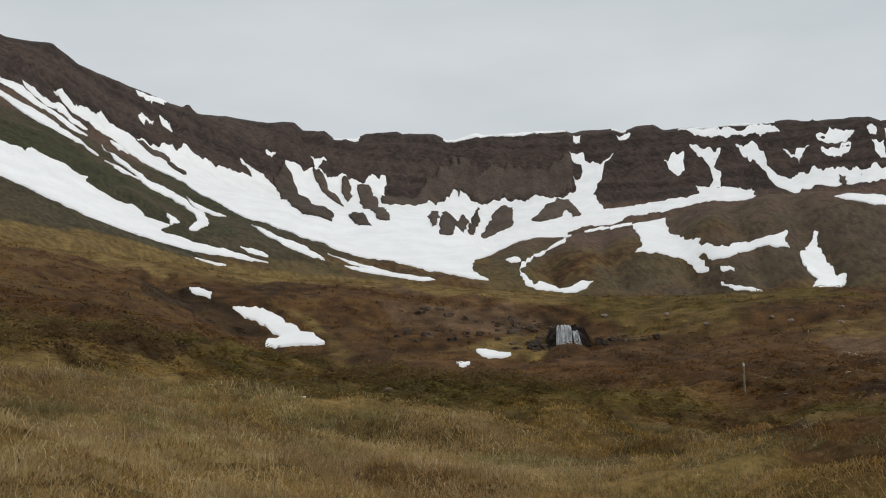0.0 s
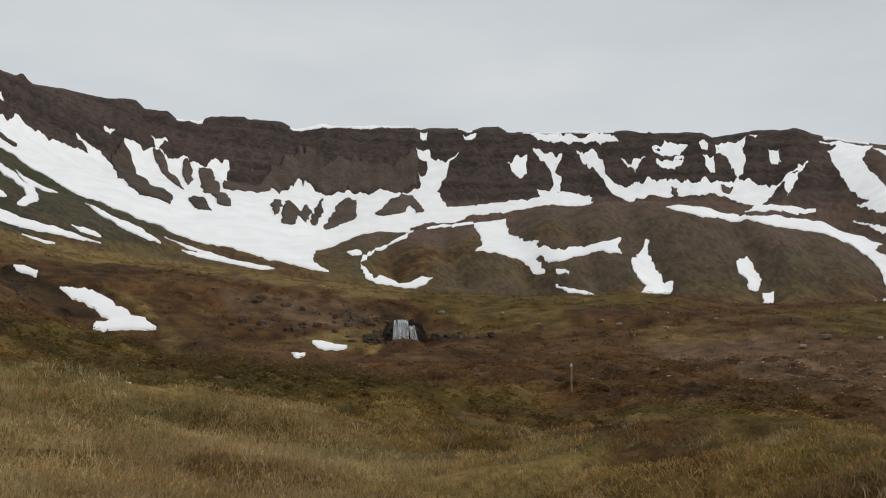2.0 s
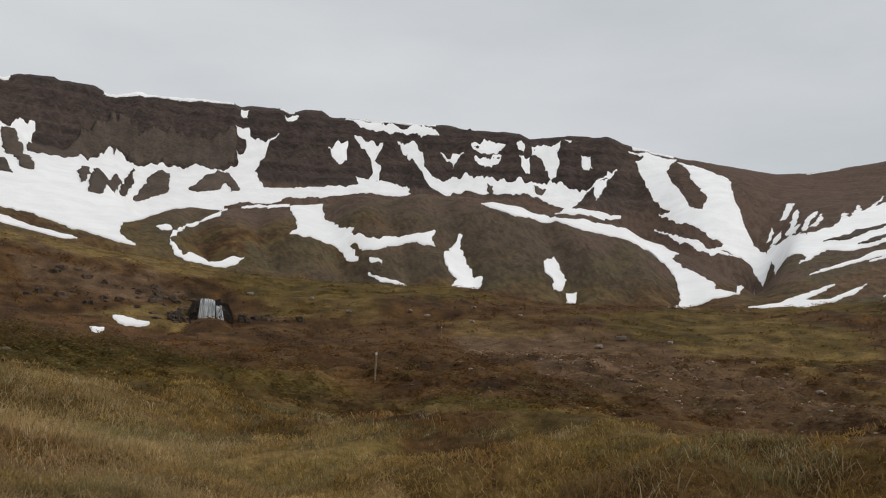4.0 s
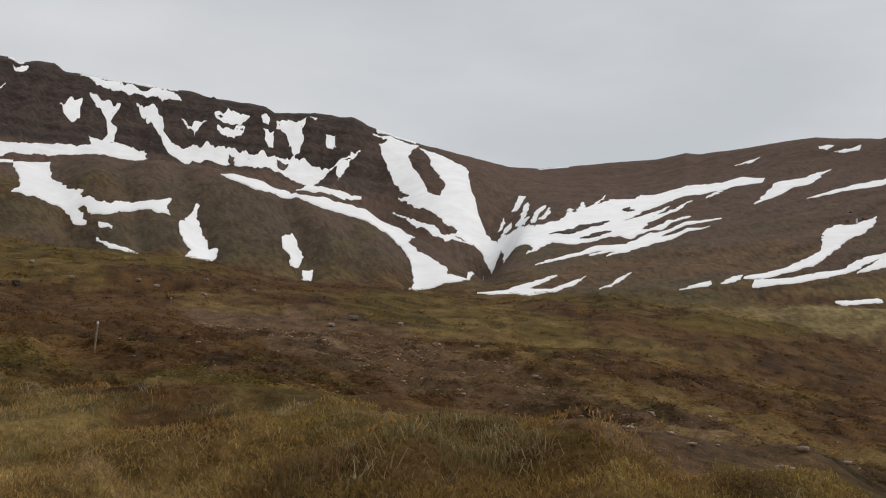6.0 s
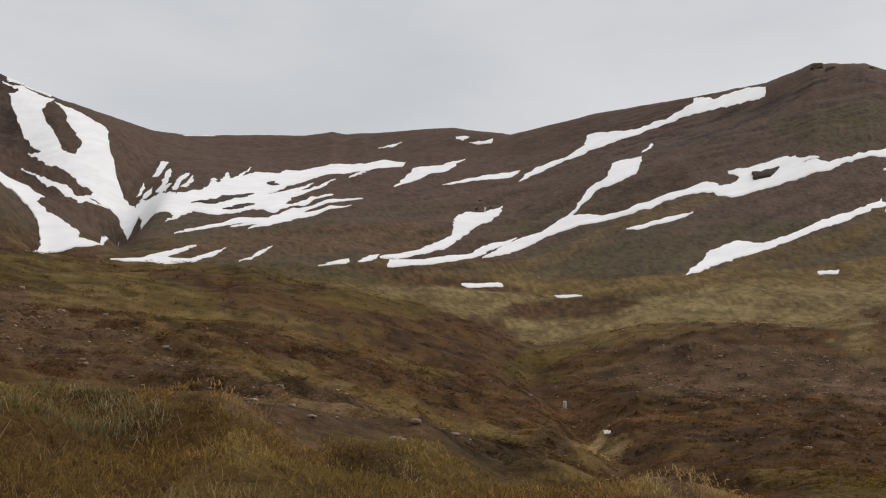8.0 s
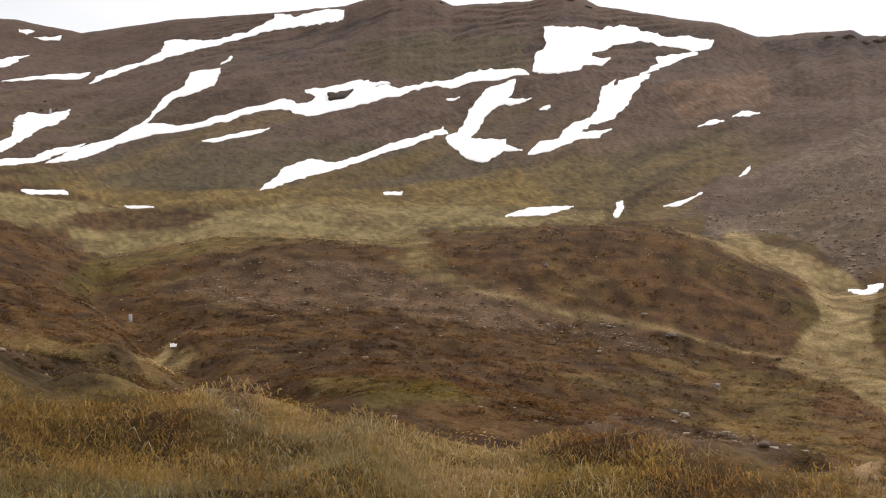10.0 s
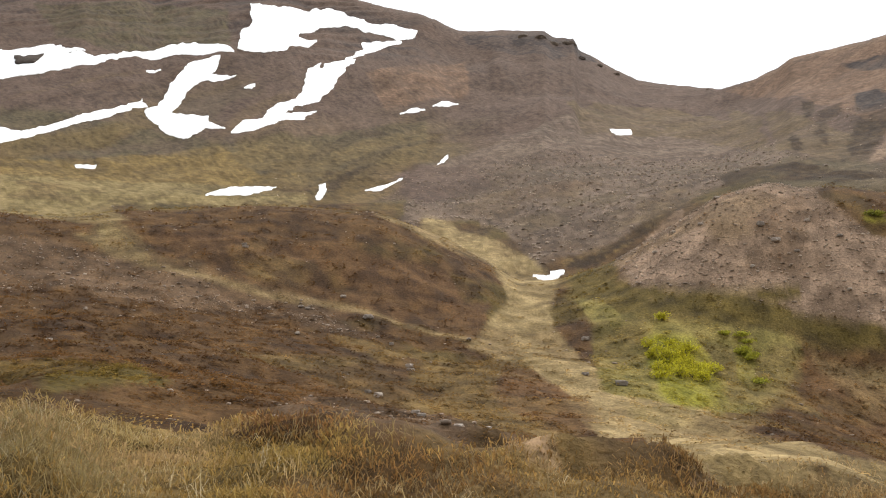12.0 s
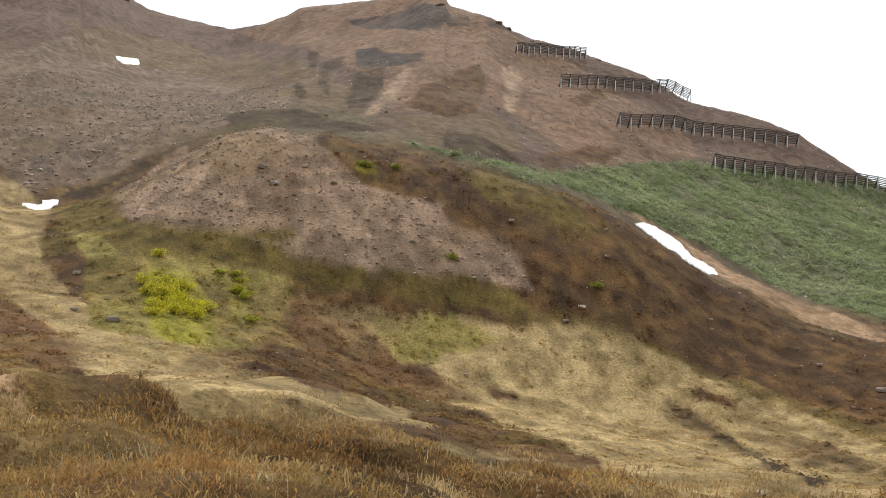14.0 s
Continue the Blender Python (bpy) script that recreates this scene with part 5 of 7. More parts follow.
snow(STREAK, [(13.52, 1160), (14.29, 1160), (15.06, 1157), (15.98, 1151), (16.90, 1152), (17.84, 1150), (18.42, 1137), (17.55, 1135), (16.77, 1140), (16.00, 1142), (15.23, 1142), (14.47, 1148), (13.84, 1151)])
snow(FIELD, [(20.82, 548), (22.05, 560), (23.29, 565), (24.23, 577), (25.16, 542), (25.93, 539), (26.70, 548), (27.47, 559), (28.24, 547), (29.01, 565), (29.77, 575), (30.58, 577), (31.39, 550), (31.00, 518), (32.20, 476), (33.25, 445), (33.10, 435), (34.28, 433), (35.16, 846), (34.43, 435), (33.69, 419), (32.80, 415), (31.91, 417), (30.65, 374), (31.46, 422), (31.30, 455), (30.85, 501), (29.78, 531), (29.02, 516), (28.25, 516), (27.33, 527), (26.40, 510), (25.63, 523), (24.85, 542), (23.77, 559), (22.69, 524), (21.75, 540)])
snow(STREAK, [(25.60, 1050), (26.83, 1048), (27.61, 1053), (28.38, 1059), (28.38, 1053), (27.53, 1040), (26.69, 567), (25.77, 555), (24.84, 578), (25.14, 1030)])
snow(PATCH, [(27.02, 1100), (27.73, 1111), (27.43, 1095), (27.04, 1072), (26.97, 1092)])
snow(FIELD, [(29.17, 1151), (30.04, 1163), (31.27, 1173), (30.81, 1135), (30.97, 1120), (31.59, 1073), (32.04, 1025), (32.65, 1005), (32.95, 1042), (32.35, 1093), (31.89, 1138), (31.37, 1167), (32.19, 1161), (33.11, 1142), (33.96, 1128), (34.17, 1096), (34.31, 1042), (34.61, 1009), (34.90, 972), (35.18, 947), (35.77, 931), (36.12, 902), (35.97, 869), (35.75, 856), (35.60, 843), (35.40, 864), (35.02, 899), (34.58, 909), (34.14, 908), (33.10, 908), (33.84, 923), (33.10, 930), (32.35, 962), (31.28, 999), (30.37, 1055), (30.98, 1043), (30.36, 1081), (29.74, 1115), (29.59, 1127)])
snow(STREAK, [(30.13, 1020), (30.86, 982), (31.59, 952), (32.50, 925), (32.95, 910), (33.74, 905), (34.53, 907), (33.09, 898), (32.19, 917), (31.29, 953)])
snow(STREAK, [(28.80, 1162), (30.04, 1169), (31.37, 1178), (31.21, 1163), (29.88, 1159)])
snow(STREAK, [(19.67, 493), (19.86, 490), (19.70, 476), (20.04, 458), (20.54, 429), (20.99, 425), (20.86, 415), (20.11, 413), (19.35, 402), (19.63, 422), (19.15, 429), (18.87, 452), (19.25, 471)])
snow(PATCH, [(24.30, 449), (24.82, 470), (25.07, 456), (25.49, 437), (25.26, 419), (24.81, 408), (24.73, 428), (24.32, 432)])
snow(PATCH, [(25.48, 416), (26.02, 415), (26.03, 408), (25.74, 377), (25.52, 409)])
snow(STREAK, [(49.33, 786), (50.01, 846), (50.77, 903), (51.99, 900), (53.21, 937), (52.14, 844), (50.92, 817), (50.13, 800)])
snow(FIELD, [(34.85, 366), (35.65, 371), (36.46, 377), (37.63, 408), (38.37, 418), (39.11, 433), (38.23, 399), (37.50, 382), (38.84, 374), (39.73, 405), (40.62, 428), (40.03, 396), (39.15, 368), (38.40, 363), (37.66, 353), (36.92, 356), (36.18, 358)])
snow(STREAK, [(41.34, 369), (42.18, 413), (43.03, 444), (42.44, 411)])
snow(STREAK, [(45.49, 358), (46.32, 368), (47.15, 376), (47.00, 368), (46.24, 364)])
snow(STREAK, [(47.60, 374), (48.66, 391), (48.36, 378)])
snow(STREAK, [(48.40, 1153), (49.69, 1156), (49.39, 1144)])
snow(STREAK, [(53.38, 1027), (54.68, 1012), (54.59, 988)])
snow(STREAK, [(52.62, 1070), (53.38, 1051), (53.01, 1038)])
snow(FIELD, [(54.68, 405), (54.25, 399), (55.38, 449), (56.83, 474), (58.15, 499), (58.88, 517), (59.60, 566), (60.04, 580), (60.94, 594), (61.22, 633), (62.74, 631), (62.60, 590), (62.45, 579), (61.25, 568), (60.35, 568), (59.47, 545), (59.03, 509), (60.69, 494), (61.89, 489), (63.70, 504), (66.14, 511), (67.37, 494), (67.83, 506), (67.21, 527), (68.29, 521), (69.82, 519), (71.81, 484), (70.59, 491), (72.27, 474), (74.70, 489), (75.91, 508), (77.71, 507), (79.33, 475), (78.00, 475), (75.90, 483), (73.79, 477), (72.27, 464), (69.82, 462), (67.38, 459), (66.46, 489), (64.93, 492), (63.11, 473), (61.30, 467), (59.50, 472), (57.72, 461), (56.27, 436), (55.40, 422)])
snow(STREAK, [(52.52, 399), (53.38, 403), (54.08, 438), (54.79, 459), (56.10, 469), (55.38, 452), (54.67, 435), (53.96, 402), (52.82, 387), (51.97, 383), (51.13, 375), (50.16, 370), (49.19, 367), (49.31, 381), (50.21, 385), (51.12, 387), (51.82, 394)])
snow(FIELD, [(48.75, 386), (49.63, 405), (50.53, 423), (51.22, 450), (51.91, 461), (52.61, 481), (52.71, 564), (53.26, 599), (54.28, 593), (55.29, 608), (55.02, 575), (53.88, 514), (53.05, 472), (52.49, 448), (51.79, 428), (51.10, 409), (50.41, 395), (49.72, 387)])
snow(STREAK, [(45.93, 367), (47.12, 380), (47.00, 371)])
snow(STREAK, [(47.80, 380), (48.74, 399), (48.48, 383)])
snow(FIELD, [(56.13, 723), (56.99, 782), (57.88, 786), (58.77, 781), (59.67, 806), (59.80, 861), (60.79, 833), (61.79, 800), (62.70, 794), (63.62, 791), (64.54, 794), (65.47, 797), (65.62, 826), (66.55, 789), (67.40, 786), (68.25, 793), (69.25, 761), (69.19, 738), (68.36, 750), (67.54, 754), (66.71, 766), (65.89, 770), (65.06, 774), (64.24, 778), (63.32, 777), (62.40, 767), (61.34, 765), (60.28, 769), (59.23, 770), (58.18, 767), (57.49, 742), (56.81, 736)])
snow(STREAK, [(51.98, 748), (52.87, 760), (53.76, 779), (54.57, 785), (55.37, 795), (56.19, 794), (55.82, 766), (54.79, 758), (53.77, 747), (52.87, 749)])
snow(PATCH, [(62.73, 662), (63.28, 708), (63.28, 689)])
snow(STREAK, [(61.92, 424), (62.82, 426), (63.73, 430), (64.57, 435), (65.40, 438), (64.34, 424), (63.43, 421), (62.53, 416)])
snow(PATCH, [(53.17, 340), (54.17, 344), (55.18, 346), (55.42, 340), (54.44, 339), (53.46, 335)])
snow(PATCH, [(58.14, 318), (58.88, 312), (59.62, 305), (58.44, 309)])
snow(FIELD, [(65.00, 316), (65.90, 338), (66.20, 353), (66.95, 359), (67.71, 364), (68.93, 356), (69.69, 362), (70.44, 367), (71.35, 372), (72.26, 383), (73.32, 387), (74.37, 401), (74.68, 412), (74.97, 399), (73.77, 384), (72.87, 376), (71.96, 370), (71.20, 364), (70.44, 359), (69.38, 350), (68.33, 342), (67.57, 339), (66.81, 333), (65.76, 320)])
snow(FIELD, [(74.82, 389), (75.73, 414), (76.04, 436), (76.64, 452), (77.10, 461), (77.84, 466), (78.59, 467), (78.43, 451), (77.98, 443), (78.72, 439), (79.45, 434), (78.57, 434), (77.67, 436), (76.93, 424), (76.62, 405), (76.17, 391), (76.46, 383), (77.28, 379), (78.09, 377), (78.08, 368), (78.96, 358), (77.93, 360), (77.04, 348), (76.45, 352), (75.86, 359), (75.27, 374)])
snow(FIELD, [(79.25, 352), (79.84, 365), (80.86, 367), (81.30, 380), (82.60, 393), (83.05, 415), (83.22, 440), (83.94, 449), (83.78, 437), (84.79, 456), (85.77, 464), (85.05, 435), (84.32, 408), (83.74, 397), (82.59, 387), (82.01, 370), (82.87, 379), (83.72, 383), (82.86, 370), (82.00, 362), (81.14, 357), (80.26, 353)])
snow(FIELD, [(79.49, 481), (79.65, 523), (80.24, 536), (80.12, 575), (80.91, 565), (81.69, 569), (82.46, 571), (83.46, 579), (84.46, 578), (85.20, 567), (85.94, 557), (86.68, 550), (87.36, 550), (88.04, 544), (89.10, 536), (88.82, 525), (88.01, 521), (87.20, 530), (86.25, 533), (85.28, 547), (84.43, 539), (83.57, 532), (82.85, 517), (82.12, 497), (82.91, 507), (83.69, 501), (82.97, 490), (82.11, 466), (81.24, 463), (80.36, 468)])
snow(STREAK, [(86.08, 504), (86.78, 513), (87.53, 517), (88.27, 518), (87.45, 505), (86.62, 487), (85.92, 473), (85.21, 461), (86.21, 490)])
snow(PATCH, [(79.88, 413), (80.46, 417), (80.31, 410)])
snow(PATCH, [(74.84, 458), (75.59, 460), (75.29, 457)])
snow(PATCH, [(78.03, 262), (79.34, 277), (80.12, 277), (80.91, 275), (81.68, 274), (80.94, 269), (80.19, 263), (79.47, 263), (78.75, 263)])
snow(PATCH, [(71.51, 312), (72.56, 313), (72.50, 309), (71.60, 309)])
snow(PATCH, [(83.88, 275), (84.15, 274), (83.99, 253), (83.80, 253), (83.92, 265)])
snow(STREAK, [(86.33, 268), (87.41, 275), (88.36, 282), (87.75, 275), (87.14, 268)])
snow(STREAK, [(88.17, 385), (88.93, 391), (89.53, 390), (88.77, 387)])
snow(STREAK, [(89.93, 396), (90.59, 405), (91.32, 408), (90.59, 399)])
snow(STREAK, [(90.19, 302), (90.77, 316), (90.63, 308)])
snow(PATCH, [(99.38, 355), (100.43, 362), (100.53, 354), (99.68, 348)])
snow(PATCH, [(60.91, 69.0), (61.26, 68.2), (61.15, 68.2), (60.97, 68.6)])
snow(PATCH, [(83.92, 275), (84.26, 277), (84.20, 261), (83.89, 253)])
snow(FIELD, [(35.86, 931), (36.15, 940), (36.67, 908), (37.06, 869), (37.83, 746), (38.43, 806), (38.98, 835), (39.50, 859), (39.70, 938), (39.95, 874), (40.40, 971), (40.56, 927), (41.02, 943), (41.62, 1053), (41.23, 940), (41.93, 981), (43.15, 981), (43.46, 1021), (44.22, 1002), (44.98, 1028), (46.64, 1002), (47.70, 986), (48.75, 999), (49.93, 973), (49.78, 936), (48.44, 950), (47.55, 943), (45.44, 924), (44.83, 902), (43.62, 864), (42.26, 795), (43.93, 842), (45.01, 867), (43.93, 801), (46.19, 879), (45.14, 813), (43.93, 779), (43.48, 709), (44.84, 772), (46.10, 774), (43.94, 708), (42.97, 682), (42.42, 695), (40.91, 675), (39.84, 661), (38.77, 674), (37.42, 548), (37.86, 610), (36.94, 675)])
snow(FIELD, [(42.79, 665), (43.64, 687), (44.69, 710), (45.74, 726), (46.72, 740), (47.69, 735), (46.64, 717), (45.89, 709), (45.14, 701), (43.94, 675), (44.69, 683), (45.44, 687), (46.27, 691), (47.09, 689), (45.75, 674), (44.84, 662), (43.94, 585), (43.19, 571), (42.44, 557), (41.68, 543), (42.28, 564), (41.53, 556), (40.77, 545), (41.83, 574), (41.07, 564), (40.32, 545), (39.51, 532), (38.70, 516), (37.90, 504), (39.10, 533), (40.01, 551), (40.91, 587), (41.85, 608)])
snow(STREAK, [(36.56, 1020), (36.85, 1066), (37.00, 1091), (37.34, 1080), (37.13, 1039), (36.84, 1014)])
snow(STREAK, [(36.78, 932), (37.07, 952), (37.20, 1018), (37.44, 1031), (37.51, 995), (37.34, 928), (37.17, 902), (37.50, 882), (37.30, 849)])
snow(STREAK, [(37.63, 826), (37.80, 895), (38.04, 957), (38.43, 980), (38.20, 929), (37.99, 860), (37.85, 818)])
snow(STREAK, [(38.00, 842), (38.41, 877), (38.59, 963), (38.69, 882), (38.30, 849)])
snow(STREAK, [(35.84, 954), (36.01, 974), (36.15, 997), (36.25, 973), (36.05, 957)])
snow(STREAK, [(36.00, 939), (36.32, 959), (36.61, 966), (36.57, 939), (36.21, 941)])
snow(STREAK, [(46.88, 878), (47.55, 943), (47.78, 936), (47.24, 875)])
snow(PATCH, [(95.28, 174.4), (95.75, 172.4), (96.12, 171.6), (96.19, 174.8), (96.93, 174.0), (96.60, 165.2), (96.35, 162.0), (96.14, 163.6), (95.82, 165.2), (95.55, 167.6)])
snow(PATCH, [(126.57, 167.4), (127.00, 169.4), (127.58, 170.6), (128.30, 170.2), (128.87, 168.6), (129.45, 164.2), (130.15, 163.4), (130.72, 157.8), (130.30, 156.2), (129.73, 157.4), (129.02, 159.0), (128.59, 163.0), (127.73, 163.8), (127.15, 165.8)])


def cornice(b0, b1):
    """A thin lip of snow along the rim."""
    b = np.arange(b0, b1, 0.2)
    d = line_at(RIM, b)[0]
    label, category, name = "thin white lip of snow along the mountain rim", "snow cornice", "snow_cornice"
    low, high = np.column_stack([b, d - 3 - 2.5 * fbm(b, 0 * b, 0.8, 3, 31)]), np.column_stack([b, d + 9])[::-1]
    co, faces, even = drape(np.vstack([low, high]), 0.9, 77)
    tagged(new(name, mesh_of(name, co, faces, SNOW, True)), label, category, "old snow on the slopes")


for b0, b1 in ((-5.8, -4.2), (0.3, 7.2), (9.6, 10.5), (13.2, 18.4), (29.0, 31.4), (38.0, 39.6)):
    cornice(b0, b1)

outcrop([(-0.62, 712.3), (-0.43, 798.2), (-0.03, 798.4), (0.07, 735.7), (-0.14, 642.3), (-0.38, 634.8)])
outcrop([(0.13, 747.3), (0.41, 842.7), (1.32, 1019.0), (1.65, 997.8), (1.37, 945.4), (0.78, 612.7), (0.03, 603.0)])
outcrop([(1.6, 977.5), (1.93, 1034.3), (2.21, 1055.8), (2.24, 1026.0), (1.98, 977.1), (1.62, 952.0)])
outcrop([(2.29, 977.9), (2.71, 1017.6), (3.14, 1053.0), (3.58, 1065.1), (4.04, 1061.9), (4.02, 1012.2), (3.18, 1000.1), (2.59, 982.1)])
outcrop([(5.05, 1022.6), (5.88, 1065.4), (6.49, 1084.9), (7.11, 1081.5), (7.75, 1043.1), (7.29, 1034.2), (6.97, 1055.2), (6.21, 1026.6), (5.3, 1017.4)])
outcrop([(-4.47, 1024.4), (-3.83, 1028.4), (-3.34, 995.5), (-2.68, 651.1), (-3.41, 658.6), (-3.89, 853.4), (-4.38, 1011.7)])
outcrop([(-8.51, 984.5), (-8.02, 982.7), (-7.09, 943.8), (-5.73, 658.3), (-5.85, 628.3), (-7.15, 631.2), (-8.04, 643.2), (-8.66, 911.8), (-9.01, 952.0)])
outcrop([(-5.3, 1019.4), (-4.96, 1026.6), (-4.72, 998.5), (-4.99, 967.3), (-5.25, 990.3)])
outcrop([(-6.92, 1009.2), (-6.33, 1010.7), (-5.53, 983.5), (-5.2, 928.1), (-5.96, 974.0), (-6.58, 997.6)])
outcrop([(-4.93, 665.8), (-4.6, 748.2), (-3.83, 632.2), (-3.68, 621.1), (-4.4, 619.1)])
outcrop([(-3.12, 981.2), (-1.99, 989.3), (-0.81, 1019.7), (0.08, 1057.3), (0.61, 1064.4), (0.89, 1077.3), (1.13, 1068.1), (1.2, 1077.5), (1.73, 1077.9), (2.2, 1066.2), (2.81, 1077.2), (4.02, 1084.3), (4.95, 1083.0), (5.87, 1082.5), (6.79, 1095.3), (7.34, 1101.9), (7.34, 1135.9), (6.79, 1129.3), (5.87, 1116.5), (4.95, 1117.0), (4.02, 1118.3), (2.81, 1111.2), (2.2, 1100.2), (1.73, 1111.9), (1.2, 1111.5), (1.13, 1102.1), (0.89, 1111.3), (0.61, 1098.4), (0.08, 1091.3), (-0.81, 1053.7), (-1.99, 1023.3), (-3.12, 1015.2)])
outcrop([(-16.37, 785), (-15.93, 795), (-15.25, 808), (-14.57, 814), (-14.68, 801), (-15.70, 785)])
outcrop([(-14.71, 801), (-13.66, 801), (-13.80, 780), (-14.55, 791)])
outcrop([(68.44, 503), (69.82, 498), (69.36, 485), (68.60, 488)])
outcrop([(21.14, 1082), (21.45, 1079), (21.40, 1064), (21.15, 1070)])
outcrop([(23.71, 1083), (24.34, 1084), (24.19, 1077), (23.82, 1072)])
outcrop([(38.64, 698), (39.67, 712), (40.73, 778), (41.86, 800), (40.74, 737), (39.92, 701)])
outcrop([(42.52, 908), (42.89, 918), (43.19, 869), (42.77, 869)])
outcrop([(40.29, 682), (41.20, 702), (41.96, 711), (41.36, 688)])
outcrop([(39.37, 703), (39.97, 740), (40.43, 764), (39.92, 710)])


# ---- what grows on the ground ----
rng = np.random.default_rng(7)


def scatter(count, lo, hi, b0=-26.0, b1=142.0):
    """Places spread evenly over a sector of the ground."""
    bearing, dist = rng.uniform(b0, b1, count), np.sqrt(rng.uniform(lo * lo, hi * hi, count))
    return (*plan(bearing, dist), bearing, dist)


def tuft_blades(x, y, colour, blades, tall, wide, lean=1.0):
    """Tufts of thin bent blades; returns places, triangles and colours."""
    n = len(x) * blades
    i = np.repeat(np.arange(len(x)), blades)
    spread = np.repeat(tall, blades) * 0.35
    bx, by = x[i] + rng.normal(0, 1, n) * spread, y[i] + rng.normal(0, 1, n) * spread
    bz = near_height(bx, by) - 0.02
    a = rng.uniform(0, 2 * np.pi, n)
    length = tall[i] * rng.uniform(0.5, 1.15, n)
    tilt = rng.uniform(0.3, 1.6, n) * lean
    dx, dy = np.cos(a), np.sin(a)
    w = wide[i] * rng.uniform(0.6, 1.3, n)
    base = np.column_stack([bx, by, bz])
    side = np.column_stack([-dy, dx, np.zeros(n)]) * (w / 2)[:, None]
    mid = base + np.column_stack([dx * length * 0.25 * tilt, dy * length * 0.25 * tilt, length * (0.55 - 0.1 * np.minimum(tilt, 1.5))])
    tip = base + np.column_stack([dx * length * 0.62 * tilt, dy * length * 0.62 * tilt, length * np.maximum(0.25, 1.0 - 0.45 * tilt)])
    co = np.stack([base - side, base + side, mid + side * 0.8, mid - side * 0.8, tip], 1).reshape(-1, 3)
    k = np.arange(n)[:, None] * 5
    tri = np.concatenate([k + [0, 1, 2], k + [0, 2, 3], k + [3, 2, 4]], 1).reshape(-1, 3)
    shade = colour[i] * rng.uniform(0.85, 1.18, (n, 1))
    return co, tri, np.repeat(shade, 5, 0)


def clump_leaves(x, y, colour, leaves, radius, height, size):
    """Low cushions of many small leaves over a rounded form; returns places, triangles and colours."""
    n = len(x) * leaves
    i = np.repeat(np.arange(len(x)), leaves)
    v = rng.normal(0, 1, (n, 3))
    v[:, 2] = np.abs(v[:, 2])
    v /= np.linalg.norm(v, axis=1)[:, None]
    v *= rng.uniform(0.65, 1.12, (n, 1))
    cx, cy = x[i] + v[:, 0] * radius[i], y[i] + v[:, 1] * radius[i]
    level = [ground(x + e, y + f) for e, f in ((0, 0), (0.4, 0), (0, 0.4))]
    rise = level[0][i] + (cx - x[i]) * ((level[1] - level[0]) / 0.4)[i] + (cy - y[i]) * ((level[2] - level[0]) / 0.4)[i]
    centre = np.column_stack([cx, cy, rise + 0.01 + v[:, 2] * height[i]])
    face = v * 0.45 + (0, 0, 1.0) + rng.normal(0, 0.30, (n, 3))
    u = np.cross(face, rng.normal(0, 1, (n, 3)))
    u /= np.linalg.norm(u, axis=1)[:, None]
    w = np.cross(face, u)
    w /= np.linalg.norm(w, axis=1)[:, None]
    s = (size[i] * rng.uniform(0.6, 1.4, n))[:, None]
    co = np.stack([centre - u * s, centre + u * s * 0.8 + w * s * 0.5, centre + u * s * 0.3 - w * s * 0.7], 1).reshape(-1, 3)
    tri = np.arange(n * 3).reshape(-1, 3)
    shade = colour[i] * rng.uniform(0.86, 1.18, (n, 1))
    return co, tri, np.repeat(shade, 3, 0)


def joined(name, pieces, material, label, category):
    start, cos, tris, tints = 0, [], [], []
    for co, tri, tint in pieces:
        cos.append(co), tris.append(tri + start), tints.append(tint)
        start += len(co)
    me = mesh_of(name, np.vstack(cos), np.vstack(tris), material, False, np.vstack(tints))
    return tagged(new(name, me), label, category, kind="stuff")


KI = {k: i for i, k in enumerate(KINDS)}
BARE = [KI[k] for k in ("gravel", "rubble", "scree", "rock", "redscree", "earth")]

# the near bank's heights on a fine grid, to plant on
SPAN, CELL = 30.0, 0.15
GRID = np.arange(-SPAN, SPAN + CELL, CELL)
NEAR = ground(*(g.ravel() for g in np.meshgrid(GRID, GRID))).reshape(len(GRID), len(GRID))


def near_height(x, y):
    u, v = (np.clip((c + SPAN) / CELL, 0, len(GRID) - 1.001) for c in (x, y))
    i, j = v.astype(int), u.astype(int)
    v, u = v - i, u - j
    return (NEAR[i, j] * (1 - u) + NEAR[i, j + 1] * u) * (1 - v) + (NEAR[i + 1, j] * (1 - u) + NEAR[i + 1, j + 1] * u) * v


# where the bank's growth ends: (bearing, distance)
EDGE = [(-30.0, 15.4), (-23.0, 23.0), (-16.0, 23.0), (-9.0, 22.6), (-2.0, 22.3), (5.0, 23.2), (12.0, 24.3), (19.0, 18.9), (26.0, 17.9), (33.0, 14.8), (40.0, 11.7), (47.0, 11.8), (54.0, 12.4), (61.0, 12.7), (68.0, 11.9), (75.0, 13.0), (82.0, 12.0), (89.0, 11.1), (96.0, 11.0), (103.0, 11.6), (110.0, 13.5), (117.0, 15.8), (124.0, 17.1), (131.0, 16.8), (138.0, 16.3)]


def edge_of(bearing):
    rows = np.array(EDGE)
    return np.interp(bearing, rows[:, 0], rows[:, 1])


def meadow(x, y, bearing):
    """How grassy the bank is, from heather to long grass."""
    share = np.interp(bearing, (-30, 2, 10, 22, 58, 66, 84, 94, 145), (0.95, 0.88, 0.58, 0.44, 0.42, 0.48, 0.36, 0.20, 0.18))
    return smoothstep(0.62, 0.38, 0.5 + 0.5 * fbm(x, y, 3.2, 3, 141) - share + 0.5)


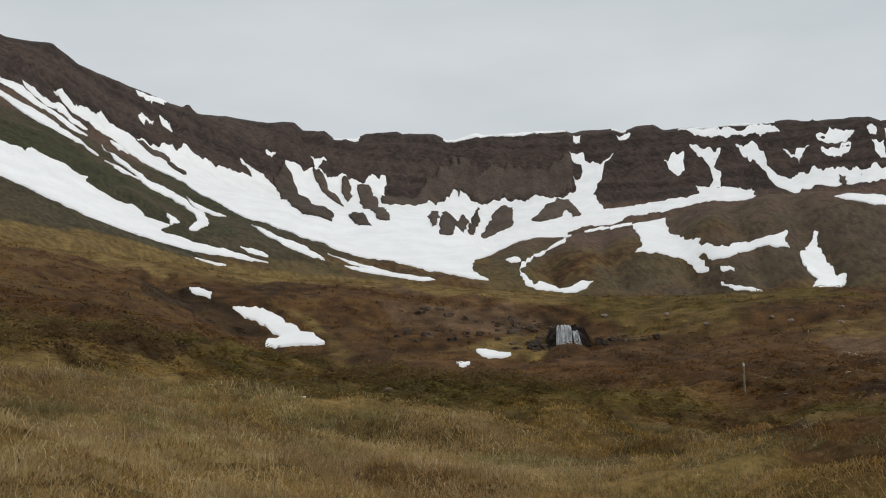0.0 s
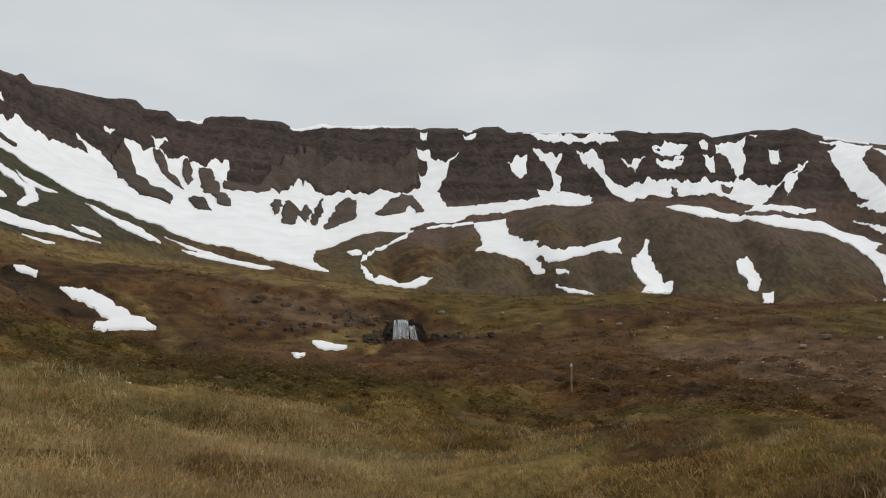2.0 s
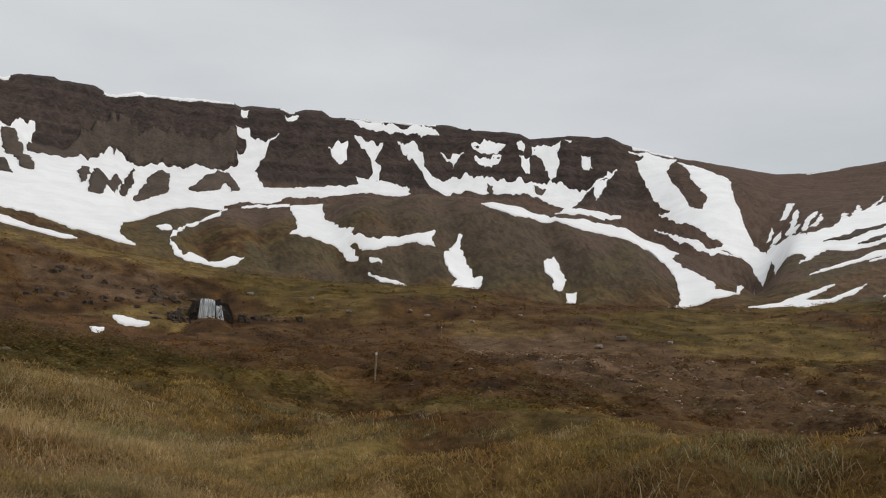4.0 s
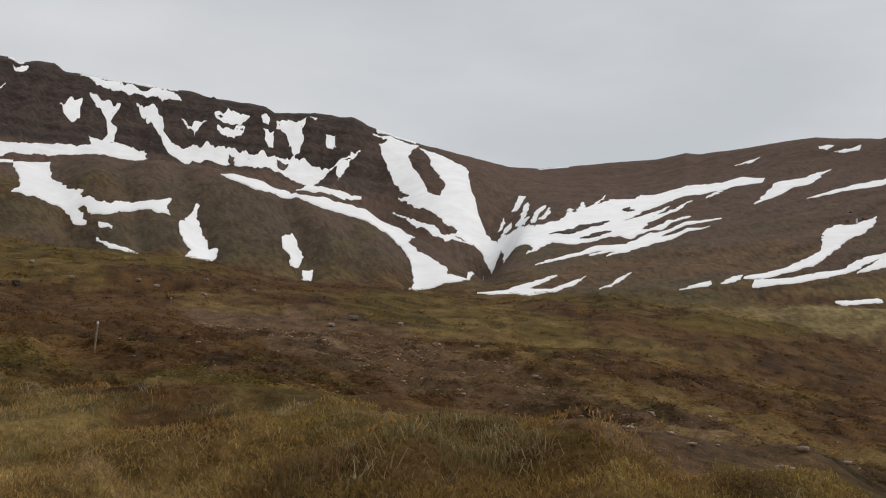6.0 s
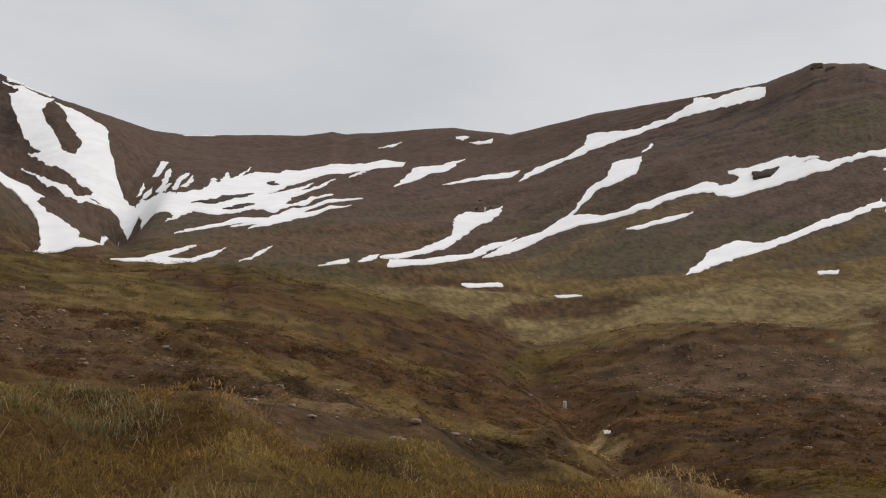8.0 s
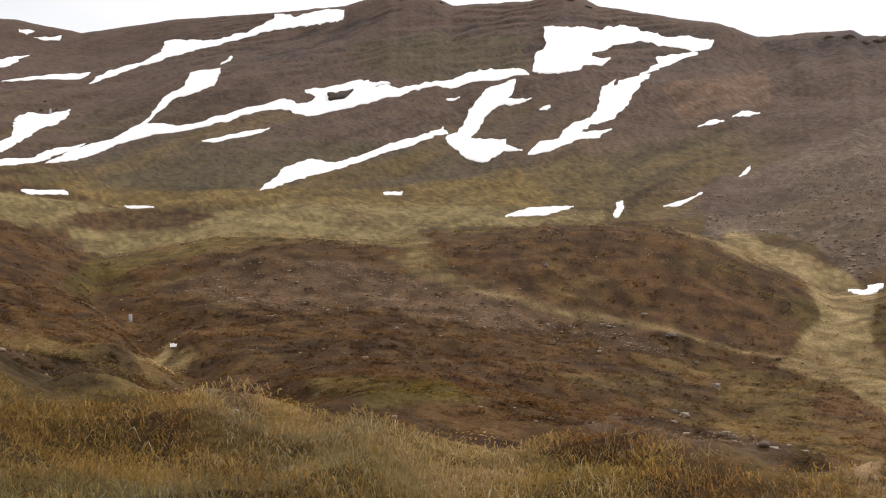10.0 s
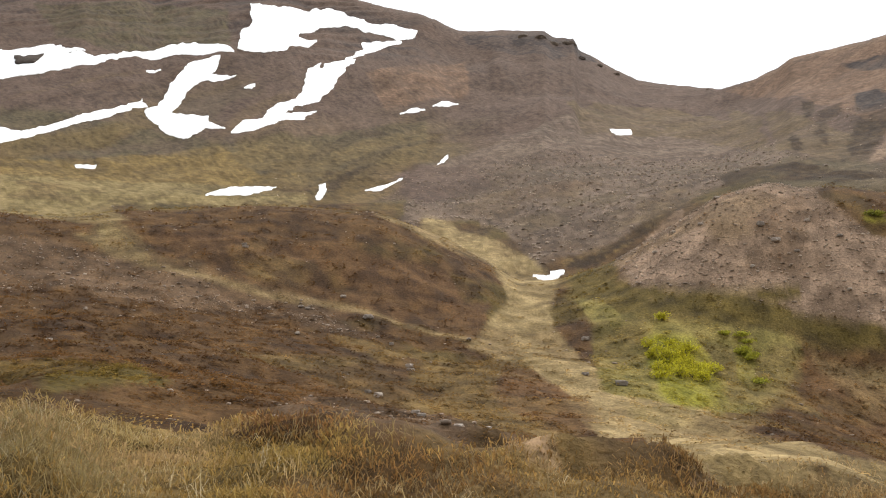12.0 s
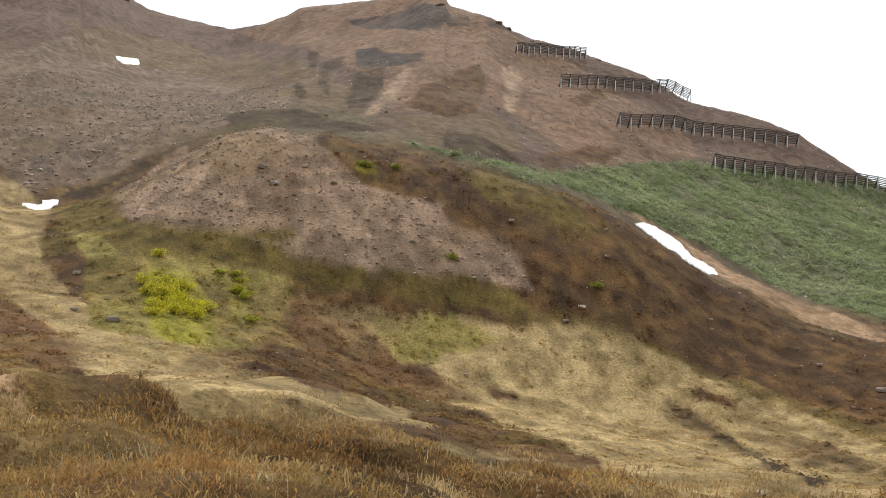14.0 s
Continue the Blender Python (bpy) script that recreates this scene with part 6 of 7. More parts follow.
def ripeness(bearing):
    """How bleached the bank's growth is, round the viewpoint."""
    return np.interp(bearing, (-30, 2, 11, 42, 58, 70, 88, 98, 112, 145), (1.10, 1.25, 0.85, 0.85, 1.10, 1.15, 1.25, 1.00, 1.20, 0.90))[:, None]


def long_grass(count, lo, hi, blades):
    """Tufts of long bent dry grass in straw, rust and green."""
    x, y, bearing, dist = scatter(count, lo, hi)
    keep = (dist < edge_of(bearing) * (1 + 0.06 * fbm(x, y, 2.0, 2, 143))) & (rng.uniform(0, 1, count) < 0.12 + 0.88 * meadow(x, y, bearing))
    x, y, bearing, dist = x[keep], y[keep], bearing[keep], dist[keep]
    n = len(x)
    rust, green = smoothstep(0.0, 0.5, fbm(x, y, 2.6, 3, 145))[:, None], smoothstep(0.05, 0.55, fbm(x, y, 3.4, 3, 147) + 0.25 * smoothstep(-6, -18, bearing))[:, None] * (1 - 0.5 * smoothstep(58, 70, bearing))[:, None]
    colour = np.tile(np.array((0.362, 0.264, 0.124)), (n, 1))
    colour = colour * (1 - 0.75 * rust) + 0.75 * rust * np.array((0.250, 0.148, 0.072))
    colour = colour * (1 - 0.70 * green) + 0.70 * green * np.array((0.205, 0.185, 0.074))
    pale = (rng.uniform(0, 1, (n, 1)) < 0.16)
    colour = np.where(pale, (0.425, 0.348, 0.208), colour) * rng.uniform(0.75, 1.25, (n, 1)) * ripeness(bearing) * (0.78 + 0.4 * smoothstep(-0.4, 0.5, fbm(x, y, 1.4, 2, 149)))[:, None]
    tall = rng.uniform(0.17, 0.42, n) * (0.75 + 0.35 * smoothstep(-0.3, 0.4, fbm(x, y, 1.8, 2, 151)))
    return tuft_blades(x, y, colour, blades, tall, 0.0035 + dist * 0.00040, 1.55)


def sprigs(count, lo, hi, each):
    """Low heather and crowberry twigs, one thin leaf each, thick as a carpet."""
    x, y, bearing, dist = scatter(count, lo, hi)
    keep = (dist < edge_of(bearing) * (1.02 + 0.08 * fbm(x, y, 1.6, 2, 143))) & (rng.uniform(0, 1, count) < 1.0 - 0.55 * meadow(x, y, bearing))
    x, y, bearing, dist = x[keep], y[keep], bearing[keep], dist[keep]
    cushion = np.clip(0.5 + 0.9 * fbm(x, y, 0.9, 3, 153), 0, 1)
    # shade between cushions is put into the colour: low sprigs darker, raised ones lighter
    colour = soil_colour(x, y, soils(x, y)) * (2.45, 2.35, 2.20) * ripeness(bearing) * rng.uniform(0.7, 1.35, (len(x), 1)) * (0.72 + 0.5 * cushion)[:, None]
    olive = (0.42 * smoothstep(12, 26, bearing) * (1 - smoothstep(56, 70, bearing)) * smoothstep(-0.3, 0.35, fbm(x, y, 1.7, 2, 155)))[:, None]
    colour = np.minimum(colour * (1 - olive) + olive * np.array((0.215, 0.180, 0.060)), (0.360, 0.250, 0.122))
    i = np.repeat(np.arange(len(x)), each)
    n = len(i)
    bx, by = x[i] + rng.normal(0, 0.11, n), y[i] + rng.normal(0, 0.11, n)
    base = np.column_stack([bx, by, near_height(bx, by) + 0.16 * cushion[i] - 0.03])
    a, lean = rng.uniform(0, 6.283, n), rng.uniform(0.3, 1.45, n)
    length = rng.uniform(0.035, 0.095, n) * (0.8 + 0.02 * dist[i])
    tip = base + np.column_stack([np.cos(a) * np.sin(lean), np.sin(a) * np.sin(lean), np.cos(lean)]) * length[:, None]
    turn, w = a + rng.uniform(0.8, 2.3, n), (0.004 + 0.0007 * dist[i]) * rng.uniform(0.6, 1.4, n)
    side = np.column_stack([np.cos(turn), np.sin(turn), 0 * turn]) * w[:, None]
    co = np.stack([base - 0.4 * side, base + 0.4 * side, tip + 0.5 * side, tip - 0.5 * side], 1).reshape(-1, 3)
    k = np.arange(n)[:, None] * 4
    tri = np.concatenate([k + [0, 1, 2], k + [0, 2, 3]], 1).reshape(-1, 3)
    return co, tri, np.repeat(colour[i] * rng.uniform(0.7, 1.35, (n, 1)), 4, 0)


joined("dry_grass", [long_grass(15000, 6.8, 14.0, 14), long_grass(36000, 14.0, 27.0, 12)], GRASS,
       "tufts of dry straw-coloured grass on the near bank", "grass")
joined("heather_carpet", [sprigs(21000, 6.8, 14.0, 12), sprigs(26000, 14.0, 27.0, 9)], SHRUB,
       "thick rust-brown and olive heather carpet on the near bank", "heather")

# heather, crowberry and grass cushions over the middle ground
pieces = []
for lo, hi, count, leaves, size in ((12, 24, 2500, 30, 0.026), (24, 45, 9000, 24, 0.054), (45, 85, 12000, 15, 0.086), (85, 160, 8500, 12, 0.12)):
    x, y, bearing, dist = scatter(count, lo, hi)
    w = soils(x, y)
    keep = rng.uniform(0, 1, count) > 1.15 * w[:, BARE].sum(1) + 0.45 * w[:, KI["stony"]] + 0.62 * w[:, KI["straw"]] + 0.55 * w[:, KI["gold"]]
    keep &= dist > edge_of(bearing)
    for outline in SNOWS:
        if outline[0][1] < 200:
            keep &= ~inside(np.array(outline), bearing, dist)
    x, y, w = x[keep], y[keep], w[keep]
    radius = rng.uniform(0.4, 1.2, len(x)) * (0.18 + 0.0052 * (lo + hi) / 2)
    height = radius * rng.uniform(0.22, 0.55, len(x)) * (1 - 0.7 * w[:, KI["straw"]])
    colour = soil_colour(x, y, w) * (1.60, 1.52, 1.40) * rng.uniform(0.72, 1.28, (len(x), 1))
    pieces.append(clump_leaves(x, y, colour, leaves, radius, height, np.full(len(x), size)))
# dark rounded bushes of dwarf birch and crowberry in the hollow behind the bank
x, y, bearing, dist = scatter(4600, 21, 46, -26, 62)
ridge = 1 - 2.0 * np.abs(fbm(x, y, 5.0, 3, 15))
keep = (dist > edge_of(bearing) + 1) & (rng.uniform(0, 1, len(x)) < smoothstep(0.1, 0.7, ridge) * (1 - 0.8 * smoothstep(4, 14, bearing)))
x, y, bearing = x[keep], y[keep], bearing[keep]
tone = np.clip(0.5 + 0.8 * fbm(x, y, 4.0, 3, 157) + 0.3 * rng.uniform(-1, 1, len(x)), 0, 1)[:, None]
colour = np.array((0.112, 0.068, 0.034)) * (1 - tone) + np.array((0.165, 0.130, 0.046)) * tone
radius = rng.uniform(0.30, 0.85, len(x))
pieces.append(clump_leaves(x, y, colour * rng.uniform(0.7, 1.3, (len(x), 1)), 56, radius, radius * rng.uniform(0.3, 0.65, len(x)), np.full(len(x), 0.058)))
joined("heath_shrubs", pieces, SHRUB, "brown cushions of heather and crowberry over the slopes", "heath")

# lupins on the far hillside
x, y, bearing, dist = scatter(60000, 110, 290, 108, 142)
w = soils(x, y)[:, KI["lupine"]]
keep = rng.uniform(0, 1, len(x)) < w * 0.55
x, y = x[keep][:9000], y[keep][:9000]
tone = np.clip(0.5 + 0.6 * fbm(x, y, 14, 3, 201), 0, 1)[:, None]
joined("lupine_plants", [clump_leaves(x, y, np.array((0.195, 0.225, 0.108)) * (1 - tone) + np.array((0.310, 0.350, 0.172)) * tone, 18,
                                      rng.uniform(0.45, 0.95, len(x)), rng.uniform(0.35, 0.7, len(x)), np.full(len(x), 0.17))],
       LEAF, "dense green lupine plants covering the hillside under the fences", "lupine")


# ---- stones ----
def rock_mesh(name, seed, detail=1, flat=0.7, material=STONE, rough=0.3):
    """A broken, uneven stone of about one metre across, sunk a little below its base."""
    bm = bmesh.new()
    bmesh.ops.create_icosphere(bm, subdivisions=detail, radius=0.5)
    for v in bm.verts:
        p = v.co * 2.3 + Vector((seed * 3.7, seed * 1.3, 0))
        v.co *= 1 + rough * noise.noise(p) + 0.5 * rough * noise.noise(p * 2.7)
        # chop planes make broken faces
        v.co.x, v.co.y, v.co.z = min(max(v.co.x, -0.42), 0.45), min(max(v.co.y, -0.44), 0.40), min(v.co.z, 0.36) * flat
    me = bpy.data.meshes.new(name)
    bm.to_mesh(me)
    bm.free()
    me.materials.append(material)
    return me


def stones_on(name, lo, hi, count, sizes, pick, label, b0=-26.0, b1=142.0):
    """Loose stones too many to count, joined."""
    x, y, bearing, dist = scatter(count, lo, hi, b0, b1)
    keep = rng.uniform(0, 1, count) < pick(soils(x, y))
    x, y = x[keep], y[keep]
    forms = []
    for s in range(6):
        me = rock_mesh("form", s + 11, 1, 0.55)
        me.calc_loop_triangles()
        co = np.array([v.co for v in me.vertices])
        forms.append((co, np.array([t.vertices for t in me.loop_triangles])))
        bpy.data.meshes.remove(me)
    cos, tris, tints, start = [], [], [], 0
    for px, py, pz in zip(x, y, ground(x, y)):
        co, tri = forms[rng.integers(6)]
        size = sizes[0] * (sizes[1] / sizes[0]) ** (rng.uniform() ** 2.2)
        a = rng.uniform(0, 6.283)
        turn = np.array(((np.cos(a), -np.sin(a), 0), (np.sin(a), np.cos(a), 0), (0, 0, 1))) * size * rng.uniform(0.7, 1.3, 3)
        cos.append(co @ turn.T + (px, py, pz + 0.12 * size)), tris.append(tri + start)
        tints.append(np.tile(np.array((0.40, 0.315, 0.245)) * rng.uniform(0.6, 1.4), (len(co), 1)))
        start += len(co)
    me = mesh_of(name, np.vstack(cos), np.vstack(tris), PEBBLE, False, np.vstack(tints))
    return tagged(new(name, me), label, "stones", kind="stuff")


PEBBLE = tinted("pebble", 0.9, (7.0, 1.0), 0.35, (0.4, 0.02))
stones_on("loose_stones", 12, 85, 34000, (0.06, 0.24), lambda w: 0.05 * w[:, KI["heath"]] + 0.9 * w[:, KI["stony"]] + w[:, KI["gravel"]],
          "grey stones strewn over the stony heath")
stones_on("mound_stones", 70, 135, 60000, (0.10, 0.38), lambda w: 1.0 * (w[:, KI["gravel"]] + w[:, KI["rubble"]]) + 0.35 * w[:, KI["stony"]] + 0.03 * w[:, KI["heath"]],
          "brown and grey stones covering the gravel mound", 55, 142)

stones_on("slope_stones", 135, 290, 26000, (0.30, 0.90), lambda w: 0.8 * w[:, KI["gravel"]] + 0.16 * w[:, KI["redscree"]] + 0.10 * w[:, KI["scree"]] + 0.02 * w[:, KI["drab"]],
          "brown stones scattered over the scree slopes", 70, 142)

BOULDER_FORMS = [rock_mesh("boulder", s, 3, 0.75) for s in range(5)]


def boulder(bearing, dist, size, label="grey boulder lying on stony brown heath"):
    x, y = plan(bearing, dist)
    ob = new("boulder", BOULDER_FORMS[int(bearing * 7 + dist) % 5])
    ob.matrix_world = pose(x, y, ground_at(x, y) + 0.16 * size, 0, 0, bearing * 37 % 360) @ Matrix.Diagonal((size * 1.15, size * 0.9, size * 0.85, 1))
    tagged(ob, label, "boulder", "boulders on the slopes")


boulder(27.27, 87.6, 0.74)
boulder(28.40, 93.6, 0.90)
boulder(32.95, 65.7, 0.47)
boulder(30.94, 91.2, 0.55)
boulder(44.23, 39.4, 0.31)
boulder(35.08, 64.5, 0.35)
boulder(36.68, 56.8, 0.31)
boulder(18.14, 107.2, 0.58)
boulder(20.55, 102.0, 0.49)
boulder(23.09, 107.6, 0.45)
boulder(38.24, 51.2, 0.28)
boulder(39.76, 48.4, 0.26)
boulder(70.96, 53.0, 0.38)
boulder(87.95, 78.3, 0.42)
boulder(88.94, 70.3, 0.51)
boulder(80.22, 97.1, 0.47)
boulder(85.40, 89.1, 0.48)
boulder(83.22, 86.3, 0.47)
boulder(86.88, 55.4, 0.40)
boulder(86.73, 84.3, 0.85)
boulder(87.41, 55.1, 0.59)
boulder(89.57, 33.3, 0.28)
boulder(89.92, 33.0, 0.24)
boulder(91.93, 28.0, 0.34)
boulder(89.03, 67.9, 0.49)
boulder(80.28, 96.3, 0.52)
boulder(83.08, 74.3, 0.40)
boulder(92.02, 82.4, 0.44)
boulder(98.08, 84.4, 0.61)
boulder(99.91, 67.6, 0.57)
boulder(93.33, 34.1, 0.22)
boulder(83.56, 85.9, 0.46)
boulder(107.00, 99.2, 0.83)
boulder(107.75, 96.9, 0.81)
boulder(103.90, 77.6, 0.74)
boulder(99.95, 67.6, 0.73)
boulder(98.10, 70.0, 0.50)
boulder(104.86, 110.0, 0.66)
boulder(112.60, 94.1, 0.56)
boulder(109.28, 100.1, 0.54)
boulder(110.77, 98.1, 0.59)
boulder(102.64, 105.6, 0.57)
boulder(101.69, 102.0, 0.61)
boulder(120.17, 97.7, 0.59)
boulder(123.92, 88.5, 0.6)
boulder(123.06, 86.5, 0.55)
boulder(125.19, 95.7, 0.52)
boulder(135.66, 91.8, 0.50)
boulder(138.51, 88.2, 0.74)
boulder(111.14, 91.7, 0.49)
boulder(106.57, 94.0, 0.51)
boulder(114.99, 92.5, 0.50)
boulder(117.39, 91.3, 0.49)
boulder(104.05, 102.4, 0.55)
boulder(108.73, 96.1, 0.46)
boulder(98.25, 254.4, 1.22)
boulder(105.87, 220.4, 1.19)
boulder(11.96, 114.4, 0.62)
boulder(17.19, 107.6, 0.58)
boulder(13.94, 107.6, 0.52)
boulder(8.73, 118.0, 0.71)
boulder(20.62, 110.4, 0.53)


# ---- marker posts on the heath ----
def marker_post(bearing, dist, tall):
    x, y = plan(bearing, dist)
    root = tagged(empty_at("marker_post", (x, y, ground_at(x, y)), 20), "weathered wooden marker post with a pale top", "post", "marker posts")
    bm = bmesh.new()
    bmesh.ops.create_cone(bm, cap_ends=True, segments=10, radius1=0.040, radius2=0.034, depth=tall + 0.2, matrix=Matrix.Translation((0, 0, tall / 2 - 0.1)))
    for v in bm.verts:
        v.co.x += 0.03 * v.co.z + 0.004 * noise.noise(v.co * 9)
    part("shaft", bm, WOOD, root)
    bm = bmesh.new()
    bmesh.ops.create_cone(bm, cap_ends=True, segments=10, radius1=0.040, radius2=0.030, depth=0.09, matrix=Matrix.Translation((0.03 * tall, 0, tall + 0.04)))
    part("cap", bm, PAINT, root, "pale painted post top")


marker_post(15.60, 36.2, 0.94)
marker_post(18.91, 94.0, 0.88)


# ---- waterfalls ----
def waterfall(bearing, dist, top, wide, tall, strands, label):
    """Strands of white water, thick and thin, that part as they drop over a rock step."""
    x, y = plan(bearing, dist)
    root = tagged(empty_at("waterfall", (x, y, top - tall), -bearing), label, "waterfall", "waterfalls")
    for k in range(strands):
        side = k >= 0.72 * strands and strands > 4
        u = (k + 0.5) / strands - 0.5 + (0.045 if side else 0.0)
        lip = 0.10 * tall * noise.noise(Vector((k * 2.3, 4, 0))) - (0.22 * tall if side else 0.0)
        bm = bmesh.new()
        rows = []
        for j in range(15):
            s = j / 14
            fall = max(0.0, s - 0.14) / 0.86
            cx = u * wide * (1 + (0.42 if side else 0.16) * fall) + 0.025 * wide * noise.noise(Vector((k * 5.1, s * 4, 3)))
            cy = 0.15 * tall - 0.26 * tall * min(1, s / 0.3) ** 0.6 - 0.05 * tall * fall
            cz = (tall + lip) * (1 - fall ** 1.2) + 0.03 * tall * (1 - min(1, s / 0.14))
            w = wide / strands * (0.85 + 0.9 * noise.noise(Vector((k * 3.7, 0.4, 1))) + 0.5 * noise.noise(Vector((k * 1.7, s * 5, 2))) + 0.35 * fall)
            w = max(w, 0.25 * wide / strands)
            rows.append([bm.verts.new((cx + w * a, cy - 0.35 * w * b, cz)) for a, b in ((-0.5, 0), (-0.25, 0.8), (0.2, 1.0), (0.5, 0.1), (0.1, -0.6))])
        for r0, r1 in zip(rows, rows[1:]):
            for a in range(5):
                bm.faces.new((r0[a], r0[(a + 1) % 5], r1[(a + 1) % 5], r1[a]))
        bm.faces.new(rows[0]), bm.faces.new(rows[-1][::-1])
        bmesh.ops.recalc_face_normals(bm, faces=bm.faces)
        for face in bm.faces:
            face.smooth = True
        part("strand", bm, FOAM, root)


BANK_FORMS = [rock_mesh("bank_rock", s + 51, 3, 0.9, BROWN_ROCK, 0.5) for s in range(5)]
CRAG_FORMS = [rock_mesh("crag", s + 31, 3, 1.0, BASALT, 0.42) for s in range(5)]


def crag(bearing, dist, size, tall=1.0, label="dark angular basalt block beside the waterfall", sink=0.15):
    x, y = plan(bearing, dist)
    wet = "basalt" in label
    ob = new("basalt_block" if wet else "bank_rock", (CRAG_FORMS if wet else BANK_FORMS)[int(bearing * 13 + dist * 3) % 5])
    ob.matrix_world = pose(x, y, ground_at(x, y) + (0.36 * tall - sink) * size, 6, -8, bearing * 53 % 360) @ Matrix.Diagonal((size, size * 0.85, size * tall, 1))
    tagged(ob, label, "rock", "basalt blocks" if wet else "rocks in the bank")


def rock_step(bearing, dist, low, high, wide):
    """The dark, hollowed rock face that a waterfall drops over."""
    x, y = plan(bearing, dist)
    bm = bmesh.new()
    rows = []
    for j in range(15):
        s = j / 11
        row = []
        for i in range(29):
            u = (i / 28 - 0.5) * wide
            back = 0.75 * math.exp(-(u / (0.30 * wide)) ** 2) - 0.5 * (abs(u) / wide) ** 2
            p = Vector((u * 1.3, 7.0, s * 3.1))
            rough = 0.26 * noise.noise(p) + 0.16 * noise.noise(p * 2.3) + 0.10 * (math.floor(s * 4.2 + 0.6 * noise.noise(p)) % 2)
            z = (high - low) * min(s, 1.0) * (1 - 0.7 * (abs(u) / wide * 2) ** 5 + 0.12 * noise.noise(Vector((u * 1.9, 2, 0)))) - 0.3 * (j == 0)
            row.append(bm.verts.new((u, back + rough * (1.0 - 0.4 * max(0, s - 1)) + 2.2 * max(0.0, s - 1.0) * 3, z + 0.10 * noise.noise(p * 1.7) - 0.15 * max(0.0, s - 1.0) * 3)))
        rows.append(row)
    for r0, r1 in zip(rows, rows[1:]):
        for a in range(28):
            bm.faces.new((r0[a], r0[a + 1], r1[a + 1], r1[a]))
    me = bpy.data.meshes.new("rock_step")
    bm.to_mesh(me)
    bm.free()
    me.materials.append(BASALT)
    ob = new("rock_step", me)
    ob.matrix_world = pose(x, y, low, 0, 0, -bearing)
    tagged(ob, "dark wet basalt step behind the waterfall", "rock")


rock_step(6.74, 105.2, 16.3, 18.95, 4.4)
waterfall(6.72, 105.2, 18.85, 1.9, 2.4, 22, "white waterfall dropping over a dark basalt step")
waterfall(58.87, 81.8, 6.27, 0.24, 0.6, 2, "small white cascade in the creek bed")
waterfall(54.34, 594.1, 142.48, 0.9, 4.2, 2, "thin far waterfall above a snow field")
crag(5.1, 105.2, 1.3, 0.9)
crag(4.8, 104.6, 0.9, 0.8)
crag(8.4, 105.2, 1.2, 0.9)
crag(8.7, 104.6, 0.9, 0.7)
crag(9.1, 106, 1.0, 0.6)
crag(5.9, 103.2, 0.7, 0.7)
crag(7.3, 103.0, 0.6, 0.7)
crag(6.5, 102.4, 0.5, 0.6)
# broken rock showing through the heath bank beside the waterfall
spots = random.Random(5)
for k in range(64):
    b = spots.uniform(-2.5, 5.9) if k % 2 else spots.uniform(3.0, 5.9)
    crag(b, spots.uniform(106.5, 121) - 0.6 * max(0.0, b), spots.uniform(0.45, 1.5), spots.uniform(0.5, 1.0), "brown broken rock showing through the heath bank", 0.34)
for k in range(14):
    crag(spots.uniform(8.2, 11.5), spots.uniform(104.5, 109), spots.uniform(0.4, 1.0), spots.uniform(0.5, 0.9), "brown broken rock showing through the heath bank", 0.34)
crag(53.90, 604, 2.4, 0.8, "dark crag round a thin far waterfall")
crag(54.65, 605, 2.4, 0.8, "dark crag round a thin far waterfall")
crag(54.05, 637, 2.0, 0.8, "dark crag round a thin far waterfall")
crag(71.82, 725, 10.6, 0.55, "dark broken crag on the mountain ridge", 0.3)
crag(72.53, 709, 8.1, 0.55, "dark broken crag on the mountain ridge", 0.3)
crag(74.52, 699, 5.8, 0.55, "dark broken crag on the mountain ridge", 0.3)
crag(80.84, 648, 8.8, 0.55, "dark broken crag on the mountain ridge", 0.3)
crag(81.57, 635, 7.9, 0.55, "dark broken crag on the mountain ridge", 0.3)
crag(82.49, 623, 5.2, 0.55, "dark broken crag on the mountain ridge", 0.3)
crag(94.82, 519, 7.0, 0.55, "dark broken crag on the mountain ridge", 0.3)
crag(95.71, 512, 6.9, 0.55, "dark broken crag on the mountain ridge", 0.3)
crag(96.45, 512, 6.4, 0.55, "dark broken crag on the mountain ridge", 0.3)
crag(97.27, 517, 8.1, 0.55, "dark broken crag on the mountain ridge", 0.3)
crag(97.91, 510, 5.3, 0.55, "dark broken crag on the mountain ridge", 0.3)
crag(98.85, 514, 4.8, 0.55, "dark broken crag on the mountain ridge", 0.3)
crag(99.71, 514, 4.3, 0.55, "dark broken crag on the mountain ridge", 0.3)
crag(104.51, 483, 2.5, 0.55, "dark broken crag on the mountain ridge", 0.3)
crag(119.17, 313, 2.9, 0.55, "dark broken crag on the mountain ridge", 0.3)
crag(119.68, 314, 2.9, 0.55, "dark broken crag on the mountain ridge", 0.3)
crag(120.98, 308, 1.9, 0.55, "dark broken crag on the mountain ridge", 0.3)
crag(116.13, 327, 3.4, 0.55, "dark broken crag on the mountain ridge", 0.3)
crag(124.57, 299, 1.6, 0.55, "dark broken crag on the mountain ridge", 0.3)
crag(126.92, 289, 1.3, 0.55, "dark broken crag on the mountain ridge", 0.3)


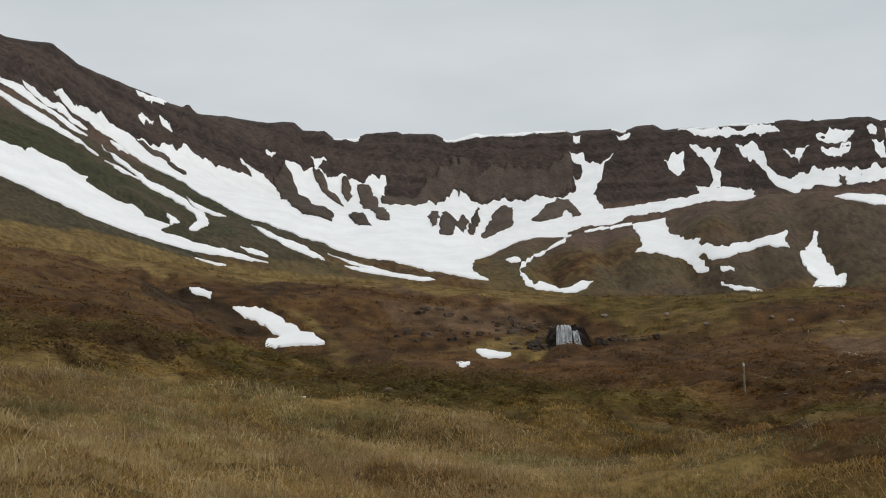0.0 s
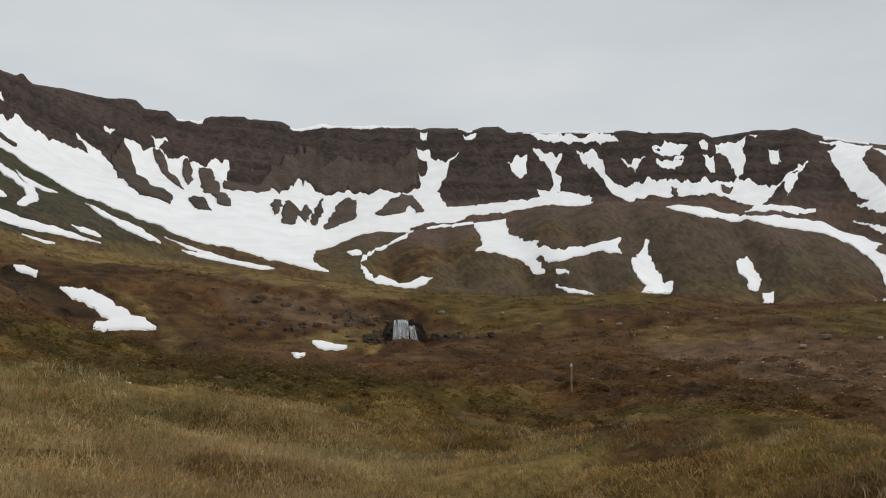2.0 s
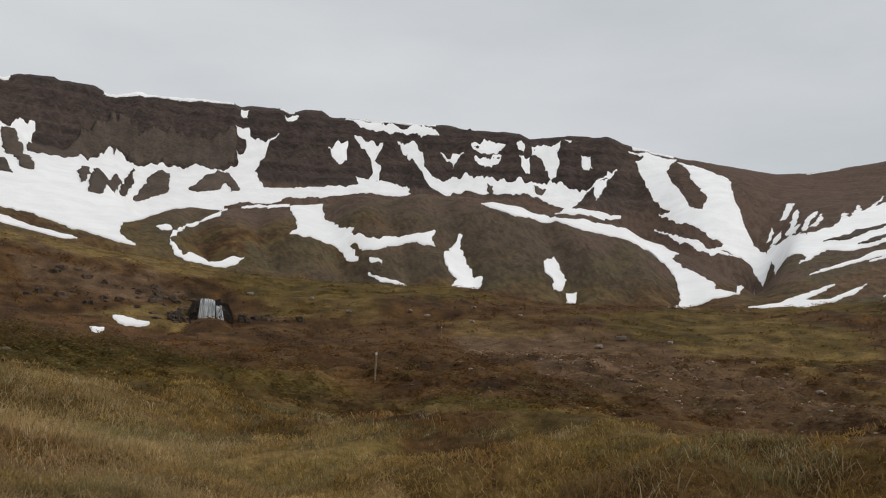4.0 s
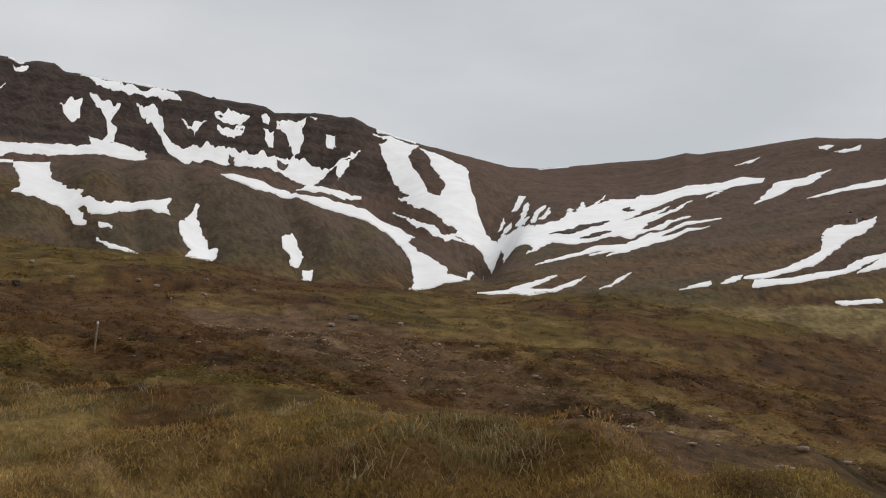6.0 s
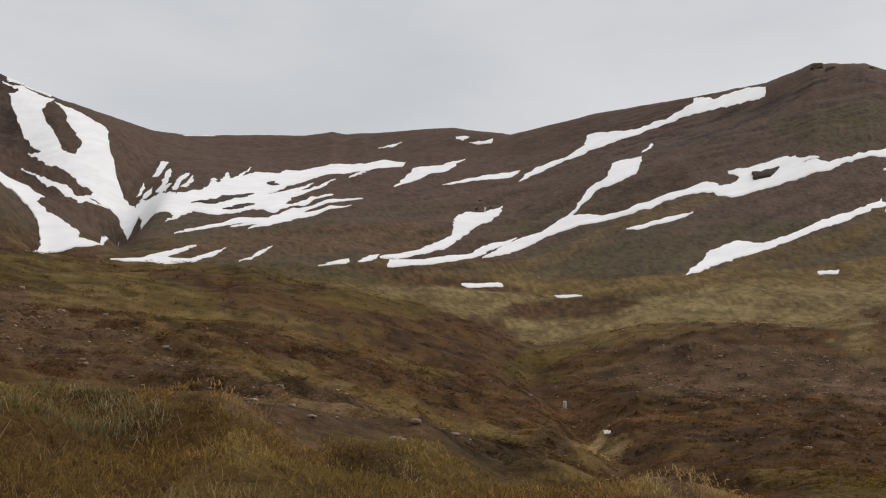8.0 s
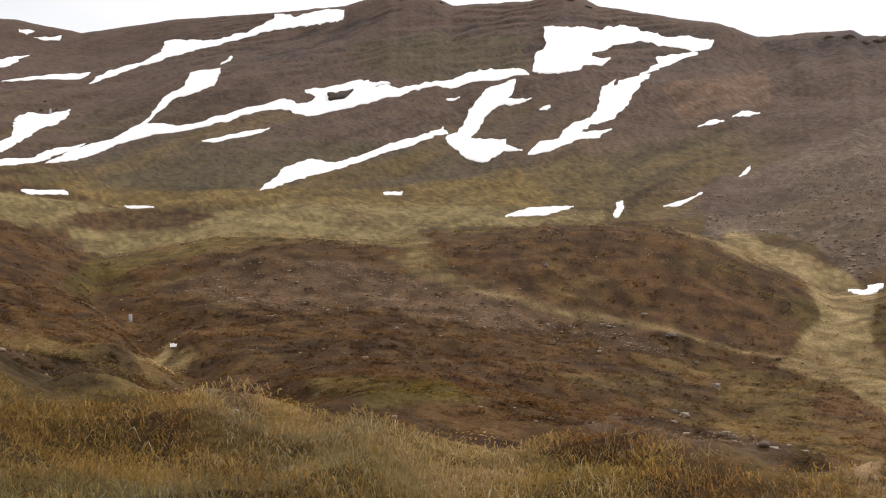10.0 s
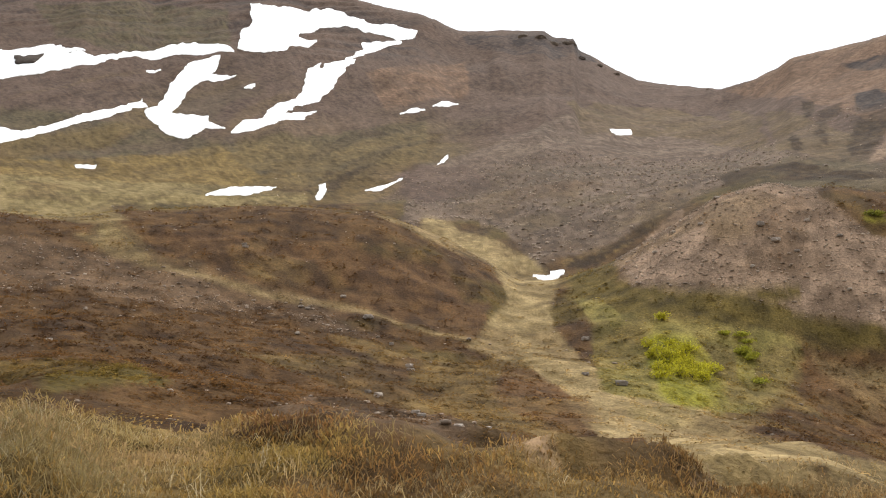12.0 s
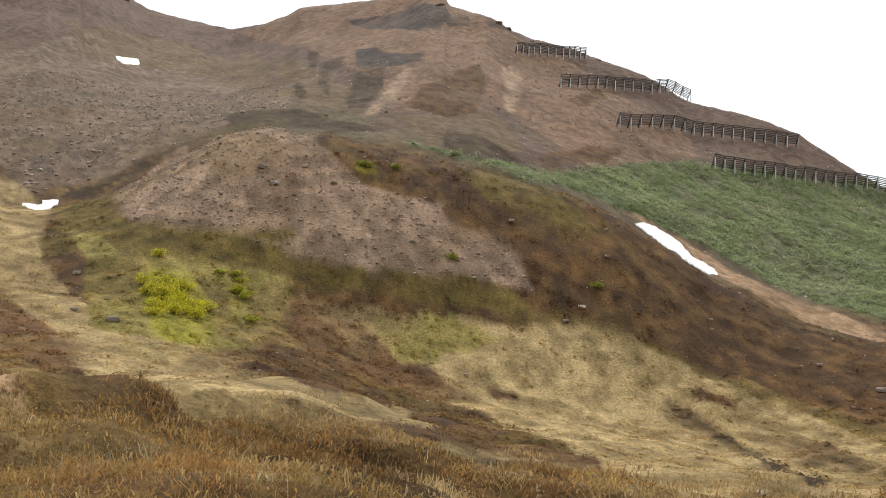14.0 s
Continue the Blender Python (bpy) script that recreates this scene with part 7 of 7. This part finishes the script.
# ---- snow fences on the right-hand hillside ----
def beam(name, p, q, w, h, material, parent, up=(0, 0, 1), label=""):
    """A rolled steel bar from p to q with chamfered edges."""
    p, q = Vector(p), Vector(q)
    along = (q - p).normalized()
    side = along.cross(Vector(up)).normalized()
    top = side.cross(along)
    bm = bmesh.new()
    ring = [(-1, -0.6), (-0.6, -1), (0.6, -1), (1, -0.6), (1, 0.6), (0.6, 1), (-0.6, 1), (-1, 0.6)]
    ends = [[bm.verts.new(c + side * (a * w / 2) + top * (b * h / 2)) for a, b in ring] for c in (p, q)]
    for a in range(8):
        bm.faces.new((ends[0][a], ends[0][(a + 1) % 8], ends[1][(a + 1) % 8], ends[1][a]))
    bm.faces.new(ends[0][::-1]), bm.faces.new(ends[1])
    return part(name, bm, material, parent, label)


def snow_fence(line, spans, label):
    """One row of a snow fence along a line of (bearing, distance): leaning girders on upright legs, with bars across them."""
    rows = np.array(line)
    places = []
    for k in range(spans + 1):
        s = k / spans * (len(rows) - 1)
        x, y = plan(*(float(np.interp(s, range(len(rows)), rows[:, c])) for c in (0, 1)))
        e = 3.0
        fall = Vector((ground_at(x - e, y) - ground_at(x + e, y), ground_at(x, y - e) - ground_at(x, y + e), 0)).normalized()
        places.append((Vector((x, y, ground_at(x, y))), fall))
    start = places[0][0]
    root = tagged(empty_at("snow_fence", start), label, "snow fence", "rows of snow fences")
    tops = []
    for foot, fall in places:
        lean = (Vector((0, 0, 1)) + 0.40 * fall).normalized()
        beam("girder", foot - lean * 0.3 - start, foot + lean * 3.1 - start, 0.20, 0.26, RUST, root, fall)
        head = foot + lean * 2.3 - fall * -0.15
        low = Vector((head.x, head.y, ground_at(head.x, head.y) - 0.3))
        beam("leg", low - start, head - start, 0.20, 0.20, STEEL, root, fall, "pale galvanised steel leg")
        tops.append((foot + lean * 0.75 - fall * 0.22 - start, foot + lean * 3.05 - fall * 0.22 - start))
    for (a0, a1), (c0, c1) in zip(tops, tops[1:]):
        for j in range(7):
            beam("crossbar", a0.lerp(a1, j / 6), c0.lerp(c1, j / 6), 0.12, 0.23, RUST, root)


snow_fence([(120.15, 288.5), (121.29, 293.5), (122.79, 294.5), (123.80, 296.5)], 11, "short row of rusty snow fence on the skyline")
snow_fence([(122.51, 262.5), (124.88, 276.5), (127.22, 280.6), (129.12, 299.6)], 15, "row of dark steel snow fence under the ridge")
snow_fence([(125.52, 233.5), (128.68, 256.6), (131.51, 261.6), (134.49, 267.6)], 17, "long row of dark steel snow fence on brown scree")
snow_fence([(130.37, 226.6), (133.18, 234.6), (135.89, 251.6), (138.65, 265.6)], 17, "lowest row of dark snow fence above green lupines")


# ---- bright willow scrub in the hollow ----
def willow_bush(bearing, dist, wide, tall, colour, label):
    x, y = plan(bearing, dist)
    z = ground_at(x, y)
    root = tagged(empty_at("willow_bush", (x, y, z)), label, "bush", "willow bushes")
    for k in range(5):
        a = k * 1.26 + bearing
        bm = bmesh.new()
        tip = Vector((math.cos(a) * wide * 0.32, math.sin(a) * wide * 0.32, tall * 0.75))
        bmesh.ops.create_cone(bm, cap_ends=True, segments=6, radius1=0.025, radius2=0.008, depth=1.0, matrix=Matrix.Translation((0, 0, 0.5)))
        turn = tip.to_track_quat("Z", "Y").to_matrix().to_4x4() @ Matrix.Diagonal((1, 1, tip.length, 1))
        bmesh.ops.transform(bm, matrix=turn, verts=bm.verts)
        part("stem", bm, TWIG, root)
    n = 420
    v = rng.normal(0, 1, (n, 3))
    v /= np.linalg.norm(v, axis=1)[:, None]
    v *= rng.uniform(0.45, 1.1, (n, 1)) * (1 + 0.35 * np.sin(3 * np.arctan2(v[:, 1], v[:, 0]) + bearing))[:, None]
    centre = v * (wide / 2, wide / 2, tall * 0.45) + (0, 0, tall * 0.5)
    centre[:, 2] = np.maximum(centre[:, 2], 0.04)
    u, w = rng.normal(0, 1, (n, 3)), rng.normal(0, 1, (n, 3))
    u /= np.linalg.norm(u, axis=1)[:, None]
    w = np.cross(u, w)
    w /= np.linalg.norm(w, axis=1)[:, None]
    s = rng.uniform(0.05, 0.10, (n, 1))
    co = np.stack([centre - u * s, centre - w * s * 0.45, centre + u * s, centre + w * s * 0.45], 1).reshape(-1, 3)
    tint = np.repeat(np.array(colour) * rng.uniform(0.6, 1.4, (n, 1)), 4, 0)
    leaves = new("leaves", mesh_of("leaves", co, np.arange(n * 4).reshape(-1, 4), LEAF, False, tint))
    leaves.parent = root


willow_bush(101.85, 73.6, 1.01, 0.84, (0.46, 0.42, 0.03), "bright yellow-green willow bush in a grassy hollow")
willow_bush(103.97, 78.0, 1.62, 0.49, (0.46, 0.42, 0.03), "bright yellow-green willow bush in a grassy hollow")
willow_bush(101.45, 78.8, 0.93, 0.62, (0.46, 0.42, 0.03), "bright yellow-green willow bush in a grassy hollow")
willow_bush(102.41, 82.0, 1.48, 0.52, (0.46, 0.42, 0.03), "bright yellow-green willow bush in a grassy hollow")
willow_bush(102.84, 74.0, 1.31, 0.87, (0.46, 0.42, 0.03), "bright yellow-green willow bush in a grassy hollow")
willow_bush(101.28, 81.2, 1.21, 0.79, (0.46, 0.42, 0.03), "bright yellow-green willow bush in a grassy hollow")
willow_bush(103.47, 74.8, 1.44, 0.78, (0.46, 0.42, 0.03), "bright yellow-green willow bush in a grassy hollow")
willow_bush(102.41, 75.2, 1.11, 0.54, (0.46, 0.42, 0.03), "bright yellow-green willow bush in a grassy hollow")
willow_bush(103.01, 78.4, 1.20, 0.67, (0.46, 0.42, 0.03), "bright yellow-green willow bush in a grassy hollow")
willow_bush(103.83, 77.2, 1.63, 0.50, (0.46, 0.42, 0.03), "bright yellow-green willow bush in a grassy hollow")
willow_bush(102.34, 78.0, 1.36, 0.85, (0.46, 0.42, 0.03), "bright yellow-green willow bush in a grassy hollow")
willow_bush(102.82, 76.4, 0.97, 0.69, (0.46, 0.42, 0.03), "bright yellow-green willow bush in a grassy hollow")
willow_bush(103.20, 77.6, 1.30, 0.86, (0.46, 0.42, 0.03), "bright yellow-green willow bush in a grassy hollow")
willow_bush(101.93, 71.6, 1.41, 0.49, (0.46, 0.42, 0.03), "bright yellow-green willow bush in a grassy hollow")
willow_bush(102.22, 78.0, 1.39, 0.88, (0.46, 0.42, 0.03), "bright yellow-green willow bush in a grassy hollow")
willow_bush(104.00, 76.0, 1.39, 0.52, (0.46, 0.42, 0.03), "bright yellow-green willow bush in a grassy hollow")
willow_bush(101.99, 86.4, 1.09, 0.73, (0.46, 0.42, 0.03), "bright yellow-green willow bush in a grassy hollow")
willow_bush(103.71, 76.8, 1.44, 0.72, (0.46, 0.42, 0.03), "bright yellow-green willow bush in a grassy hollow")
willow_bush(102.82, 79.2, 1.18, 0.84, (0.46, 0.42, 0.03), "bright yellow-green willow bush in a grassy hollow")
willow_bush(101.80, 79.2, 1.22, 0.89, (0.46, 0.42, 0.03), "bright yellow-green willow bush in a grassy hollow")
willow_bush(102.60, 77.2, 1.54, 0.60, (0.46, 0.42, 0.03), "bright yellow-green willow bush in a grassy hollow")
willow_bush(102.16, 73.2, 1.26, 0.60, (0.46, 0.42, 0.03), "bright yellow-green willow bush in a grassy hollow")
willow_bush(104.02, 74.0, 0.98, 0.80, (0.46, 0.42, 0.03), "bright yellow-green willow bush in a grassy hollow")
willow_bush(104.52, 77.2, 1.55, 0.67, (0.46, 0.42, 0.03), "bright yellow-green willow bush in a grassy hollow")
willow_bush(102.55, 80.4, 1.49, 0.64, (0.46, 0.42, 0.03), "bright yellow-green willow bush in a grassy hollow")
willow_bush(103.35, 81.2, 1.43, 0.53, (0.46, 0.42, 0.03), "bright yellow-green willow bush in a grassy hollow")
willow_bush(103.17, 80.8, 0.94, 0.89, (0.46, 0.42, 0.03), "bright yellow-green willow bush in a grassy hollow")
willow_bush(106.78, 76.8, 1.19, 0.48, (0.34, 0.33, 0.04), "olive-green low willow bush in a grassy hollow")
willow_bush(106.32, 82.4, 0.88, 0.42, (0.34, 0.33, 0.04), "olive-green low willow bush in a grassy hollow")
willow_bush(105.08, 85.2, 0.94, 0.34, (0.34, 0.33, 0.04), "olive-green low willow bush in a grassy hollow")
willow_bush(105.88, 82.4, 0.83, 0.47, (0.34, 0.33, 0.04), "olive-green low willow bush in a grassy hollow")
willow_bush(106.07, 83.2, 0.98, 0.51, (0.34, 0.33, 0.04), "olive-green low willow bush in a grassy hollow")
willow_bush(106.16, 84.4, 1.15, 0.35, (0.34, 0.33, 0.04), "olive-green low willow bush in a grassy hollow")
willow_bush(105.91, 85.2, 1.15, 0.45, (0.34, 0.33, 0.04), "olive-green low willow bush in a grassy hollow")
willow_bush(106.28, 82.0, 1.01, 0.35, (0.34, 0.33, 0.04), "olive-green low willow bush in a grassy hollow")
willow_bush(105.99, 82.8, 1.11, 0.37, (0.34, 0.33, 0.04), "olive-green low willow bush in a grassy hollow")
willow_bush(106.46, 82.8, 0.98, 0.47, (0.34, 0.33, 0.04), "olive-green low willow bush in a grassy hollow")
willow_bush(112.23, 101.7, 1.1, 0.55, (0.22, 0.22, 0.03), "low green willow bush among stones")
willow_bush(112.58, 101.7, 1.1, 0.55, (0.22, 0.22, 0.03), "low green willow bush among stones")
willow_bush(124.72, 91.3, 1.1, 0.55, (0.22, 0.22, 0.03), "low green willow bush among stones")
willow_bush(117.09, 91.3, 1.1, 0.55, (0.22, 0.22, 0.03), "low green willow bush among stones")
willow_bush(114.01, 102.5, 1.1, 0.55, (0.22, 0.22, 0.03), "low green willow bush among stones")
